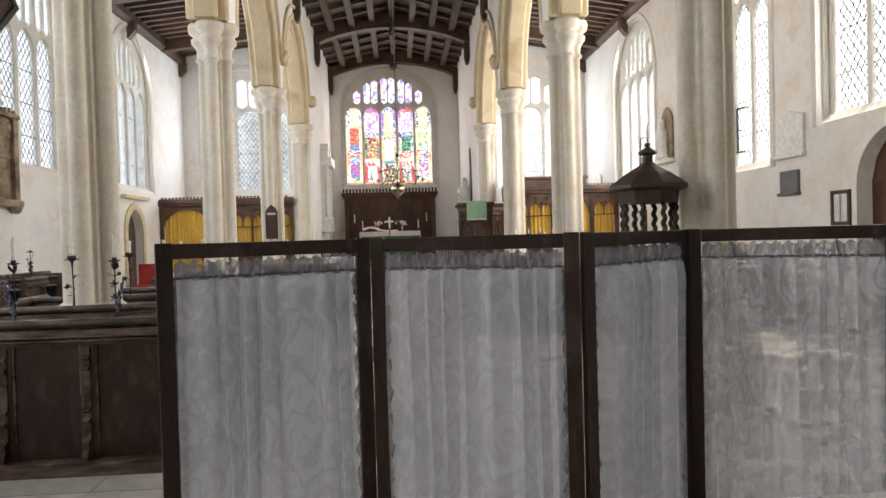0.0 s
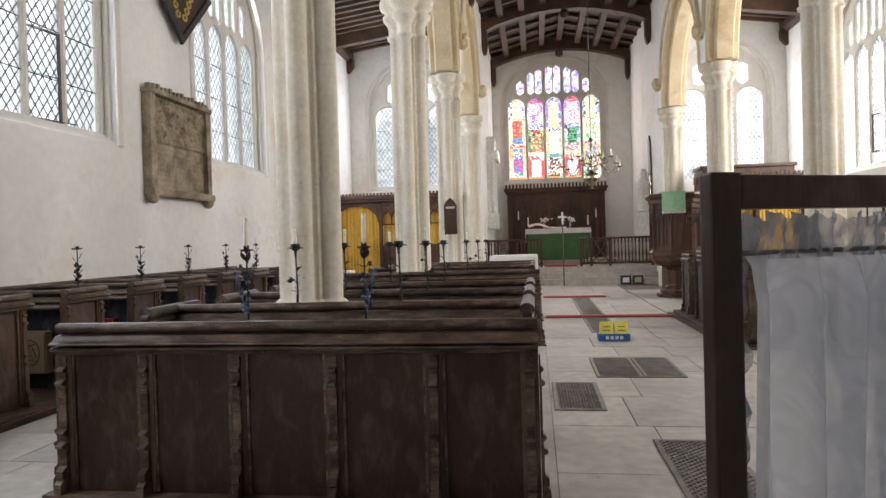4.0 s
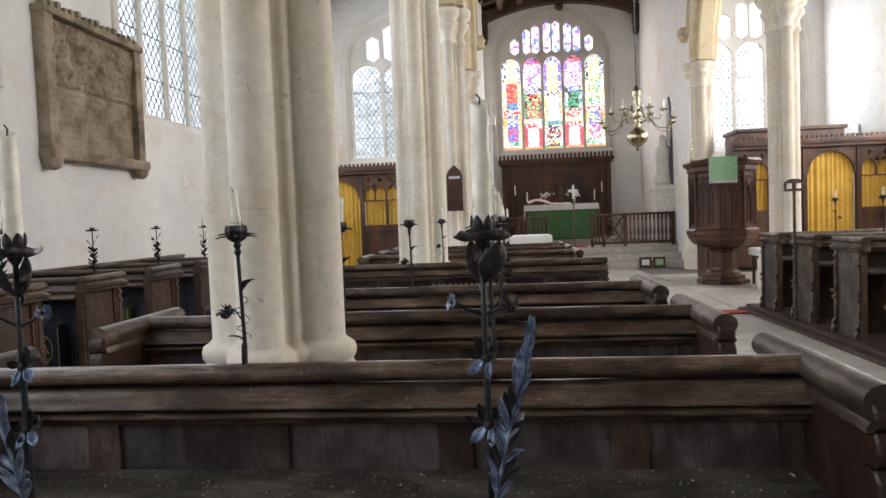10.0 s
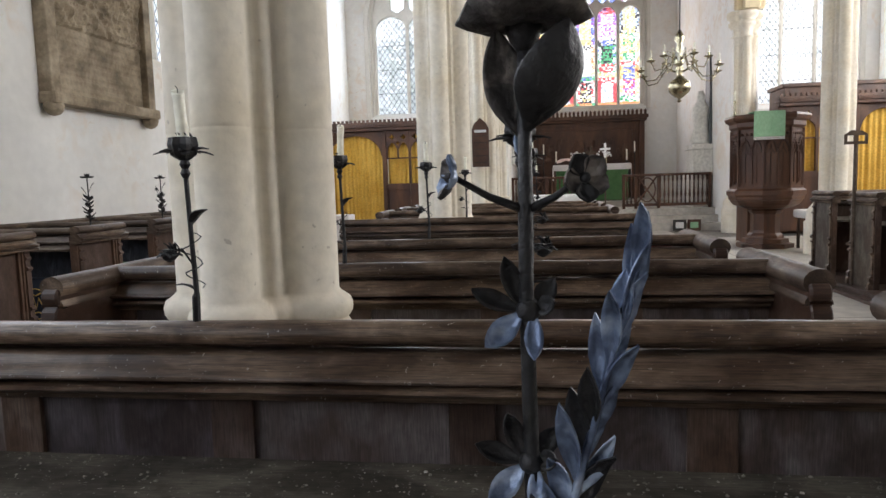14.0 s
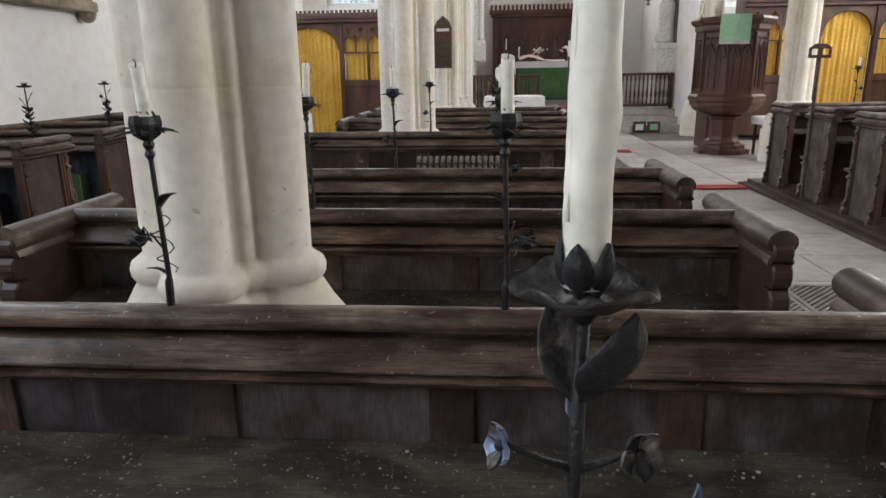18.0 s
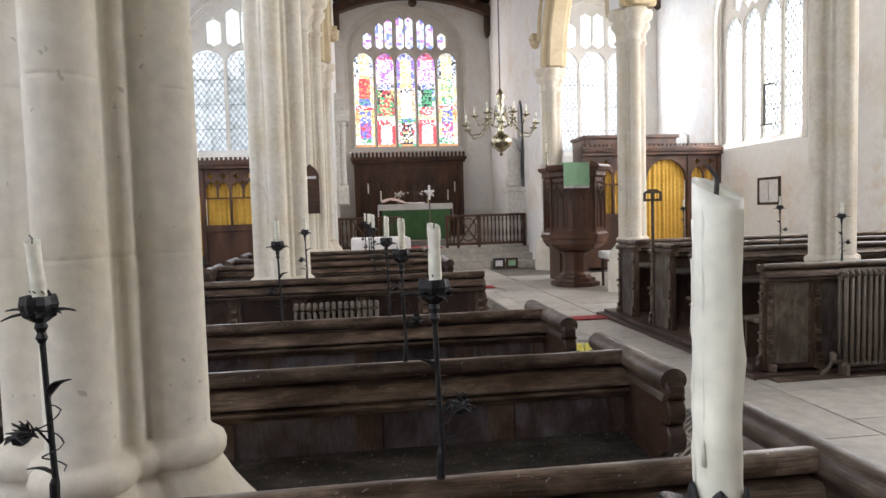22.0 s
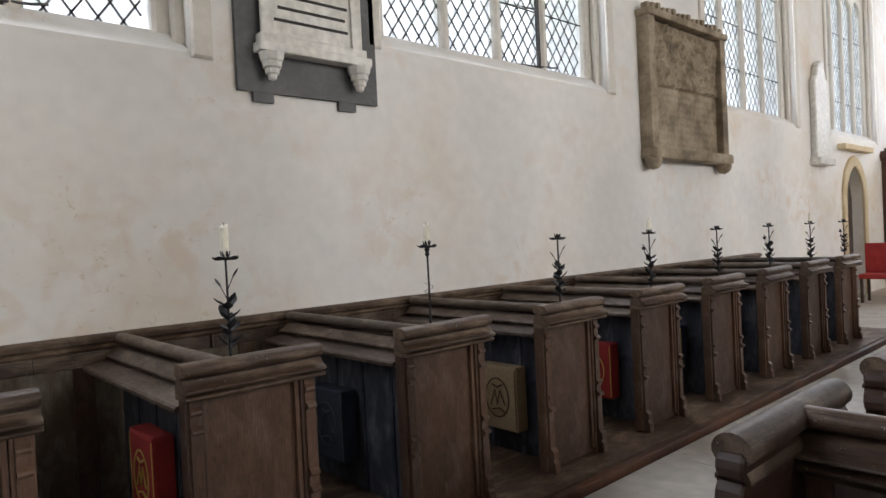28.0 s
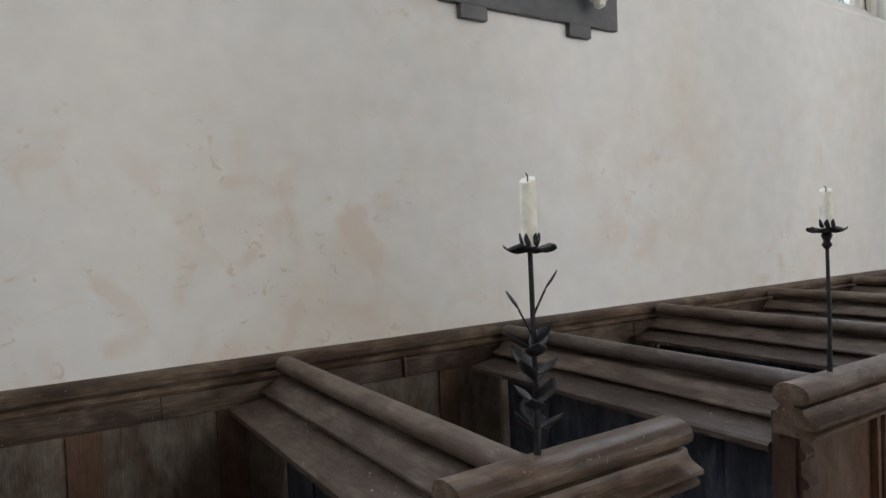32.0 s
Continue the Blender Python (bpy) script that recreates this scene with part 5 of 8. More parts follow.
def rose_stand(x, y, seed, ch=0.135, tilt=(0, 0), group="iron candle stands"):
    """A thin iron stem with a rose cup, a side rose, a leaf and a wire tendril, on a pew rail."""
    s = thing("candle_stand", x, y, 0.958, "black iron rose candle stand with an ivory candle", "candle stand", group)
    rr = random.Random(seed)
    bm = bmesh.new()
    tube(bm, [(0, 0, 0), (0.002, 0, 0.06), (0.004, 0, 0.07), (0.0, 0, 0.2), (-0.004, 0, 0.36)], [0.009, 0.009, 0.006, 0.0055, 0.0055], 7)
    lathe(bm, [(0.006, 0.325), (0.011, 0.335), (0.007, 0.345), (0.012, 0.355), (0.008, 0.366)], -0.004, 0, 10)
    part("stem", bm, IRON, s)
    bm = bmesh.new()
    lathe(bm, [(0.010, 0.364), (0.026, 0.376), (0.031, 0.398), (0.028, 0.414), (0.016, 0.408)], -0.004, 0, 14, 0.10, 7)
    bloom(bm, (-0.004, 0, 0.366), 0.037, 7, 3, 1.2)
    part("rose_cup", bm, IRON, s)["kind"] = "stuff"
    bm = bmesh.new()
    for i in range(6):
        a = i * 1.05 + seed
        leaf(bm, (-0.004, 0, 0.372), (-0.004 + 0.066 * math.cos(a), 0.066 * math.sin(a), 0.376 + 0.005 * (i % 3)), 0.016, 0.12, 4)
    part("drip_leaves", bm, IRON, s)
    bm = bmesh.new()
    side = 1 if seed % 2 else -1
    tube(bm, [(0.002, 0, 0.13), (side * 0.02, -0.01, 0.17), (side * 0.035, -0.02, 0.16)], 0.0025, 5)
    bloom(bm, (side * 0.04, -0.025, 0.145), 0.031, 6, 3, 1.0)
    part("side_rose", bm, IRON, s)["kind"] = "stuff"
    bm = bmesh.new()
    leaf(bm, (0, 0, 0.22), (-side * 0.045, -0.005, 0.255), 0.028, 0.15)
    part("leaf", bm, IRON, s)
    bm = bmesh.new()
    leaf(bm, (0, 0, 0.075), (side * 0.05, 0.01, 0.085), 0.016, 0.1)
    part("leaf", bm, IRON, s)
    bm = bmesh.new()
    tube(bm, [(0.020 * math.cos(k * 0.7) * (1.0 + 0.3 * math.sin(k)), 0.02 * math.sin(k * 0.7), 0.08 + 0.006 * k) for k in range(22)], 0.0016, 4)
    part("tendril", bm, IRON, s)
    candle(s, 0.385, ch, 0.0125, tilt, seed)
    return s


def cupped(bm, base, tip, width, face, cup=0.35, arch=0.1, tip_curl=0.0, n=9, m=6, veins=0.0, full=0.42):
    """A broad forged leaf or petal from base to tip; face is the side that the hollow turns to."""
    b, t, nrm = Vector(base), Vector(tip), Vector(face).normalized()
    d = t - b
    side = d.cross(nrm).normalized()
    nrm = side.cross(d).normalized()
    L, rows = d.length, []
    for i in range(n + 1):
        k = i / n
        w = width * 0.5 * (math.sin(math.pi * min(1, k * 0.5 / full)) if k < full else math.cos(math.pi / 2 * (k - full) / (1 - full)) ** 0.72)
        w = max(w, 0.06 * width if k < 0.5 else 0.0004)
        c = b + d * k - nrm * (arch * L * math.sin(math.pi * k)) + nrm * (tip_curl * L * max(0, k - 0.6) ** 2 * 6)
        row = []
        for j in range(m + 1):
            q = 2 * j / m - 1
            rib = veins * (0.0008 * math.cos(9 * k - 5 * abs(q)) - (0.0009 if j == m // 2 else 0))
            row.append(c + side * w * q + nrm * (cup * w * q * q + rib))
        rows.append(row)
    th = nrm * 0.0007
    up = [[bm.verts.new(p + th) for p in r] for r in rows]
    dn = [[bm.verts.new(p - th) for p in r] for r in rows]
    for i in range(n):
        for j in range(m):
            for f in (bm.faces.new((up[i][j], up[i][j + 1], up[i + 1][j + 1], up[i + 1][j])), bm.faces.new((dn[i][j], dn[i + 1][j], dn[i + 1][j + 1], dn[i][j + 1]))):
                f.smooth = True
        bm.faces.new((up[i][0], up[i + 1][0], dn[i + 1][0], dn[i][0]))
        bm.faces.new((up[i][m], dn[i][m], dn[i + 1][m], up[i + 1][m]))
    return bm


def curled_pan(bm, z, r):
    """A thin dished pan beaten into four petal-like lobes whose points curl."""
    segs, rings = 48, []
    for q, dz in ((0.16, 0.0), (0.4, -0.0035), (0.65, -0.003), (0.85, 0.001), (1.0, 0.006)):
        ring = []
        for i in range(segs):
            a = 2 * math.pi * i / segs
            lobe = math.cos(4 * a + 0.5) * q ** 3
            ring.append(bm.verts.new((r * q * (1 + 0.06 * lobe + 0.02 * q * math.sin(7 * a)) * math.cos(a), r * q * (1 + 0.06 * lobe + 0.02 * q * math.sin(7 * a)) * math.sin(a), z + dz - 0.0026 * lobe - 0.0028 * q ** 3 * math.cos(2 * a) + 0.0012 * q * math.sin(7 * a))))
        rings.append(ring)
    low = [[bm.verts.new(v.co - Vector((0, 0, 0.0014))) for v in ring] for ring in rings]
    for p, q in zip(rings, rings[1:]):
        for i in range(segs):
            bm.faces.new((p[i], p[(i + 1) % segs], q[(i + 1) % segs], q[i])).smooth = True
    for p, q in zip(low, low[1:]):
        for i in range(segs):
            bm.faces.new((p[i], q[i], q[(i + 1) % segs], p[(i + 1) % segs])).smooth = True
    for i in range(segs):
        bm.faces.new((rings[-1][i], rings[-1][(i + 1) % segs], low[-1][(i + 1) % segs], low[-1][i]))
    bm.faces.new(rings[0])
    return bm


def wild_rose(name, c, face, r, mats, parent):
    """A small open flower of five rounded petals with a boss, looking towards face."""
    c, nrm = Vector(c), Vector(face).normalized()
    u = nrm.cross(Vector((0.1, 0.2, 0.9))).normalized()
    v = nrm.cross(u)
    bm = bmesh.new()
    bmesh.ops.create_icosphere(bm, subdivisions=2, radius=r * 0.22, matrix=Matrix.Translation(c + nrm * r * 0.12))
    boss = part(name, bm, IRON, parent)
    for k in range(5):
        a = k * 2 * math.pi / 5 + 0.4
        o = u * math.cos(a) + v * math.sin(a)
        bm = bmesh.new()
        cupped(bm, c + o * r * 0.08, c + o * r + nrm * r * (0.25 + 0.12 * math.sin(k * 2.3)), r * 0.95, nrm - o * 0.3, 0.45, 0.12, 0.1, 6, 6, 0.5, 0.6)
        part("petal", bm, mats[k % len(mats)], boss)
    return boss


def bud_stand(x, y, seed, ch, spray=1, lean=(0.03, 0.03), base=0.952):
    """The larger stand of the rear pew: bud of two leaves, side flowers, leaf clusters, blued spray, curled pan and petal cup."""
    s = thing("candle_stand", x, y, base, "black iron flower candle stand with blued leaf spray and ivory candle", "candle stand", "iron candle stands")
    k_ = spray
    bm = bmesh.new()
    tube(bm, [(0, 0, 0), (0.001, 0, 0.1), (-0.001, 0, 0.24), (0, 0, 0.39)], [0.0055, 0.0048, 0.0044, 0.0040], 10)
    lathe(bm, [(0.004, 0.372), (0.008, 0.378), (0.011, 0.386), (0.004, 0.388)], 0, 0, 12)
    part("stem", bm, IRON, s, smooth=True)
    bm = bmesh.new()
    curled_pan(bm, 0.389, 0.036)
    part("drip_pan", bm, PANIRON, s, "thin curled weathered iron drip pan")
    for i in range(5):
        a = i * 2 * math.pi / 5 - math.pi / 2 + 0.32 + seed
        o = Vector((math.cos(a), math.sin(a), 0))
        bm = bmesh.new()
        cupped(bm, o * 0.0085 + Vector((0, 0, 0.388)), o * 0.0135 + Vector((0, 0, 0.4175)), 0.0165, -o, 0.45, 0.13, 0.0, 9, 6, 0.0, 0.40)
        part("cup_petal", bm, IRON, s)
    # the two large leaves that close like a bud under the pan
    bm = bmesh.new()
    cupped(bm, (k_ * 0.001, -0.004, 0.329), (k_ * 0.027, -0.025, 0.380), 0.041, (-k_ * 0.45, 0.75, 0.6), 0.40, 0.10, 0.15, 12, 8, 0.6, 0.48)
    part("bud_leaf", bm, IRON, s, "dark cupped bud leaf")
    bm = bmesh.new()
    cupped(bm, (-k_ * 0.003, 0.001, 0.326), (-k_ * 0.017, 0.006, 0.385), 0.027, (k_ * 0.25, -1.0, 0.25), 0.20, 0.04, 0.10, 12, 8, 1.0, 0.45)
    part("bud_leaf", bm, PANIRON, s, "greyed veined bud leaf")
    bm = bmesh.new()
    cupped(bm, (0, 0.003, 0.312), (-k_ * 0.004, 0.006, 0.332), 0.010, (0, -1, 0.2), 0.4, 0.05, 0.0, 5, 4)
    part("bract", bm, STEEL, s)
    for side, ex, ez, r, face, mats in ((-1, -0.041, 0.304, 0.0135, (-1.0, -0.35, 0.25), (STEEL, PANIRON, STEEL)), (1, 0.031, 0.302, 0.0145, (0.45, -1.0, 0.15), (PANIRON, IRON, PANIRON))):
        ex *= k_
        bm = bmesh.new()
        tube(bm, [(0, 0, 0.285), (ex * 0.5, -0.002, 0.285 + (ez - 0.285) * 0.42), (ex * 0.95, -0.006, ez)], [0.0028, 0.0022, 0.0017], 7)
        tw = part("twig", bm, IRON, s, smooth=True)
        wild_rose("flower", (ex, -0.008, ez), (face[0] * k_, face[1], face[2]), r, mats, tw)
    # two clusters of leaves round the stem
    rr = random.Random(seed)
    for zc in (0.228, 0.138):
        bm = bmesh.new()
        bmesh.ops.create_icosphere(bm, subdivisions=2, radius=0.0075, matrix=Matrix.Translation((0, 0, zc)))
        knot = part("leaf_knot", bm, IRON, s, smooth=True)
        for j, (dx, dy, dz, w, mt) in enumerate(((-0.033, -0.006, 0.012, 0.012, IRON), (-0.014, -0.004, 0.032, 0.012, IRON), (-0.024, -0.014, -0.020, 0.015, STEEL), (0.003, -0.016, -0.026, 0.011, STEEL), (0.016, -0.010, 0.006, 0.012, IRON), (-0.004, 0.022, 0.012, 0.013, IRON), (0.015, 0.016, 0.014, 0.013, IRON))):
            bm = bmesh.new()
            cupped(bm, (0.003 * k_ * (1 if dx > 0 else -1), dy * 0.1, zc), (k_ * dx, dy, zc + dz), w, (0, -1, 0.6), 0.5, 0.10, 0.15, 7, 4, 0.8, 0.55)
            part("stem_leaf", bm, mt, knot)
    # the long spray: slim overlapping blades about a curved spine
    spine = [Vector((k_ * (0.006 + 0.052 * q ** 1.15), -0.006 - 0.008 * q, 0.035 + 0.215 * q)) for q in (0, 0.25, 0.5, 0.75, 1)]
    bm = bmesh.new()
    tube(bm, spine, [0.0035, 0.003, 0.0026, 0.002, 0.001], 6)
    sp = part("leaf_spray", bm, STEEL, s, "long blued steel leaf spray", smooth=True)
    for k in range(26):
        q = k / 25
        c = Vector((k_ * (0.006 + 0.052 * q ** 1.15), -0.006 - 0.008 * q, 0.035 + 0.215 * q))
        sd = -1 if k % 2 else 1
        reach = (0.024 * (1 - q) + 0.004) * rr.uniform(0.45, 1.1)
        rise = 0.036 + 0.012 * q + rr.uniform(-0.010, 0.010)
        bm = bmesh.new()
        cupped(bm, c, c + Vector((k_ * 0.007 + sd * reach, rr.uniform(-0.014, 0.006), rise)), rr.uniform(0.0085, 0.0135), (sd * 0.4, -1, 0.3), 0.6, 0.08, rr.uniform(-0.2, 0.3), 6, 4, 0.8, 0.5)
        part("blade", bm, STEEL if rr.random() < 0.75 else IRON, sp)
    candle(s, 0.393, ch, 0.0116, lean, seed)
    return s


def leafy_stand(x, y, seed, ch=0.11, tilt=(0, 0), bare=False):
    """North aisle stand: stem, low leaves or a plain stem with a wire, pan, cup and candle."""
    s = thing("candle_stand", x, y, 1.015, "black iron leafy candle stand on an aisle pew end", "candle stand", "aisle candle stands")
    bm = bmesh.new()
    tube(bm, [(0, 0, -0.005), (0.002, 0, 0.15), (0, 0, 0.37)], [0.007, 0.005, 0.0045], 6)
    part("stem", bm, IRON, s)
    if not bare:
        for k in range(16):
            a = k * 2.4 + seed
            tier = k // 4
            z = 0.035 + 0.048 * tier + 0.007 * (k % 4)
            o = Vector((math.cos(a), math.sin(a), 0))
            reach = 0.040 + 0.012 * ((k * 7 + seed) % 3) / 2
            bm = bmesh.new()
            cupped(bm, (0, 0, z), o * reach + Vector((0, 0, z + 0.028 + 0.012 * (k % 2))), 0.040, -o + Vector((0, 0, 0.5)), 0.3, 0.06, 0.1, 6, 4, 0.8, 0.5)
            part("leaf", bm, IRON, s)
        for sx, zt in ((1, 0.335), (-1, 0.30)):
            bm = bmesh.new()
            tube(bm, [(0, 0, zt - 0.085), (sx * 0.010, sx * 0.010, zt - 0.055), (sx * 0.017, sx * 0.017, zt - 0.035)], 0.002, 5)
            cupped(bm, (sx * 0.016, sx * 0.016, zt - 0.036), (sx * 0.032, sx * 0.034, zt), 0.022, (-sx, -sx, 0.8), 0.3, 0.05, 0.0, 6, 4)
            part("twig", bm, IRON, s)
        if seed % 2 == 0:
            bm = bmesh.new()
            tube(bm, [(0, 0, 0.20), (-0.022, -0.012, 0.232), (-0.034, -0.018, 0.262)], 0.002, 5)
            tw = part("twig", bm, IRON, s)
            wild_rose("flower", (-0.035, -0.019, 0.266), (0.6, -0.5, 0.6), 0.015, (IRON,), tw)
    else:
        bm = bmesh.new()
        tube(bm, [(0.022 * math.cos(k * 0.6), 0.022 * math.sin(k * 0.6), 0.13 + 0.004 * k) for k in range(18)], 0.0013, 4)
        part("tendril", bm, IRON, s)
        bm = bmesh.new()
        lathe(bm, [(0.006, 0.325), (0.013, 0.335), (0.008, 0.345), (0.014, 0.36), (0.008, 0.372)], 0, 0, 10)
        part("knop", bm, IRON, s)
    bm = bmesh.new()
    wavy_pan(bm, 0.372, 0.048, 5, 0.004, 20)
    part("drip_pan", bm, IRON, s)
    bm = bmesh.new()
    for i in range(6):
        a = i * math.pi / 3
        leaf(bm, (0.010 * math.cos(a), 0.010 * math.sin(a), 0.374), (0.018 * math.cos(a), 0.018 * math.sin(a), 0.402), 0.017, -0.1, 4)
    part("cup", bm, IRON, s)
    if ch:
        candle(s, 0.378, ch, 0.0145, tilt, seed, False)
    return s


bud_stand(-0.701, 0.055, 2, 0.165, -1, (0, 0))
bud_stand(-0.043, 0.058, 3, 0.172, 1, (0.012, 0.03))
rose_stand(-0.796, 1.05, 4, 0.13, (-0.09, 0.02))
rose_stand(-0.062, 1.05, 5, 0.135)
rose_stand(-0.76, 2.10, 6, 0.14, (0.05, 0))
rose_stand(-0.05, 2.10, 7)
rose_stand(-0.60, 3.15, 8, 0.13, (-0.03, 0))
rose_stand(-0.05, 3.15, 9)
for k, (x, y) in enumerate(((-0.62, 5.36), (-0.05, 5.36), (-0.05, 7.05), (0.0, 8.10), (-0.05, 9.15))):
    rose_stand(x, y, 10 + k)
for k in range(-1, 9):
    y = 0.335 + 1.005 * (k - 1)
    leafy_stand(-3.46, y, 20 + k, (0.13, 0.10, 0.12, 0.10, 0.0, 0.09, 0.0, 0.0, 0.09, 0.0)[k + 1], (-0.25, -0.75, 0) if k == 0 else (0, 0), k == 2)
for k, (x, y) in enumerate(((4.2, 6.05), (4.2, 7.0), (4.14, 7.95), (4.86, 7.95), (4.03, 4.97))):
    st = rose_stand(x, y, 31 + k, 0.12)
    st.location.z = 1.04 if y > 5 else 0.962

# ---------------------------------------------------------------- folding screen at the west end
SCR = thing("folding_screen", 1.085, -2.3, -0.022, "dark wooden folding screen with gathered white lace panels", "screen")
NODES = [(1.102, -2.36), (1.784, -2.035), (2.512, -2.336), (3.08, -1.89), (3.76, -2.22)]
for k, ((xa, ya), (xb, yb)) in enumerate(zip(NODES, NODES[1:])):
    L = math.hypot(xb - xa, yb - ya) - 0.012
    m = Matrix.Translation((xa - 1.085, ya + 2.3, 0)) @ Matrix.Rotation(math.atan2(yb - ya, xb - xa), 4, "Z")
    bm_parts = {"left_post": (0, 0.052, -0.013, 0.013, 0.022, 1.468), "right_post": (L - 0.052, L, -0.013, 0.013, 0.022, 1.468), "top_bar": (0.0525, L - 0.0525, -0.012, 0.012, 1.415, 1.465), "bottom_bar": (0.0525, L - 0.0525, -0.012, 0.012, 0.10, 0.16)}
    for nm, dims in bm_parts.items():
        ob = part(nm, boxes(dims, bev=0.004), OAK_V, SCR)
        ob.matrix_basis = m
    rr = random.Random(k)
    bm = bmesh.new()
    nu, cols = 200, []
    ph = [rr.uniform(0, 6.28) for _ in range(4)]
    for i in range(nu + 1):
        u = 0.056 + (L - 0.112) * i / nu
        th = u * 76 + ph[0] + 1.8 * math.sin(u * 17 + ph[3])
        edge = min(1, 25 * (u - 0.056), 25 * (L - 0.056 - u))
        fold = 0.025 * math.sin(th) + 0.008 * math.sin(u * 41 + ph[1]) * math.sin(u * 9 + ph[2])
        col = []
        for z, s in ((0.165, 0.55), (0.5, 0.7), (0.9, 0.95), (1.15, 1.25), (1.28, 1.4), (1.335, 0.9), (1.348, 0.35)):
            col.append(bm.verts.new((u + 0.004 * math.sin(z * 4 + u * 30) + edge * 0.0035 * s * math.sin(2 * th), fold * s, z)))
        cols.append(col)
    for a, b in zip(cols, cols[1:]):
        for p in range(len(a) - 1):
            f = bm.faces.new((a[p], b[p], b[p + 1], a[p + 1]))
            f.smooth = True
    ob = part("lace_curtain", bm, LACE_BOLD if k == 3 else LACE, SCR, "gathered white lace curtain")
    ob.matrix_basis = m
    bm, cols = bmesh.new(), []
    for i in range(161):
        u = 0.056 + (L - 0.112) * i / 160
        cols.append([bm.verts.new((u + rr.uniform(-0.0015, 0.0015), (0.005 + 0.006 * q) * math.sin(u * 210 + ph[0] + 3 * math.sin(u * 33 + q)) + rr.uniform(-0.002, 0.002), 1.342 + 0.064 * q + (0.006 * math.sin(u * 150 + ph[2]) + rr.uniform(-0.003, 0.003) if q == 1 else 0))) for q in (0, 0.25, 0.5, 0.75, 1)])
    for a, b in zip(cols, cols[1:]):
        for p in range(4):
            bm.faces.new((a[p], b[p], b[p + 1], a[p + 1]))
    ob = part("frilled_heading", bm, SHADED_FRILL, SCR, "crumpled lace heading with its shading put into a grey colour")
    ob.matrix_basis = m
    for side in (0.053, L - 0.053):
        bm, cols = bmesh.new(), []
        for i in range(71):
            z = 0.17 + 1.17 * i / 70
            cols.append([bm.verts.new((side + (0.013 if side < 0.1 else -0.013) * q * (1 + 0.5 * math.sin(z * 60 + ph[1])), 0.006 * math.sin(z * 90 + q * 2 + ph[3]) * (0.4 + q), z)) for q in (0, 0.5, 1)])
        for a, b in zip(cols, cols[1:]):
            for p in range(2):
                bm.faces.new((a[p], a[p + 1], b[p + 1], b[p]))
        ob = part("frilled_edge", bm, SHADED_FRILL, SCR)
        ob.matrix_basis = m
    bm = bmesh.new()
    tube(bm, [(0.04, 0.0, 1.352), (L - 0.04, 0.0, 1.352)], 0.004, 6)
    ob = part("curtain_wire", bm, LEAD, SCR)
    ob.matrix_basis = m
    if k:
        for z in (0.3, 1.15):
            bm = bmesh.new()
            tube(bm, [(-0.006, 0.015, z), (-0.006, 0.015, z + 0.07)], 0.005, 6)
            ob = part("hinge", bm, BRASS, SCR)
            ob.matrix_basis = m

# cloth-covered table west of the screen
t = thing("table", 3.0, -3.3, 0, "small table under a plain white cloth beside the screen", "table")
part("cloth", boxes((-0.62, 0.7, -0.35, 0.42, 0.42, 0.735), bev=0.012), LINEN, t)
for x in (-0.55, 0.63):
    for y in (-0.28, 0.35):
        part("leg", boxes((x - 0.025, x + 0.025, y - 0.025, y + 0.025, 0, 0.43)), OAK, t)

# plaster crumbs and dust lumps fallen on the book ledges
def crumbs(x0, x1, y0, y1, z0, z1, n, seed, label):
    """Loose low lumps on a ledge that slopes from z0 at y0 to z1 at y1."""
    rr = random.Random(seed)
    verts, faces = [], []
    for i in range(n):
        k = rr.random() ** 0.6
        x, y = rr.uniform(x0, x1), y0 + (y1 - y0) * k
        z, r = z0 + (z1 - z0) * k, 0.0012 + 0.0042 * rr.random() ** 3
        b0, m_ = len(verts), 6
        for j in range(m_):
            a = 2 * math.pi * j / m_
            q = r * rr.uniform(0.7, 1.25)
            verts.append((x + q * math.cos(a), y + q * math.sin(a), z - 0.0005))
        for j in range(m_):
            a = 2 * math.pi * j / m_ + 0.3
            q = r * rr.uniform(0.35, 0.7)
            verts.append((x + q * math.cos(a), y + q * math.sin(a), z + r * rr.uniform(0.3, 0.6)))
        faces += [(b0 + j, b0 + (j + 1) % m_, b0 + m_ + (j + 1) % m_, b0 + m_ + j) for j in range(m_)] + [tuple(b0 + m_ + j for j in range(m_))]
    me = bpy.data.meshes.new("plaster_crumbs")
    me.from_pydata(verts, [], faces)
    me.materials.append(CRUMB)
    return tagged(new("plaster_crumbs", me), label, "debris", "", "stuff")


CRUMB = surface("plaster_crumb", [(0.35, (0.10, 0.09, 0.075)), (0.55, (0.26, 0.24, 0.20)), (0.68, (0.52, 0.50, 0.46))], 30, 90, (0.8, 0.95))
for k, y in enumerate((1.05, 2.10, 3.15)):
    crumbs(-1.68, 0.76, y - 0.285, y - 0.03, 0.632, 0.655, (520, 240, 160)[k], 70 + k, "pale plaster crumbs and dust on a pew book ledge")
for k in range(-1, 4):
    y = 0.335 + 1.005 * (k - 1)
    crumbs(-4.82, -3.53, y - 0.19, y - 0.036, 0.855, 0.875, 150, 80 + k, "pale plaster crumbs on an aisle pew ledge")

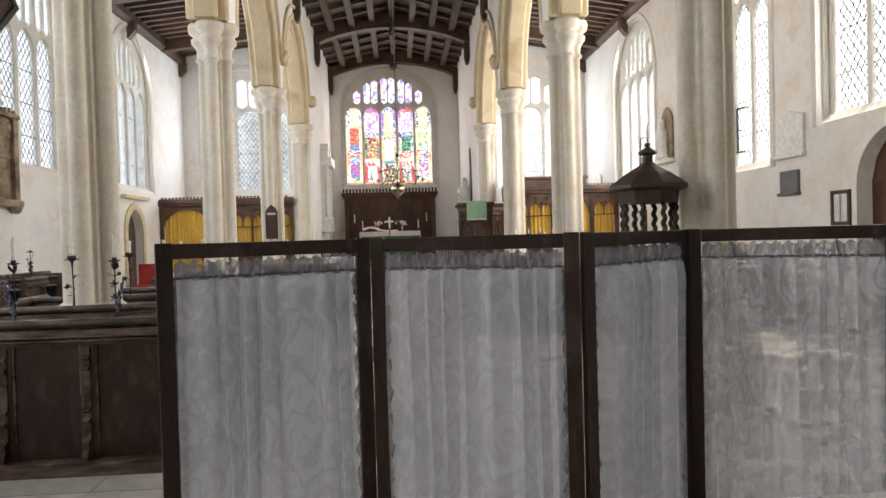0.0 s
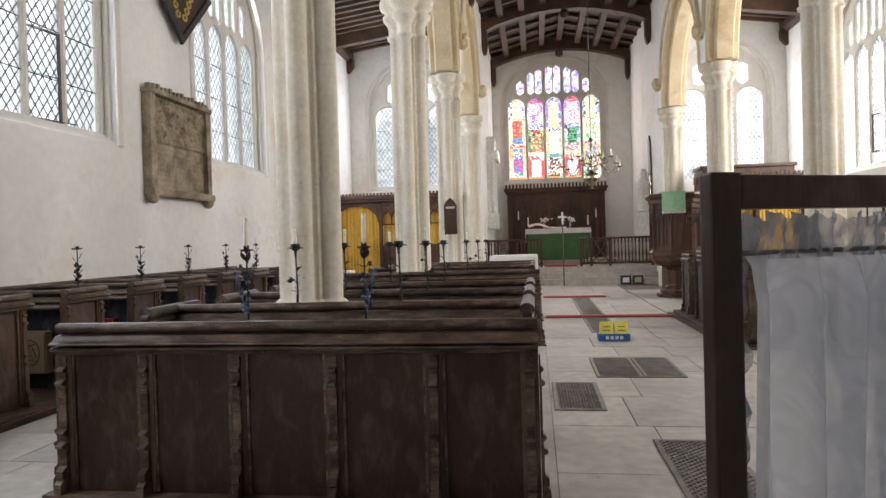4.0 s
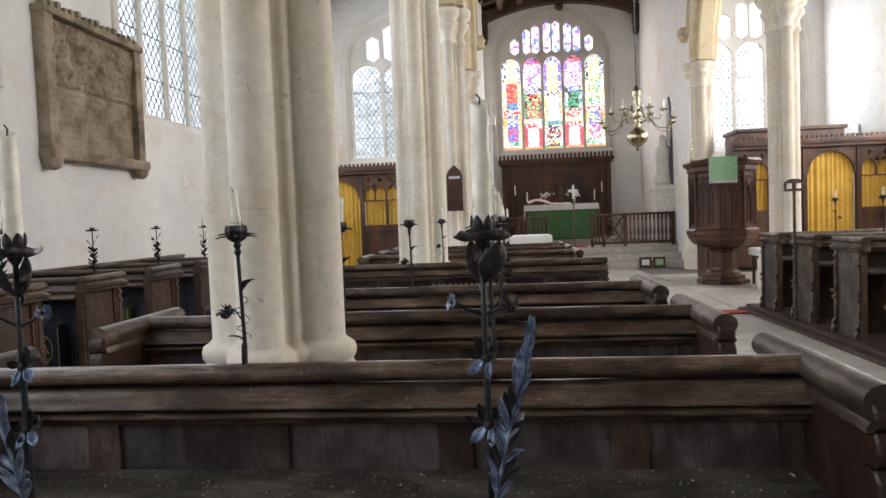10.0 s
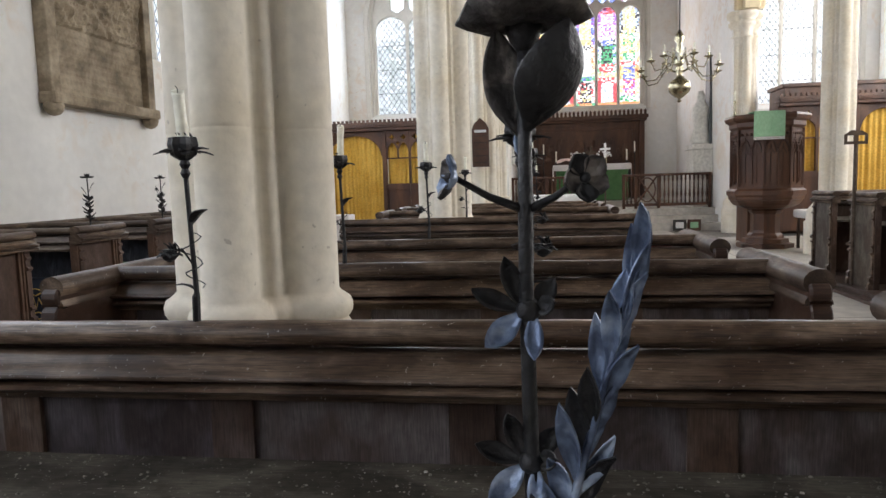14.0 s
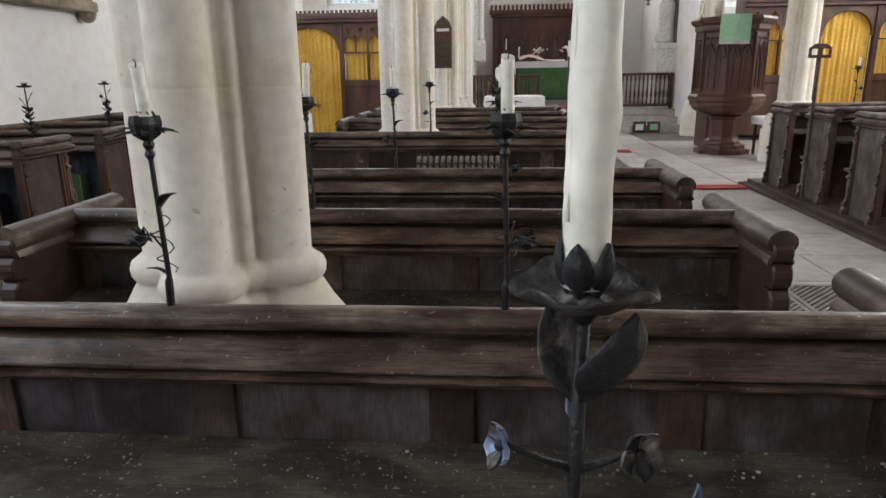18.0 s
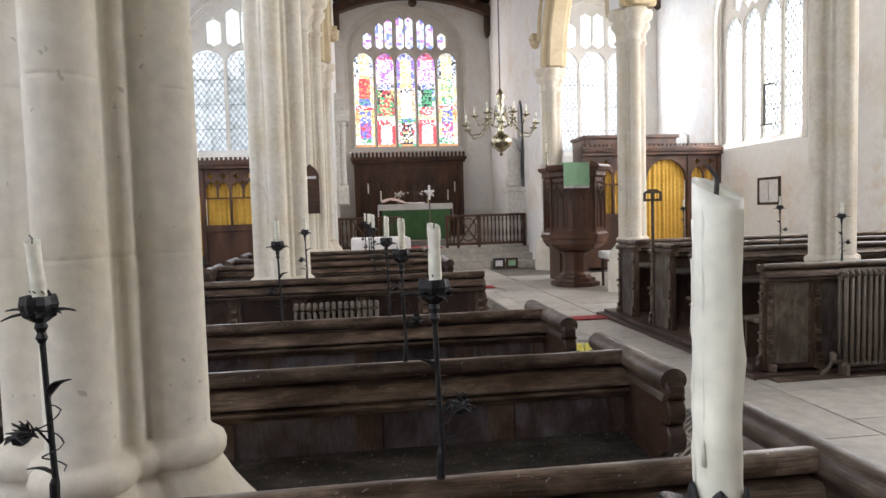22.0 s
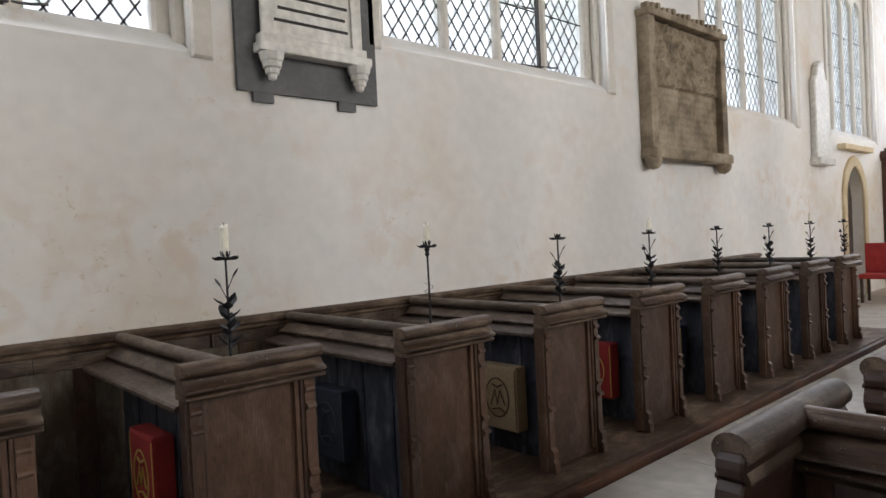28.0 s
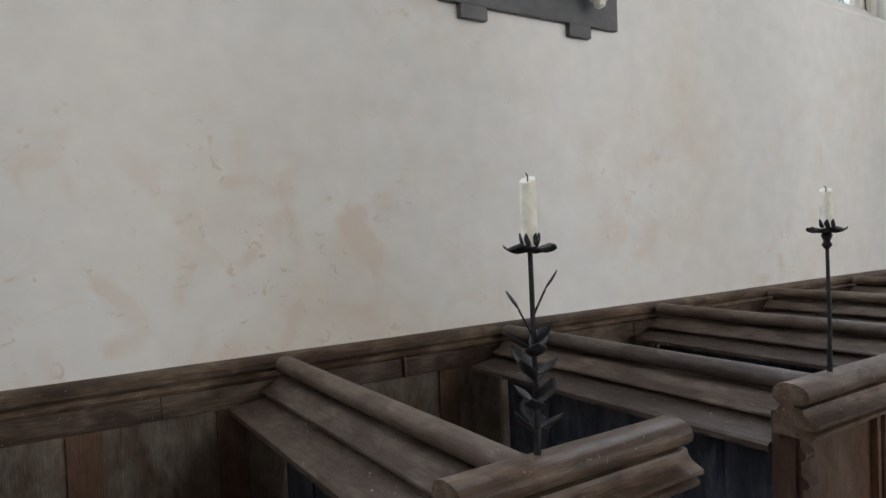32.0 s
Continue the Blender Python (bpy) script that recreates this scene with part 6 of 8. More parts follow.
# ---------------------------------------------------------------- hassocks hanging in the aisle pews
def hassock(x, y, z, w, h, material, motif, label, d=0.1):
    k = thing("hassock", x, y, z, label, "hassock", "embroidered hassocks")
    part("cushion", boxes((-w / 2, w / 2, -d, 0, 0, h), bev=0.018), material, k)
    bm = bmesh.new()
    tube(bm, [(w * 0.3 * math.cos(q * math.pi / 12), -d - 0.001, h * 0.5 + h * 0.3 * math.sin(q * math.pi / 12)) for q in range(25)], 0.005, 4)
    part("embroidered_ring", bm, motif, k, "stitched ring")
    for pts in ([(-0.18, 0.38), (-0.05, 0.62), (0.0, 0.4), (0.08, 0.62), (0.2, 0.4)], [(-0.15, 0.3), (0.05, 0.34), (0.18, 0.29)], [(-0.12, 0.70), (0.0, 0.66), (0.14, 0.71)]):
        bm = bmesh.new()
        tube(bm, [(u * w, -d - 0.001, v * h) for u, v in pts], 0.006, 4)
        part("embroidered_line", bm, motif, k)
    for q in (-1, 1):
        bm = bmesh.new()
        tube(bm, [(q * (w / 2 - 0.012), -d + 0.002, 0.02), (q * (w / 2 - 0.012), -d + 0.002, h - 0.02)], 0.004, 4)
        part("piping", bm, motif, k)


# the first blue one's white motif is slate grey to paint in its shade
for k, (mt, mo, lb) in enumerate(((RED, GOLD, "red wool hassock with gold stitching hung in a pew"), (BLUEWOOL, SLATE, "dark blue hassock, white pattern greyed for shade, hung in a pew"), (TAN, CARVED, "tan wool hassock with a brown monogram"), (RED, GOLD, "red hassock with gold stitching hung in a pew"), (BLUEWOOL, GOLD, "dark blue hassock hung in a pew"), (GREEN, GOLD, "green hassock hung in a pew"))):
    y = 0.335 + 1.005 * k
    hassock((-4.18, -4.24)[k] if k < 2 else -3.88, y - 0.03, 0.22, 0.32, 0.40, mt, mo, lb)
# these four carry the ledge's shade in their wool colour
for k, (mt, mo, lb) in enumerate(((SHADED_GREEN, INK, "green hassock, darkened for shade, hung below the book ledge"), (SHADED_RED, LINEN, "red hassock with a white motif, darkened for shade, below the book ledge"), (SHADED_RED, INK, "plain red hassock, darkened for shade, below the book ledge"), (SHADED_NAVY, INK, "plain blue hassock, darkened for shade, below the book ledge"))):
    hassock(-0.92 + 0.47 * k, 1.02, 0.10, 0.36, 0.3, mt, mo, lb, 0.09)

# ---------------------------------------------------------------- carved oak screens with yellow curtains
def curtain(x0, x1, z0, z1, y, parent, seed):
    bm = bmesh.new()
    n, rr = max(12, int((x1 - x0) * 60)), random.Random(seed)
    ph = rr.uniform(0, 6)
    cols = []
    for i in range(n + 1):
        x = x0 + (x1 - x0) * i / n
        f = 0.022 * math.sin(x * 62 + ph + math.sin(x * 9)) + 0.012 * math.sin(x * 29)
        cols.append([bm.verts.new((x, y + f * s, z)) for z, s in ((z0, 1), ((z0 + z1) / 2, 0.9), (z1, 0.6))])
    for a, b in zip(cols, cols[1:]):
        for k in range(2):
            bm.faces.new((a[k], b[k], b[k + 1], a[k + 1])).smooth = True
    return part("curtain", bm, YELLOW, parent, "gathered yellow curtain")


def tracery_panel(x0, x1, z0, z1, y, parent):
    """Pierced Gothic heads over two narrow lights."""
    mid, w = (x0 + x1) / 2, (x1 - x0)
    loops = [rect(x0, x1, z0, z1)]
    h = z1 - z0
    for a, b in ((x0 + 0.03, mid - 0.02), (mid + 0.02, x1 - 0.03)):
        loops.append(opening(a, b, z0 + 0.03, z0 + h * 0.25, z0 + h * 0.58))
    for c, r in ((x0 + w * 0.25, 0.07), (mid, 0.055), (x1 - w * 0.25, 0.07)):
        rz = z0 + h * (0.72 if c != mid else 0.5) + 0.03
        loops.append([(c + r * (1 + 0.35 * math.cos(4 * a)) * 0.7 * math.cos(a), rz + r * (1 + 0.35 * math.cos(4 * a)) * 0.7 * math.sin(a)) for a in [2 * math.pi * q / 20 for q in range(20)]])
    plate("tracery_head", loops, 0.045, facing_y(0, y), CARVED, parent, 0.006)


def rood(name, x0, x1, y, z1, bays, label):
    """bays: list of (x0, x1, kind) with kind 'arch' for a doorway and 'lights' for pierced panels."""
    s = thing(name, 0, 0, 0, label, "screen")
    cuts = sorted({x0, x1, *[b[0] for b in bays], *[b[1] for b in bays]})
    for x in cuts:
        part("post", boxes((x - 0.045, x + 0.045, y - 0.06, y + 0.06, 0, z1 - 0.2), bev=0.008), CARVED, s)
    part("cornice", boxes((x0 - 0.05, x1 + 0.05, y - 0.13, y + 0.1, z1 - 0.2, z1 - 0.13), (x0 - 0.05, x1 + 0.05, y - 0.16, y + 0.1, z1 - 0.13, z1 - 0.05), (x0 - 0.05, x1 + 0.05, y - 0.10, y + 0.1, z1 - 0.05, z1), bev=0.01), CARVED, s)
    n = int((x1 - x0) / 0.1)
    bm = bmesh.new()
    for i in range(n):
        x = x0 + 0.1 * i
        box(bm, x, x + 0.055, y - 0.03, y + 0.03, z1, z1 + 0.06)
    part("cresting", bm, CARVED, s)["kind"] = "stuff"
    bm = bmesh.new()
    for i in range(n * 2):
        x = x0 + 0.05 * i
        box(bm, x, x + 0.028, y - 0.172, y - 0.155, z1 - 0.125, z1 - 0.06)
    part("carved_band", bm, CARVED, s)["kind"] = "stuff"
    for a, b, kind in bays:
        a, b = a + 0.0455, b - 0.0455
        if kind == "arch":
            zs = z1 - 0.75
            loop = [(a, zs - 0.05)] + arch_pts(a + 0.04, b - 0.04, zs, z1 - 0.3) + [(b, zs - 0.05), (b, z1 - 0.2), (a, z1 - 0.2)]
            plate("arch_head", [loop], 0.06, facing_y(0, y), CARVED, s, 0.01)
            curtain(a + 0.01, b - 0.01, 0.05, z1 - 0.28, y + 0.07, s, int(a * 10))
        else:
            w = 0.62
            k = max(1, round((b - a) / w))
            for i in range(k):
                p, q = a + (b - a) * i / k, a + (b - a) * (i + 1) / k
                tracery_panel(p + 0.001, q - 0.001, z1 - 0.85, z1 - 0.2, y, s)
                part("mid_rail", boxes((p + 0.001, q - 0.001, y - 0.05, y + 0.05, 1.16, 1.3), bev=0.006), CARVED, s)
                part("dado_panel", boxes((p + 0.001, q - 0.001, y - 0.015, y + 0.015, 0.1, 1.16)), CARVED, s)
                if i:
                    part("mullion", boxes((p - 0.025, p + 0.025, y - 0.045, y + 0.045, 1.3, z1 - 0.85), bev=0.005), CARVED, s)
            curtain(a + 0.01, b - 0.01, 1.0, z1 - 0.24, y + 0.09, s, int(a * 10) + 1)
    return s


rood("parclose_screen", NW + 0.05, NX - 0.3, 14.7, 2.72, [(NW + 0.05, -3.45, "arch"), (-3.45, NX - 0.3, "lights")], "dark carved oak parclose screen with yellow curtains, north aisle")
rood("parclose_screen", SX + 0.3, SW - 0.05, 13.9, 2.80, [(SX + 0.3, 6.33, "lights"), (6.33, 7.42, "arch"), (7.42, SW - 0.05, "lights")], "dark carved oak parclose screen with yellow curtains, south aisle")
o = thing("organ_case", 6.3, 14.9, 0, "plain brown panelled organ case behind the screen", "organ case")
part("case", boxes((-1.1, 1.15, -0.4, 0.5, 0, 3.05), bev=0.01), CARVED, o)
part("top_moulding", boxes((-1.15, 1.2, -0.45, 0.5, 3.05, 3.13), bev=0.012), CARVED, o)
for x in (-1.0, 0.08):
    part("panel", boxes((x, x + 0.95, -0.415, -0.401, 2.75, 3.0), bev=0.004), CARVED, o)

# ---------------------------------------------------------------- pulpit
def octa(bm, prof, x=0, y=0):
    return lathe(bm, prof, x, y, 8)


P = thing("pulpit", 3.95, 11.75, 0, "octagonal carved dark oak pulpit on a turned pedestal", "pulpit")
TURN = Matrix.Rotation(math.pi / 8, 4, "Z")
for nm, prof in (("base", [(0.46, 0), (0.46, 0.07), (0.38, 0.085), (0.37, 0.15), (0.30, 0.165), (0.29, 0.21), (0.25, 0.25)]), ("pedestal", [(0.25, 0.25), (0.235, 0.30), (0.235, 0.58), (0.26, 0.60), (0.28, 0.64), (0.26, 0.66)]), ("bowl", [(0.27, 0.66), (0.42, 0.69), (0.52, 0.74), (0.57, 0.80), (0.57, 0.82), (0.60, 0.83), (0.60, 0.88)]),
                 ("lower_moulding", [(0.60, 0.88), (0.63, 0.92), (0.63, 0.98), (0.58, 1.02), (0.58, 1.06)]), ("body", [(0.55, 1.06), (0.55, 2.02)]), ("cornice", [(0.56, 2.02), (0.60, 2.06), (0.60, 2.13), (0.66, 2.17), (0.68, 2.22), (0.66, 2.26)])):
    bm = bmesh.new()
    octa(bm, prof)
    bm.transform(TURN)
    part(nm, bm, CARVED, P)
for k in range(8):
    m = Matrix.Rotation(k * math.pi / 4 + math.pi / 8 + math.pi / 8, 4, "Z") @ Matrix.Translation((0.508, 0, 0))
    bm = bmesh.new()
    for s in (-1, 1):
        box(bm, -0.01, 0.022, s * 0.10 - 0.085, s * 0.10 - 0.07, 1.10, 1.75)
    for a, b in ((-0.19, 0.0), (0.0, 0.19)):
        pts = arch_pts(a + 0.01, b - 0.01, 1.62, 1.84, 5)
        for (u, v), (u2, v2) in zip(pts, pts[1:]):
            tube(bm, [(0.012, u, v), (0.012, u2, v2)], 0.013, 5)
        c = (a + b) / 2
        for q in range(1, len(pts) - 1):
            bmesh.ops.create_icosphere(bm, subdivisions=1, radius=0.016, matrix=Matrix.Translation((0.02, pts[q][0] * 1.12 - c * 0.12, pts[q][1] + 0.014)))
        tube(bm, [(0.014, c, 1.80), (0.02, c, 1.90)], [0.014, 0.006], 5)
        for e in (-1, 1):
            tube(bm, [(0.010, c + e * 0.055, 1.60), (0.010, c + e * 0.012, 1.68), (0.010, c, 1.76)], 0.007, 4)
        box(bm, -0.008, 0.016, c - 0.006, c + 0.006, 1.12, 1.62)
    for q in range(5):
        bmesh.ops.create_icosphere(bm, subdivisions=1, radius=0.028, matrix=Matrix.Translation((0.008, -0.16 + 0.08 * q, 1.93)))
    box(bm, -0.01, 0.018, -0.2, 0.2, 1.86, 1.88)
    ob = part("carved_panel", bm, CARVED, P)
    ob.matrix_basis = m
    bm = boxes((-0.02, 0.035, -0.018, 0.018, 1.06, 2.02), bev=0.005)
    ob = part("corner_shaft", bm, CARVED, P)
    ob.matrix_basis = Matrix.Rotation(k * math.pi / 4 + math.pi / 8, 4, "Z") @ Matrix.Translation((0.545, 0, 0))
part("steps", boxes((-0.1, 0.5, 0.62, 1.3, 0, 0.9), bev=0.01), CARVED, P)
F_ = thing("pulpit_fall", 3.77, 11.08, 2.27, "pale green silk pulpit fall with fringe", "cloth")
bm = bmesh.new()
for z0, z1, y in ((-0.40, 0.012, 0.0),):
    box(bm, -0.24, 0.24, -0.008, 0.004, z0, z1)
box(bm, -0.24, 0.24, 0.004, 0.32, 0.0, 0.012)
part("cloth", bm, PALEGREEN, F_)
bm = bmesh.new()
for i in range(40):
    tube(bm, [(-0.235 + i * 0.012, -0.003, -0.40), (-0.235 + i * 0.012, -0.004, -0.45)], 0.004, 4)
part("fringe", bm, LINEN, F_)["kind"] = "stuff"
c = thing("pulpit_candle", 3.38, 11.6, 2.25, "ivory candle in a small brass stick on the pulpit", "candle")
bm = bmesh.new()
lathe(bm, [(0.05, 0), (0.05, 0.015), (0.012, 0.03), (0.018, 0.1), (0.01, 0.2), (0.03, 0.25), (0.018, 0.27)], 0, 0, 12)
part("stick", bm, BRASS, c, smooth=True)
candle(c, 0.27, 0.16, 0.016, (0, 0), 3, False)
st = thing("stool", 4.58, 11.25, 0, "small table with a white crumpled cloth by the pulpit", "table")
part("cloth", boxes((-0.28, 0.28, -0.25, 0.25, 0.52, 0.66), bev=0.05), LINEN, st)
for x in (-0.2, 0.2):
    for y in (-0.18, 0.18):
        part("leg", boxes((x - 0.02, x + 0.02, y - 0.02, y + 0.02, 0, 0.55)), OAK, st)

# ---------------------------------------------------------------- chancel
RR = thing("reredos", 1.6, 20.5, 0.5, "dark carved oak reredos with a crested top", "reredos")
part("board", boxes((-1.70, 1.70, 0.0, 0.18, 0, 2.5)), CARVED, RR)
for x in (-1.72, 1.58):
    part("side_post", boxes((x, x + 0.14, -0.10, 0.2, 0, 2.62), bev=0.01), CARVED, RR)
part("cornice", boxes((-1.78, 1.78, -0.14, 0.2, 2.5, 2.58), (-1.82, 1.82, -0.2, 0.2, 2.58, 2.68), bev=0.012), CARVED, RR)
for i in range(29):
    x = -1.75 + i * 0.125
    bm = bmesh.new()
    extrude(bm, [(x - 0.045, 2.68), (x + 0.045, 2.68), (x + 0.03, 2.75), (x + 0.04, 2.80), (x, 2.86), (x - 0.04, 2.80), (x - 0.03, 2.75)], -0.05, 0.0, "y")
    part("cresting_leaf", bm, CARVED, RR)
part("panel_frame", boxes((-1.45, 1.45, -0.03, -0.001, 2.25, 2.35), (-1.45, 1.45, -0.03, -0.001, 1.3, 1.36), (-1.45, -1.37, -0.03, -0.001, 1.36, 2.25), (1.37, 1.45, -0.03, -0.001, 1.36, 2.25), bev=0.006), CARVED, RR)
bm = bmesh.new()
rr = random.Random(9)
for i in range(60):
    bmesh.ops.create_icosphere(bm, subdivisions=1, radius=rr.uniform(0.06, 0.13), matrix=Matrix.Translation((rr.uniform(-1.3, 1.3), 0.02, rr.uniform(1.4, 2.0))) @ Matrix.Diagonal((0.7, 0.5, 1.4, 1)))
part("relief", bm, CARVED, RR, "worn carved relief")["kind"] = "stuff"

A = thing("altar", 1.59, 18.9, 0.66, "altar table with white cloth and green frontal", "altar")
part("table", boxes((-0.98, 0.98, -0.34, 0.36, 0, 0.98)), OAK, A)
part("frontal", boxes((-0.99, 0.99, -0.375, -0.345, 0.02, 0.97), bev=0.005), GREEN, A)
part("cloth", boxes((-1.06, 1.06, -0.40, 0.40, 0.985, 1.03), (-1.07, -1.055, -0.40, 0.40, 0.6, 0.985), (1.055, 1.07, -0.40, 0.40, 0.6, 0.985), (-1.06, 1.06, -0.405, -0.395, 0.86, 1.0), bev=0.004), LINEN, A)
d = thing("draped_cloth", 1.25, 18.75, 1.692, "pinkish white cloth heaped on the altar", "cloth")
bm = bmesh.new()
bmesh.ops.create_grid(bm, x_segments=28, y_segments=10, size=1)
for v in bm.verts:
    x, y = v.co.x, v.co.y
    v.co = Vector((x * 0.62, y * 0.2, max(0.004, 0.13 * math.exp(-((x + 0.55) / 0.5) ** 2) + 0.05 * (1 + noise.noise(Vector((x * 3, y * 3, 1)))) - 0.06 * abs(y))))
part("cloth", bm, surface("pink_silk", [(0.3, (0.72, 0.50, 0.44)), (0.7, (0.82, 0.72, 0.66))], 3, 40, (0.5, 0.7)), d)
cr = thing("altar_cross", 1.62, 19.15, 1.69, "plain wooden cross on the altar", "cross")
part("cross", boxes((-0.03, 0.03, -0.02, 0.02, 0.02, 0.52), (-0.14, -0.0305, -0.018, 0.018, 0.33, 0.39), (0.0305, 0.14, -0.018, 0.018, 0.33, 0.39), (-0.1, 0.1, -0.06, 0.06, 0, 0.02)), OAK_N, cr)
for x in (1.15, 2.02):
    v = thing("flower_vase", x, 19.1, 1.69, "brass vase of white flowers on the altar", "vase", "altar vases")
    bm = bmesh.new()
    lathe(bm, [(0.06, 0), (0.03, 0.03), (0.05, 0.12), (0.03, 0.2), (0.045, 0.22)], 0, 0, 12)
    part("vase", bm, BRASS, v, smooth=True)
    bm = bmesh.new()
    rr = random.Random(int(x * 10))
    for i in range(26):
        bmesh.ops.create_icosphere(bm, subdivisions=1, radius=0.028, matrix=Matrix.Translation((rr.gauss(0, 0.08), rr.gauss(0, 0.05), 0.29 + rr.gauss(0, 0.05))))
    part("flowers", bm, LINEN, v)["kind"] = "stuff"
for x in (0.28, 0.62, 2.6, 2.95):
    c = thing("altar_candle", x, 19.9 if x in (0.28, 2.95) else 19.0, 0.66 if x in (0.28, 2.95) else 1.69, "white candle in an iron stick by the altar", "candle", "altar candles")
    hh = 1.35 if x in (0.28, 2.95) else 0.06
    bm = bmesh.new()
    lathe(bm, [(0.09, 0), (0.09, 0.02), (0.014, 0.04), (0.012, hh), (0.05, hh + 0.02), (0.02, hh + 0.04)], 0, 0, 10)
    part("stick", bm, IRON, c)
    candle(c, hh + 0.04, 0.3, 0.02, (0, 0), 5, False)

# altar rails
for x0, x1 in ((-0.6, 1.05), (2.15, 4.28)):
    r = thing("altar_rail", x0, 16.55, 0.5, "dark oak altar rail with turned balusters and pierced panels", "altar rail", "altar rails")
    L = x1 - x0
    part("top_rail", boxes((0, L, -0.06, 0.06, 0.80, 0.86), bev=0.012), CARVED, r)
    part("bottom_rail", boxes((0, L, -0.04, 0.04, 0.06, 0.13), bev=0.006), CARVED, r)
    for x in (0.04, L - 0.04, 0.33, 0.88):
        if x < L:
            part("post", boxes((x - 0.035, x + 0.035, -0.04, 0.04, 0, 0.80), bev=0.006), CARVED, r)
    x = 0.12
    while x < L - 0.08:
        if 0.37 < x < 0.85:
            x += 0.1
            continue
        bm = bmesh.new()
        lathe(bm, [(0.022, 0.13), (0.022, 0.2), (0.014, 0.22), (0.03, 0.34), (0.016, 0.5), (0.014, 0.66), (0.026, 0.7), (0.022, 0.80)], x, 0, 8)
        part("baluster", bm, CARVED, r, smooth=True)
        x += 0.1
    bm = bmesh.new()
    for q in range(14):
        a = q * 2 * math.pi / 14
        b = (q + 1) * 2 * math.pi / 14
        tube(bm, [(0.605 + 0.2 * math.cos(a), 0, 0.465 + 0.3 * math.sin(a)), (0.605 + 0.2 * math.cos(b), 0, 0.465 + 0.3 * math.sin(b))], 0.018, 5)
    for s in (-1, 1):
        tube(bm, [(0.37, 0, 0.465 - s * 0.33), (0.84, 0, 0.465 + s * 0.33)], 0.02, 5)
    part("pierced_panel", bm, CARVED, r)
# table draped in white west of the rail
t = thing("draped_table", 0.35, 13.0, 0, "low table draped in a white cloth with oddments", "table")
bm = boxes((-0.62, 0.55, -0.4, 0.4, 0.55, 0.98), bev=0.05)
part("cloth", bm, LINEN, t)
part("base", boxes((-0.6, 0.5, -0.36, 0.36, 0, 0.56)), OAK, t)
for k, (x, w, h, m_) in enumerate(((-0.75, 0.5, 0.5, LINEN), (-0.95, 0.25, 0.8, LINEN))):
    q = thing("wrapped_box", x, 12.7 - 0.3 * k, 0, "white-wrapped box standing on the floor", "box")
    part("box", boxes((-w / 2, w / 2, -0.2, 0.2, 0, h), bev=0.02), m_, q)
# processional cross and warden's staff
for x, y, z, h, nm, lb, m_ in ((1.62, 15.4, 0, 1.75, "processional_cross", "pale wooden processional cross on a slim shaft", OAK_N), (3.225, 6.95, 0.035, 1.50, "wardens_staff", "slim grey-brown wooden staff with a carved head on a pew end", OAK_N)):
    s = thing(nm, x, y, z, lb, "staff")
    bm = bmesh.new()
    tube(bm, [(0, 0, 0), (0, 0, h)], 0.017, 8)
    part("shaft", bm, m_, s)
    if nm == "processional_cross":
        part("cross_head", boxes((-0.025, 0.025, -0.012, 0.012, h, h + 0.34), (-0.12, -0.0255, -0.012, 0.012, h + 0.18, h + 0.23), (0.0255, 0.12, -0.012, 0.012, h + 0.18, h + 0.23), bev=0.004), LINEN, s)
    else:
        plate("staff_head", [[(-0.11, 0), (-0.11, 0.10), (-0.05, 0.14), (0.05, 0.14), (0.11, 0.10), (0.11, 0)], rect(-0.085, -0.02, 0.03, 0.09), rect(0.02, 0.085, 0.03, 0.09)], 0.02, facing_y(0, 0, h), m_, s)
# small picture and card on the steps by the pulpit
for x, m1, m2, lb in ((3.35, INK, LINEN, "small dark framed picture leaning on the chancel step"), (3.68, CARVED, PALEGREEN, "green card leaning on the chancel step")):
    q = thing("framed_picture", x, 15.68, 0, lb, "picture")
    ob = part("picture_frame", boxes((-0.15, 0.15, -0.02, 0.0, 0, 0.26), bev=0.006), m1, q)
    part("picture", boxes((-0.09, 0.09, -0.024, -0.021, 0.06, 0.2)), m2, q)

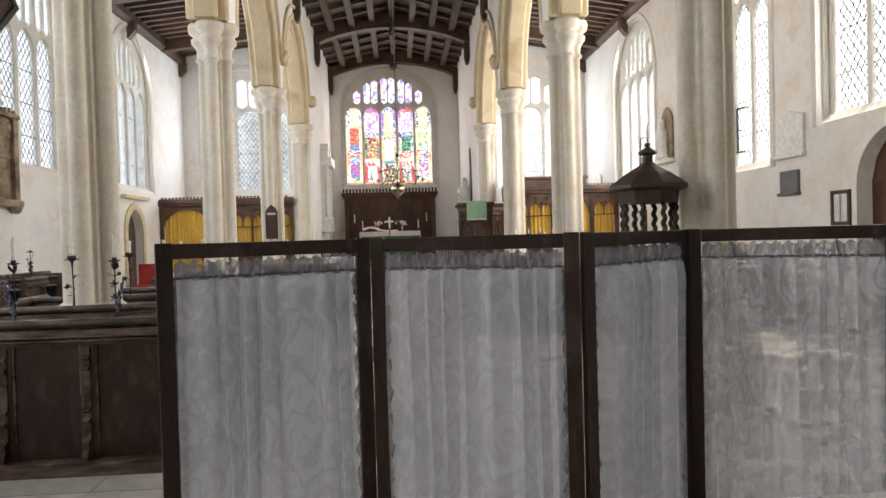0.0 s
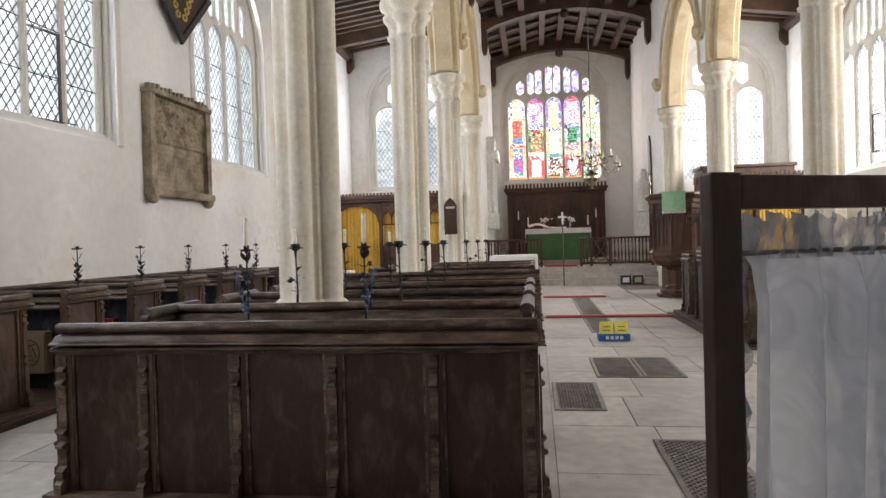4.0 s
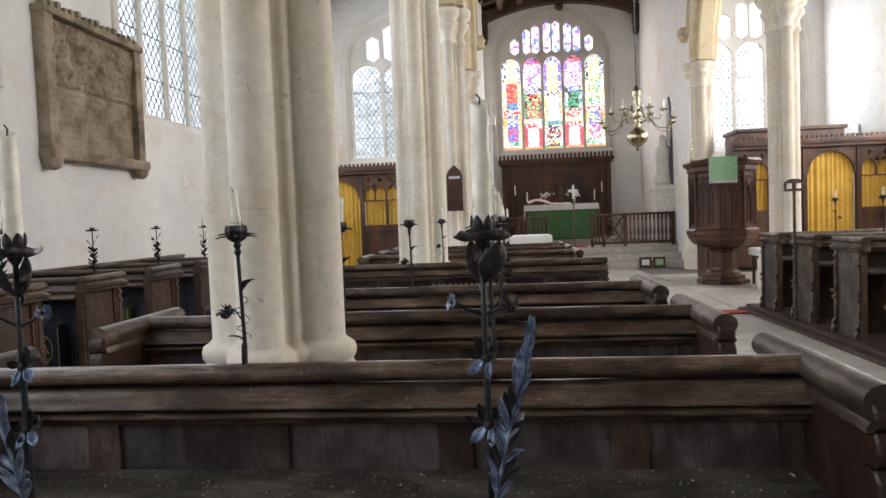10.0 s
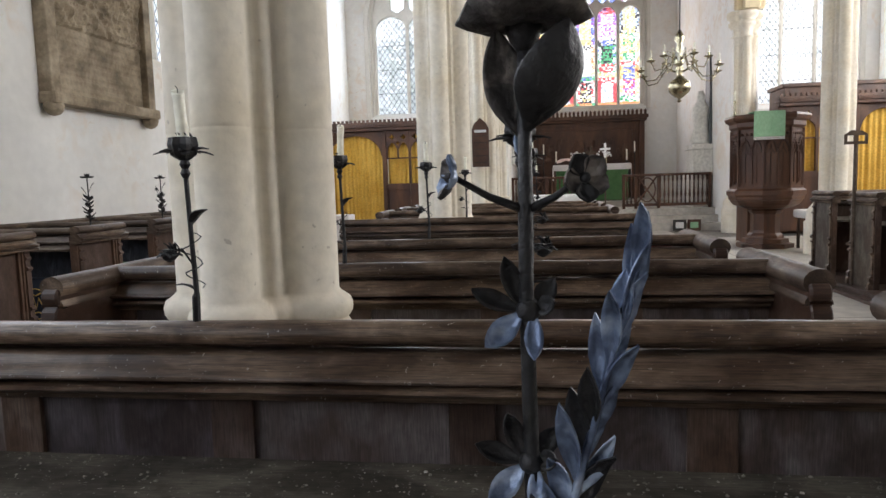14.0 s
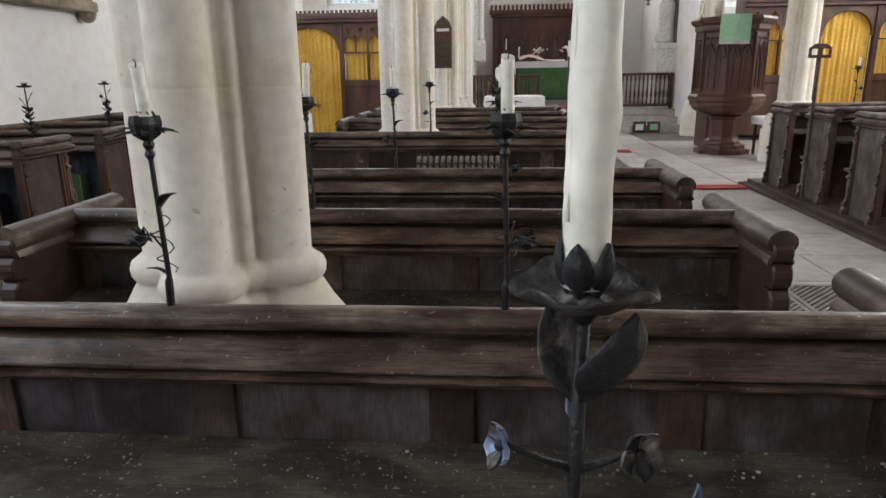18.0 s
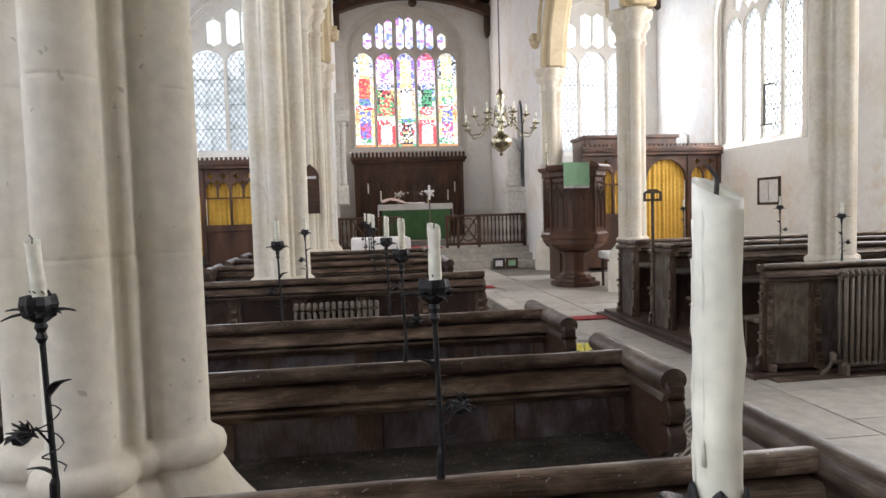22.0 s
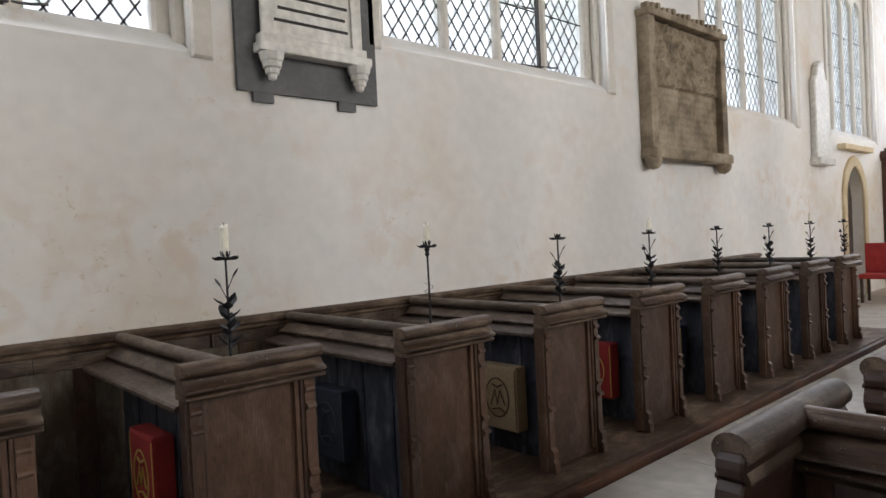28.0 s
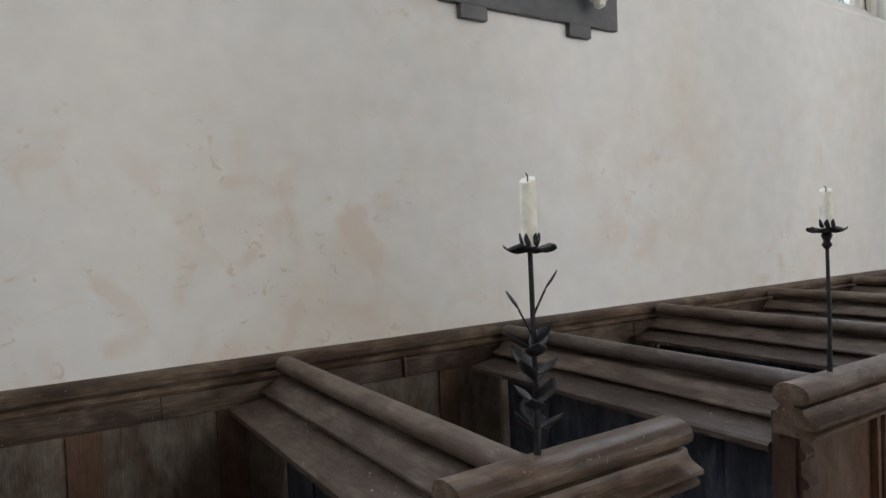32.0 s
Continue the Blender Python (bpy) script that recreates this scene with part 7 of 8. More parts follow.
# ---------------------------------------------------------------- monuments, all of plain weathered stone
def relief_slab(name, m, w, h, label, material, cresting=True):
    s = thing(name, 0, 0, 0, label, "monument")
    s.matrix_basis = m
    part("slab", boxes((-w / 2 + 0.1, w / 2 - 0.1, 0.12, h - 0.06, 0.0, 0.06)), material, s)
    for x in (-w / 2, w / 2 - 0.14):
        part("pilaster", boxes((x, x + 0.14, 0.1, h - 0.1, 0.0, 0.15), bev=0.015), material, s)
        bm = bmesh.new()
        bmesh.ops.create_icosphere(bm, subdivisions=2, radius=0.1, matrix=Matrix.Translation((x + 0.07, 0.0, 0.1)))
        part("scroll_foot", bm, material, s)
    part("base_ledge", boxes((-w / 2 - 0.02, w / 2 + 0.02, 0.02, 0.14, 0.0, 0.2), bev=0.03), material, s)
    part("cornice", boxes((-w / 2 - 0.02, w / 2 + 0.02, h - 0.12, h - 0.04, 0.0, 0.18), bev=0.02), material, s)
    if cresting:
        for i in range(16):
            x = -w / 2 + (i + 0.5) * w / 16
            part("cresting", boxes((x - 0.03, x + 0.03, h - 0.04, h + 0.03 + 0.015 * (i % 3), 0.05, 0.13), bev=0.008), material, s)
    bm = bmesh.new()
    bmesh.ops.create_grid(bm, x_segments=60, y_segments=60, size=0.5)
    for v in bm.verts:
        u, q = v.co.x * 2, v.co.y * 2
        d = 0.062
        if q > 0.0:
            d += 0.07 * abs(noise.noise(Vector((u * 5.5, q * 4.5, 3)))) + 0.05 * max(0, noise.noise(Vector((u * 12, q * 11, 8))))
            if abs(((u + 1) * 1.5) % 1 - 0.5) < (1 - q) * 0.42:
                d += 0.02
        else:
            d += 0.003 * math.sin(q * 55)
        v.co = Vector((v.co.x * (w - 0.28), h * 0.5 + v.co.y * (h - 0.3), d))
    part("carving", bm, material, s, "worn relief above faint lines")
    return s


UP = Matrix(((0, 0, 1, 0), (1, 0, 0, 0), (0, 1, 0, 0), (0, 0, 0, 1)))
relief_slab("wall_monument", Matrix.Translation((NW, 6.62, 2.15)) @ UP, 1.82, 1.68, "brown weathered stone wall monument with worn carving", TABLET)

# slate and marble tablet with two corbel brackets
T = thing("wall_tablet", 0, 0, 0, "white marble tablet on a dark slate backing", "wall tablet")
T.matrix_basis = Matrix.Translation((NW, 1.62, 2.335)) @ UP
part("backing", boxes((-0.53, 0.53, 0.06, 1.75, 0, 0.03), bev=0.004), SLATE, T, "dark slate backing")
for x in (-0.36, 0.27):
    part("backing_foot", boxes((x - 0.07, x + 0.07, 0.0, 0.0595, 0, 0.03)), SLATE, T)
part("shelf", boxes((-0.42, 0.42, 0.30, 0.36, 0.031, 0.14), (-0.40, 0.40, 0.36, 0.42, 0.031, 0.11), bev=0.01), MARBLE, T)
part("inscription_slab", boxes((-0.36, 0.36, 0.42, 1.5, 0.031, 0.06), bev=0.005), MARBLE, T)
for x in (-0.38, 0.30):
    part("pilaster", boxes((x, x + 0.08, 0.42, 1.5, 0.061, 0.085), bev=0.006), MARBLE, T)
for x in (-0.33, 0.33):
    bm = bmesh.new()
    lathe(bm, [(0.012, -0.02), (0.028, -0.01), (0.032, 0.015), (0.045, 0.02), (0.048, 0.05), (0.062, 0.06), (0.062, 0.09), (0.072, 0.10), (0.082, 0.135), (0.084, 0.15)], 0, 0, 8)
    bm.transform(Matrix(((1, 0, 0, x), (0, 0, 1, 0.145), (0, -1, 0, 0.10), (0, 0, 0, 1))))
    part("bracket", bm, MARBLE, T)
bm = bmesh.new()
for i in range(11):
    box(bm, -0.28 + 0.03 * (i % 3), 0.28 - 0.02 * (i % 2), 0.52 + 0.08 * i, 0.54 + 0.08 * i, 0.0605, 0.0625)
part("lettering", bm, INK, T)["kind"] = "stuff"

# quatrefoil tablet with readable lines
Q = thing("wall_tablet", 0, 0, 0, "lobed white and grey tablet with black letter lines", "wall tablet")
Q.matrix_basis = Matrix.Translation((NW, -1.055, 2.305)) @ UP


def lobed(a, w, d):
    """A square of half-width a with a pointed lobe of half-width w and depth d on each side."""
    pts = []
    for k in range(4):
        c, n = math.cos(k * math.pi / 2), math.sin(k * math.pi / 2)
        side = [(-a, a), (-w, a)] + [(-w * math.cos(q * math.pi / 14) ** 0.8, a + d * (0.62 * math.sin(q * math.pi / 14) + 0.38 * (q / 7) ** 2)) for q in range(1, 7)] + [(0, a + d)]
        side += [(-x, y) for x, y in side[::-1][1:-1]]
        pts += [(x * c + y * n, -x * n + y * c) for x, y in side]
    return pts


SCROLL = surface("carved_scroll", [(0.40, (0.24, 0.18, 0.11)), (0.47, (0.34, 0.27, 0.18)), (0.50, (0.66, 0.63, 0.56)), (0.62, (0.72, 0.70, 0.64))], 26, 70, (0.5, 0.7), bmp=0.4)
plate("backing", [lobed(0.40, 0.255, 0.175)], 0.03, Matrix.Translation((0.01, -0.01, 0.016)), SLATE, Q, 0.004, "grey slate edge")
plate("carved_ground", [lobed(0.338, 0.205, 0.152)], 0.014, Matrix.Translation((0, 0, 0.0385)), SCROLL, Q, 0.0, "white and brown carved leaf scrolls")
plate("border", [lobed(0.36, 0.225, 0.168), lobed(0.339, 0.206, 0.153)], 0.03, Matrix.Translation((0, 0, 0.0465)), MARBLE, Q, 0.003)
plate("slab_frame", [rect(-0.30, 0.30, -0.30, 0.30), rect(-0.272, 0.272, -0.272, 0.272)], 0.018, Matrix.Translation((0, 0, 0.055)), MARBLE, Q, 0.003)
plate("inscription_slab", [rect(-0.27, 0.27, -0.27, 0.27)], 0.014, Matrix.Translation((0, 0, 0.0578)), MARBLE, Q, 0.002)
for k in range(4):
    arc = [(-w_, 0.3005) for w_ in (0.17,)] + [(-0.17 * math.cos(q * math.pi / 14) ** 0.8, 0.3005 + 0.135 * (0.62 * math.sin(q * math.pi / 14) + 0.38 * (q / 7) ** 2)) for q in range(1, 7)] + [(0, 0.4355)]
    arc += [(-x, y) for x, y in arc[::-1][1:]]
    band = arc + [(x * 0.86, 0.3005 + (y - 0.3005) * 0.82) for x, y in arc[::-1]]
    plate("lobe_band", [band], 0.012, Matrix.Rotation(k * math.pi / 2, 4, "Z") @ Matrix.Translation((0, 0, 0.0525)), MARBLE, Q, 0.002)


def words(text, x, y, z, size, parent):
    cu = bpy.data.curves.new("lettering", "FONT")
    cu.body, cu.size, cu.extrude, cu.align_x, cu.resolution_u = text, size, 0.0008, "CENTER", 2
    tmp = bpy.data.objects.new("lettering", cu)
    me = bpy.data.meshes.new_from_object(tmp)
    bpy.data.objects.remove(tmp)
    bpy.data.curves.remove(cu)
    me.materials.clear()
    me.materials.append(INK)
    ob = new("lettering", me)
    ob.matrix_basis = Matrix.Translation((x, y, z))
    ob.parent = parent


for k, line in enumerate(("The Hon:ble Frances Matilda Irby", "Daughter of George 3rd Baron Boston", "Born March 7 1810", "Entered into rest November 25 1879", "This tablet is here placed", "in loving memory of their dear sister", "by the Hon:ble and Rev:d Llewellyn Irby", "and the Hon:ble Georgina Albinia Irby")):
    words(line, 0, 0.12 - 0.045 * k, 0.0656, 0.031 if len(line) < 34 else 0.029, Q)
for k in range(2):
    bm = boxes((-0.18, 0.18, 0.17 + 0.035 * k, 0.178 + 0.035 * k, 0.0646, 0.066))
    part("letter_line", bm, INK, Q)

# hatchment: a black diamond board with a gilt device
Hh = thing("hatchment", 0, 0, 0, "black diamond-shaped painted board with gilt scrolls", "hatchment")
Hh.matrix_basis = Matrix.Translation((NW + 0.12, 6.72, 5.72)) @ UP
plate("hatchment_frame", [[(0, -1.02), (1.0, 0), (0, 1.02), (-1.0, 0)], [(0, -0.86), (0.84, 0), (0, 0.86), (-0.84, 0)]], 0.07, Matrix.Translation((0, 0, 0)), INK, Hh, 0.01)
plate("hatchment_board", [[(0, -0.87), (0.85, 0), (0, 0.87), (-0.85, 0)]], 0.02, Matrix.Translation((0, 0, -0.01)), OAK, Hh)
bm = bmesh.new()
for s in (-1, 1):
    for j in range(4):
        tube(bm, [(s * (0.1 + 0.07 * j + 0.06 * math.sin(q * 0.8)), -0.55 + 0.13 * j + 0.05 * math.cos(q * 0.8), 0.006) for q in range(8)], 0.02, 5)
tube(bm, [(-0.3, 0.1, 0.006), (0, -0.1, 0.006), (0.3, 0.1, 0.006)], 0.03, 5)
part("device", bm, GOLD, Hh)

# nails left in the limewash, and a turned pin on the wainscot
for y, z in ((-0.702, 1.585), (-0.70, 1.60), (-0.563, 1.543), (-0.841, 1.481)):
    n_ = thing("nail", NW, y, z, "small rusty iron nail in the limewashed wall", "nail", "wall nails")
    bm = bmesh.new()
    tube(bm, [(0, 0, 0), (0.014, 0, -0.001)], [0.0025, 0.0025], 6)
    bmesh.ops.create_icosphere(bm, subdivisions=1, radius=0.0055, matrix=Matrix.Translation((0.014, 0, 0)))
    part("shank", bm, IRON, n_)
n_ = thing("turned_pin", NW + 0.054, 0.834, 0.845, "little turned wooden pin on the wainscot", "pin")
bm = bmesh.new()
lathe(bm, [(0.004, 0.0), (0.006, 0.02), (0.004, 0.035), (0.009, 0.045), (0.004, 0.055), (0.007, 0.07), (0.002, 0.085)], 0, 0, 10)
part("pin", bm, OAK_NY, n_, smooth=True)

# tall pale tablet near the north door
M2 = thing("wall_tablet", 0, 0, 0, "tall pale stone tablet with a shaped top", "wall tablet")
M2.matrix_basis = Matrix.Translation((NW, 11.1, 2.3)) @ UP
plate("tablet", [[(-0.3, 0.12), (0.3, 0.12), (0.3, 1.35), (0.2, 1.45), (0.15, 1.62), (0, 1.7), (-0.15, 1.62), (-0.2, 1.45), (-0.3, 1.35)]], 0.1, Matrix.Translation((0, 0, 0.05)), MARBLE, M2, 0.02)
part("shelf", boxes((-0.36, 0.36, 0.0, 0.12, 0, 0.16), bev=0.02), MARBLE, M2)

# north door and stone frame
D = tagged(new("door_1"), "old dark plank door in a pointed stone doorway", "door", "", "structure")
D.matrix_basis = facing_x(NW - 0.2)
for i in range(5):
    u = N_DOOR[0] + 0.2 * i
    plate("plank", [[(u, 0), (u, arch_height(u, *N_DOOR[:2], *N_DOOR[3:])), (u + 0.1, arch_height(u + 0.1, *N_DOOR[:2], *N_DOOR[3:])), (u + 0.196, arch_height(min(u + 0.196, N_DOOR[1] - 0.001), *N_DOOR[:2], *N_DOOR[3:])), (u + 0.196, 0)]], 0.05, Matrix.Identity(4), OAK_N, D)
plate("door_surround", [opening(N_DOOR[0] - 0.16, N_DOOR[1] + 0.16, 0, 1.8, 2.55) + opening(*N_DOOR)[::-1]], 0.06, facing_x(NW + 0.02), DRESSED, None, 0.015)
tagged(bpy.data.objects["door_surround"], "weathered stone door surround", "doorway", "", "structure")
bm = boxes((NW, NW + 0.14, N_DOOR[0] - 0.3, N_DOOR[1] + 0.3, 2.62, 2.72), bev=0.02)
structure("door_label_mould", bm, DRESSED, "projecting stone ledge over the doorway", "moulding")
D = tagged(new("door_2"), "broad arched brown oak south door", "door", "", "structure")
D.matrix_basis = facing_x(SW + 0.25)
for i in range(8):
    w_ = (S_DOOR[1] - S_DOOR[0]) / 8
    u = S_DOOR[0] + w_ * i
    plate("plank", [[(u, 0), (u, arch_height(u, *S_DOOR[:2], *S_DOOR[3:])), (u + w_ * 0.5, arch_height(u + w_ * 0.5, *S_DOOR[:2], *S_DOOR[3:])), (u + w_ - 0.004, arch_height(min(u + w_ - 0.004, S_DOOR[1] - 0.001), *S_DOOR[:2], *S_DOOR[3:])), (u + w_ - 0.004, 0)]], 0.05, Matrix.Identity(4), CARVED, D)

# chancel wall monuments: plain shapes
def rough_figure(name, x, y, z, h, w, label, seed, base=True):
    bm = bmesh.new()
    lathe(bm, [(w * 0.45, 0), (w * 0.5, h * 0.08), (w * 0.34, h * 0.3), (w * 0.40, h * 0.52), (w * 0.42, h * 0.66), (w * 0.18, h * 0.78), (w * 0.2, h * 0.87), (w * 0.1, h * 0.97)], 0, 0, 20)
    for v in bm.verts:
        v.co.x += 0.05 * w * noise.noise(v.co * 6 + Vector((seed, 0, 0)))
        v.co.y = v.co.y * 0.7 + 0.05 * w * noise.noise(v.co * 6 + Vector((0, seed, 0)))
    ob = mesh_ob(name, bm, MARBLE, True)
    ob.matrix_basis = Matrix.Translation((x, y, z))
    return tagged(ob, label, "statue")


rough_figure("statue", SX - 0.5, 16.9, 2.05, 1.35, 0.5, "white marble standing statue on a tall plinth", 2)
q = thing("monument_plinth", SX - 0.45, 16.95, 0.5, "tall plain white marble plinth against the chancel wall", "plinth")
part("block", boxes((-0.3, 0.17, -0.36, 0.36, 0, 1.42), bev=0.015), MARBLE, q)
part("cap", boxes((-0.34, 0.17, -0.4, 0.4, 1.42, 1.548), bev=0.02), MARBLE, q)
q = thing("wall_slab", SX - 0.3, 16.95, 2.05, "pointed grey marble slab behind the statue", "monument")
plate("slab", [[(-0.28, 0.0), (0.28, 0.0), (0.22, 1.5), (0.14, 2.1), (0, 2.3), (-0.14, 2.1), (-0.22, 1.5)]], 0.05, Matrix.Translation((0, 0, 0)) @ facing_x(-0.005), SLATE, q, 0.01)
q = thing("wall_monument", NX + 0.28, 17.6, 2.2, "tall white marble monument with columns and a broken pediment", "monument")
part("base", boxes((0, 0.3, -0.55, 0.55, -0.5, 0.0), bev=0.03), MARBLE, q)
for y in (-0.42, 0.42):
    bm = bmesh.new()
    lathe(bm, [(0.09, 0), (0.07, 0.1), (0.07, 1.5), (0.1, 1.65)], 0.18, y, 12)
    part("column", bm, MARBLE, q, smooth=True)
part("back_slab", boxes((0, 0.1, -0.5, 0.5, 0.0, 1.65)), MARBLE, q)
part("entablature", boxes((0, 0.36, -0.6, 0.6, 1.65, 1.95), bev=0.03), MARBLE, q)
for s in (-1, 1):
    bm = bmesh.new()
    extrude(bm, [(s * 0.6, 1.95), (s * 0.15, 1.95), (s * 0.18, 2.3), (s * 0.3, 2.42)], 0.0, 0.25, "x")
    part("pediment_piece", bm, MARBLE, q)

# niche statue and tablets on the south wall
q = thing("wall_niche", 0, 0, 0, "shallow grey arched recess on the wall", "niche")
q.matrix_basis = facing_x(SW - 0.03)
plate("recess", [opening(10.0, 10.62, 3.1, 3.9, 4.3)], 0.05, Matrix.Identity(4), TABLET, q, 0.01)
part("ledge", boxes((9.95, 10.67, 3.0, 3.1, -0.2, 0.02), bev=0.02), MARBLE, q)
rough_figure("statue", SW - 0.14, 10.31, 3.1, 0.95, 0.34, "small pale stone statue in a wall niche", 5)
for y0, y1, z0, z1, m_, lb in ((5.2, 5.95, 2.6, 3.2, MARBLE, "white marble tablet with a low pediment"), (5.36, 5.84, 2.0, 2.35, SLATE, "square grey slate tablet set flat on the wall"), (15.3, 15.75, 2.5, 3.2, MARBLE, "small pale stone tablet")):
    q = thing("wall_tablet", 0, 0, 0, lb, "wall tablet")
    q.matrix_basis = facing_x(SW - 0.025)
    peak = 0.0 if m_ is SLATE else 0.1
    plate("tablet", [[(y0, z0), (y0, z1), ((y0 + y1) / 2, z1 + peak), (y1, z1), (y1, z0)]], 0.05, Matrix.Identity(4), m_, q, 0.01)
    part("ledge", boxes((y0 - 0.03, y1 + 0.03, z0 - 0.05, z0, -0.06, 0.02), bev=0.01), m_, q)
for y0, y1, z0, z1, lb in ((11.72, 12.44, 1.42, 1.98, "dark framed notice board with white papers"), (4.2, 4.6, 1.45, 1.95, "dark framed white notice by the door")):
    q = thing("notice_board", 0, 0, 0, lb, "notice board")
    q.matrix_basis = facing_x(SW - 0.02)
    plate("board_frame", [rect(y0, y1, z0, z1), rect(y0 + 0.05, y1 - 0.05, z0 + 0.05, z1 - 0.05)], 0.04, Matrix.Identity(4), OAK, q, 0.005)
    part("paper", boxes((y0 + 0.06, (y0 + y1) / 2 - 0.02, z0 + 0.06, z1 - 0.06, -0.005, 0.004)), LINEN, q)
    part("paper", boxes(((y0 + y1) / 2 + 0.02, y1 - 0.06, z0 + 0.06, z1 - 0.06, -0.005, 0.004)), LINEN, q)

# hymn board on a pier
q = thing("hymn_board", NX + 0.04, 9.78, 1.5, "brown wooden hymn board with a pointed top on a pier", "hymn board")
plate("board", [[(-0.13, 0), (0.13, 0), (0.13, 0.58), (0.09, 0.66), (0, 0.74), (-0.09, 0.66), (-0.13, 0.58)]], 0.03, facing_y(0, 0), CARVED, q, 0.006)
for k in range(5):
    part("slot", boxes((-0.105, 0.105, -0.022, -0.0155, 0.06 + 0.1 * k, 0.075 + 0.1 * k)), OAK, q)
part("number_card", boxes((-0.09, 0.09, -0.02, -0.0155, 0.52, 0.56)), LINEN, q)

# ---------------------------------------------------------------- brass chandelier
C = thing("chandelier", 1.9, 8.9, 2.24, "brass chandelier with two tiers of candle arms on a long rod", "chandelier")
bm = bmesh.new()
lathe(bm, [(0.008, 0.0), (0.03, 0.02), (0.012, 0.05), (0.05, 0.07), (0.13, 0.14), (0.15, 0.20), (0.13, 0.27), (0.06, 0.32), (0.03, 0.36), (0.06, 0.42), (0.035, 0.48), (0.07, 0.53), (0.04, 0.58), (0.02, 0.64), (0.05, 0.70), (0.03, 0.76), (0.07, 0.82), (0.05, 0.88), (0.015, 0.94)], 0, 0, 20)
part("body", bm, BRASS, C, smooth=True)
bm = bmesh.new()
tube(bm, [(0, 0, 0.93), (0, 0, 6.0)], 0.009, 6)
part("rod", bm, LEAD, C)
for tier, (n, R, z) in enumerate(((6, 0.55, 0.40), (6, 0.36, 0.56))):
    for k in range(n):
        a = 2 * math.pi * (k + 0.5 * tier) / n + 0.3
        o = Vector((math.cos(a), math.sin(a), 0))
        bm = bmesh.new()
        tube(bm, [o * 0.05 + Vector((0, 0, z)), o * R * 0.35 + Vector((0, 0, z + 0.06)), o * R * 0.6 + Vector((0, 0, z - 0.10)), o * R * 0.85 + Vector((0, 0, z - 0.12)), o * R + Vector((0, 0, z))], 0.009, 6)
        tube(bm, [o * R * 0.5 + Vector((0, 0, z - 0.05)), o * R * 0.42 + Vector((0, 0, z + 0.13)), o * R * 0.3 + Vector((0, 0, z + 0.10))], 0.006, 5)
        arm = part("arm", bm, BRASS, C, smooth=True)
        bm = bmesh.new()
        lathe(bm, [(0.01, z - 0.01), (0.055, z + 0.01), (0.06, z + 0.018), (0.018, z + 0.022), (0.02, z + 0.06)], o.x * R, o.y * R, 12)
        part("drip_pan", bm, BRASS, arm)
        bm = bmesh.new()
        lathe(bm, [(0.014, z + 0.06), (0.0135, z + 0.15), (0.004, z + 0.155)], o.x * R, o.y * R, 8)
        part("candle", bm, WAX, arm)

# ---------------------------------------------------------------- font with its turned cover
Fo = thing("font", 4.03, 0.95, 0, "stone font under a dark oak canopy on twisted columns", "font")
for nm, prof, m_ in (("pedestal", [(0.34, 0), (0.34, 0.12), (0.22, 0.2), (0.2, 0.6)], STONE), ("bowl", [(0.2, 0.6), (0.34, 0.72), (0.36, 1.0), (0.33, 1.02)], STONE), ("cover_base", [(0.30, 1.02), (0.31, 1.06), (0.28, 1.12)], OAK)):
    bm = bmesh.new()
    octa(bm, prof)
    part(nm, bm, m_, Fo)
for k in range(8):
    a = k * math.pi / 4 + 0.2
    bm = bmesh.new()
    rings = 54
    pts = [(0.22 * math.cos(a) + 0.008 * math.cos(i * 0.75), 0.22 * math.sin(a) + 0.008 * math.sin(i * 0.75), 1.12 + 0.56 * i / rings) for i in range(rings + 1)]
    tube(bm, pts, 0.021, 8)
    part("twisted_column", bm, OAK, Fo, smooth=True)
for nm, prof in (("entablature", [(0.26, 1.68), (0.27, 1.78), (0.34, 1.80), (0.34, 1.83)]), ("roof", [(0.34, 1.83), (0.20, 1.93), (0.08, 2.0), (0.06, 2.02)]), ("lantern", [(0.05, 2.02), (0.045, 2.09), (0.08, 2.10), (0.08, 2.115), (0.02, 2.16), (0.03, 2.19), (0.005, 2.2)])):
    bm = bmesh.new()
    octa(bm, prof)
    part(nm, bm, OAK, Fo)
bm = bmesh.new()
tube(bm, [(0, 0, 2.19), (0, 0, 2.34), (0.015, 0, 2.36)], 0.005, 5)
part("hook", bm, IRON, Fo)

# ---------------------------------------------------------------- north aisle: red chair and table with a cloth
q = thing("red_chair", -4.3, 11.9, 0, "red upholstered chair beside a white-covered table", "chair")
part("backrest", boxes((-0.25, 0.25, 0.18, 0.24, 0.45, 0.98), bev=0.02), RED, q)
part("seat", boxes((-0.25, 0.25, -0.22, 0.18, 0.40, 0.48), bev=0.02), RED, q)
for x in (-0.21, 0.21):
    for y in (-0.18, 0.2):
        part("leg", boxes((x - 0.02, x + 0.02, y - 0.02, y + 0.02, 0, 0.4)), OAK, q)
q = thing("side_table", -3.94, 12.5, 0, "small table under a pale cloth in the north aisle", "table")
part("cloth", boxes((-0.27, 0.27, -0.24, 0.24, 0.2, 0.70), bev=0.03), LINEN, q)
for x in (-0.22, 0.22):
    for y in (-0.18, 0.18):
        part("leg", boxes((x - 0.02, x + 0.02, y - 0.02, y + 0.02, 0, 0.4)), OAK, q)

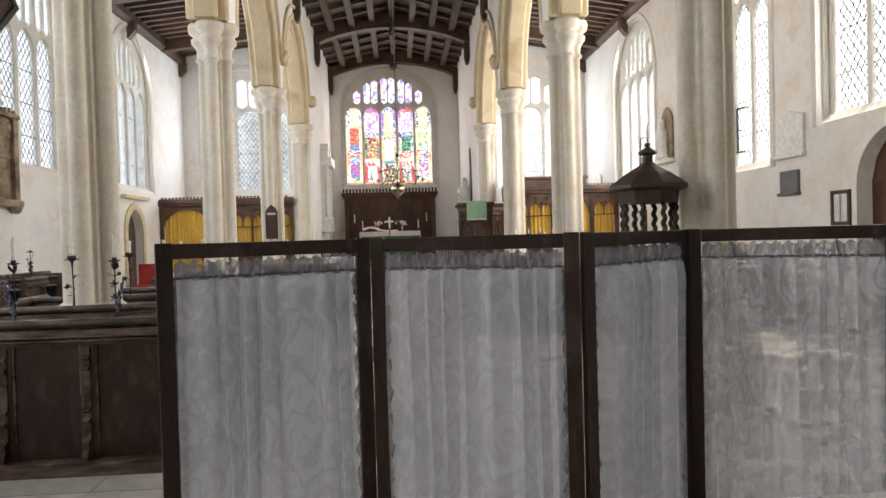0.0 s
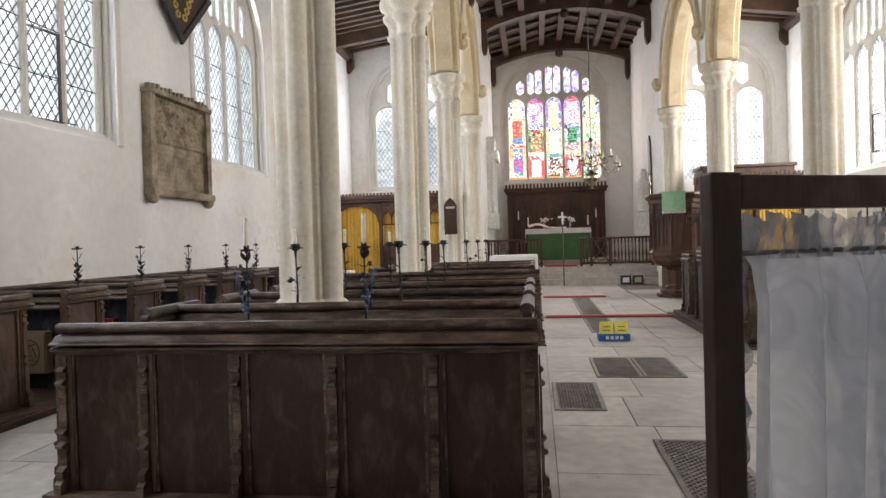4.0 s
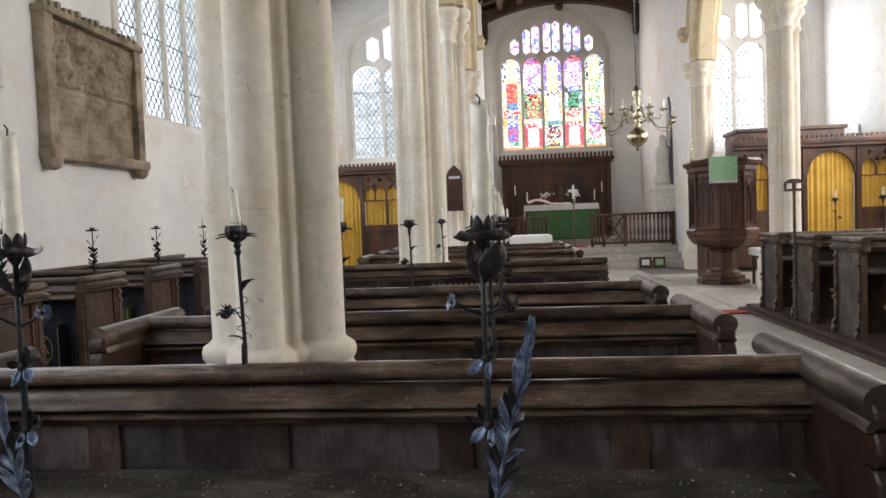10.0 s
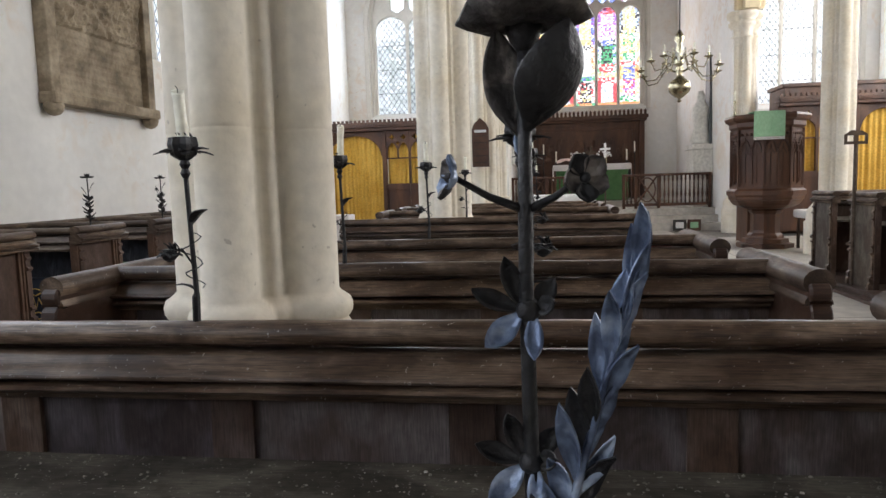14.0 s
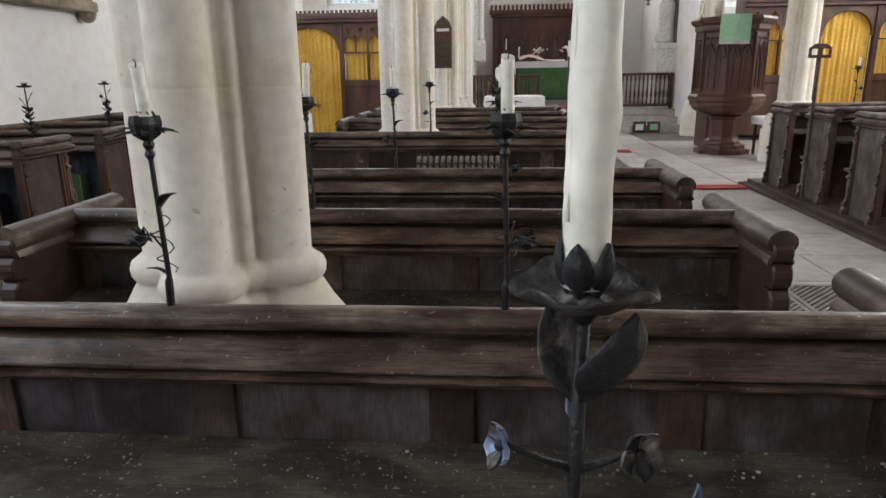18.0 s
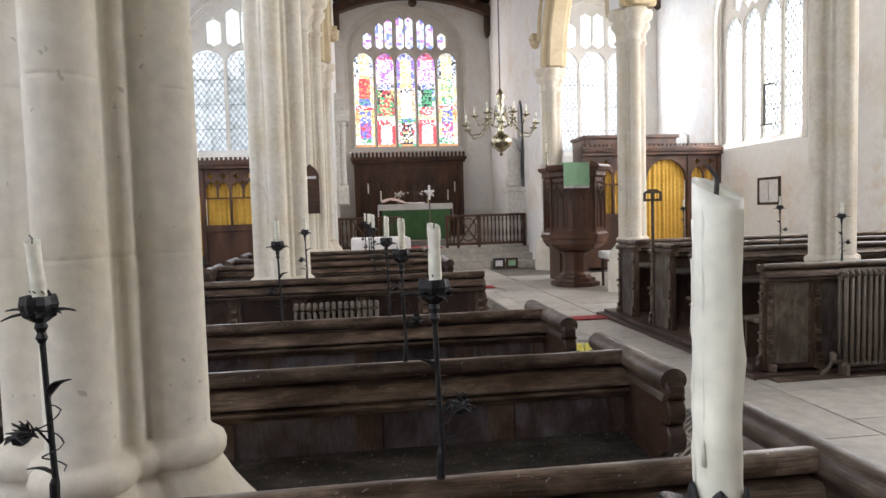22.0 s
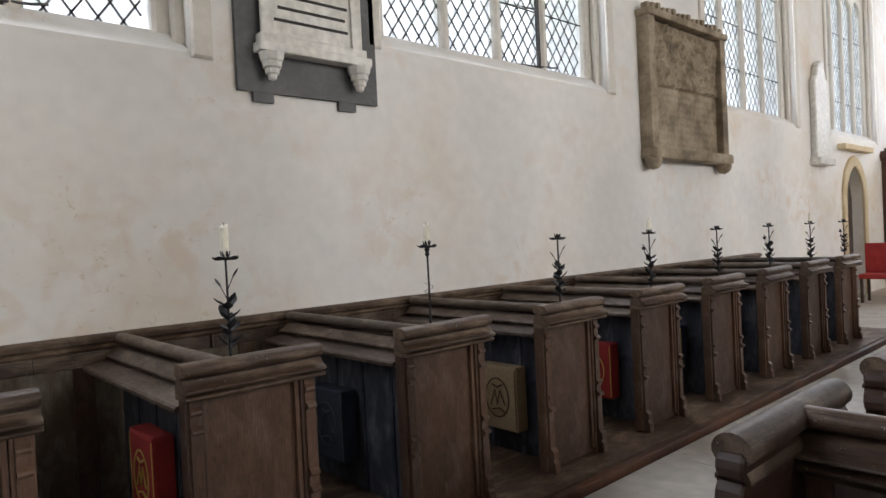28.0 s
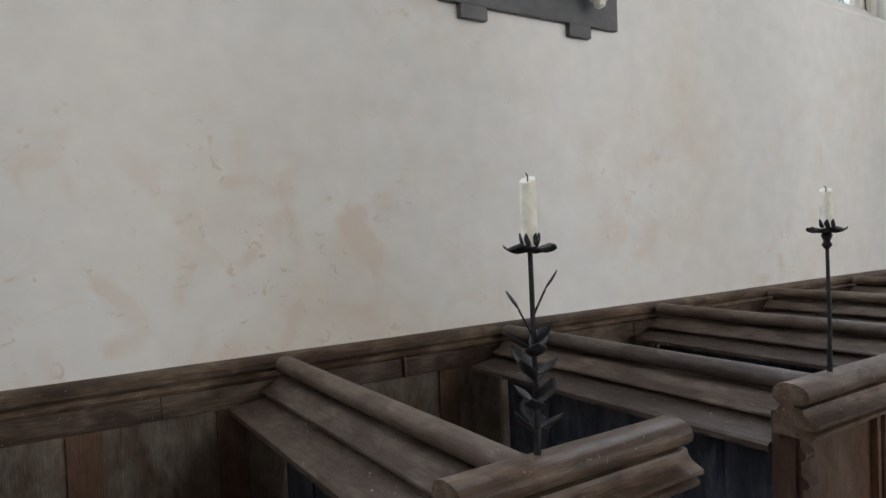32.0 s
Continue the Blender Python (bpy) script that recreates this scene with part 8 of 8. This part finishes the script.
# ---------------------------------------------------------------- aisle floor things
q = thing("book_crate", 1.84, 5.5, 0.004, "blue plastic crate with two yellow cards", "crate")
part("crate", boxes((-0.2, 0.2, -0.13, 0.13, 0.0, 0.09), bev=0.008), BLUE, q)
bm = bmesh.new()
for i in range(4):
    box(bm, -0.11 + 0.06 * i, -0.07 + 0.06 * i, -0.136, -0.129, 0.025, 0.065)
part("label_mark", bm, LINEN, q)["kind"] = "stuff"
for x, r in ((-0.09, 0.1), (0.10, -0.12)):
    bm = bmesh.new()
    extrude(bm, [(-0.07, 0.09), (0.06, 0.09), (-0.005, 0.24)], x - 0.085, x + 0.085, "x")
    c = part("folded_card", bm, PAPER, q, "yellow folded card")
    for k in range(2):
        bm = bmesh.new()
        z0 = 0.13 + 0.045 * k
        y0 = -0.07 + (z0 - 0.09) * 0.433 - 0.004
        tube(bm, [(x - 0.05, y0, z0), (x + 0.045, y0, z0)], 0.006, 4)
        part("print_line", bm, INK, c)


def grate(x0, x1, y0, y1, label):
    g_ = thing("floor_grate", x0, y0, 0.004, label, "floor grate", "heating grates")
    w, h = x1 - x0, y1 - y0
    part("grate_rim", boxes((0, w, 0, 0.03, -0.01, 0.004), (0, w, h - 0.03, h, -0.01, 0.004), (0, 0.03, 0.03, h - 0.03, -0.01, 0.004), (w - 0.03, w, 0.03, h - 0.03, -0.01, 0.004)), GRATING, g_)
    bm = bmesh.new()
    n = int((w + h) / 0.05)
    for i in range(n):
        for s in (1, -1):
            c = i * 0.05
            if s > 0:
                a, b = (max(0, c - h), min(c, h)), (min(c, w), max(0, c - w))
            else:
                a, b = (max(0, w - c), max(0, c - w)), (min(w, w - c + h), min(h, c))
            if abs(a[0] - b[0]) > 0.02:
                tube(bm, [(a[0], a[1], -0.004), (b[0], b[1], -0.004)], 0.0095, 4)
    part("grille", bm, GRATING, g_, "cast iron lattice")["kind"] = "stuff"
    # thin dark sheet that stands in for the shade below the bars
    part("pit_shade", boxes((0.02, w - 0.02, 0.02, h - 0.02, -0.015, -0.012)), INK, g_)


grate(1.42, 1.86, 3.14, 4.18, "square cast iron heating grate set in the aisle floor")
grate(1.87, 2.26, 3.14, 4.18, "square cast iron heating grate set in the aisle floor")
grate(1.60, 2.05, -0.2, 1.15, "long cast iron heating grate set in the floor")
grate(0.98, 1.38, 1.9, 2.9, "cast iron heating grate beside the pew ends")
grate(1.62, 2.02, 6.2, 7.85, "long cast iron heating grate set in the aisle floor")
grate(1.62, 2.02, 8.35, 11.6, "long cast iron heating grate set in the aisle floor")
for x0, x1, y0, y1, lb in ((1.0, 3.12, 7.95, 8.22, "narrow red carpet strip across the aisle"), (1.0, 2.4, 11.75, 12.1, "red carpet mat across the aisle"), (1.1, 2.1, 16.6, 17.8, "red carpet before the altar")):
    q = thing("carpet", x0, y0, 0.502 if y0 > 16 else 0.008, lb, "carpet", "red carpets")
    part("woven_strip", boxes((0, x1 - x0, 0, y1 - y0, 0, 0.012), bev=0.004), RED, q)

# ---------------------------------------------------------------- floor slabs, last
rr = random.Random(21)


def slabs(x0, x1, y0, y1, wide, long):
    y = y0
    while y < y1 - 0.1:
        d = min(long * rr.uniform(0.75, 1.25), y1 - y)
        x, n = x0, max(1, round((x1 - x0) / wide))
        cuts = [x0] + sorted(x0 + (x1 - x0) * (k + rr.uniform(-0.18, 0.18)) / n for k in range(1, n)) + [x1]
        for a, b in zip(cuts, cuts[1:]):
            z = rr.uniform(-0.003, 0.0)
            ob = mesh_ob("slab", boxes((a + 0.004, b - 0.004, y + 0.004, y + d - 0.004, -0.02, z)), SLAB)
            ob.parent = FLOOR
        y += d


slabs(0.95, 3.08, -0.2, 15.75, 0.75, 0.85)
slabs(-3.2, -1.85, -0.2, 14.6, 0.7, 0.8)
slabs(NW, SW, WW, -3.2, 1.3, 0.8)
slabs(-3.2, SW, -3.2, -0.2, 1.1, 0.75)
slabs(3.1, SW, -0.2, 4.9, 1.2, 0.9)
slabs(3.1, SW, 8.4, 13.8, 1.3, 1.0)
bm = boxes((-1.85, 0.95, -0.2, 15.7, -0.02, -0.004), (NW, -3.2, 8.6, 14.6, -0.02, -0.004))
structure("pew_floor", bm, SLAB, "plain stone floor under the pews", "floor")
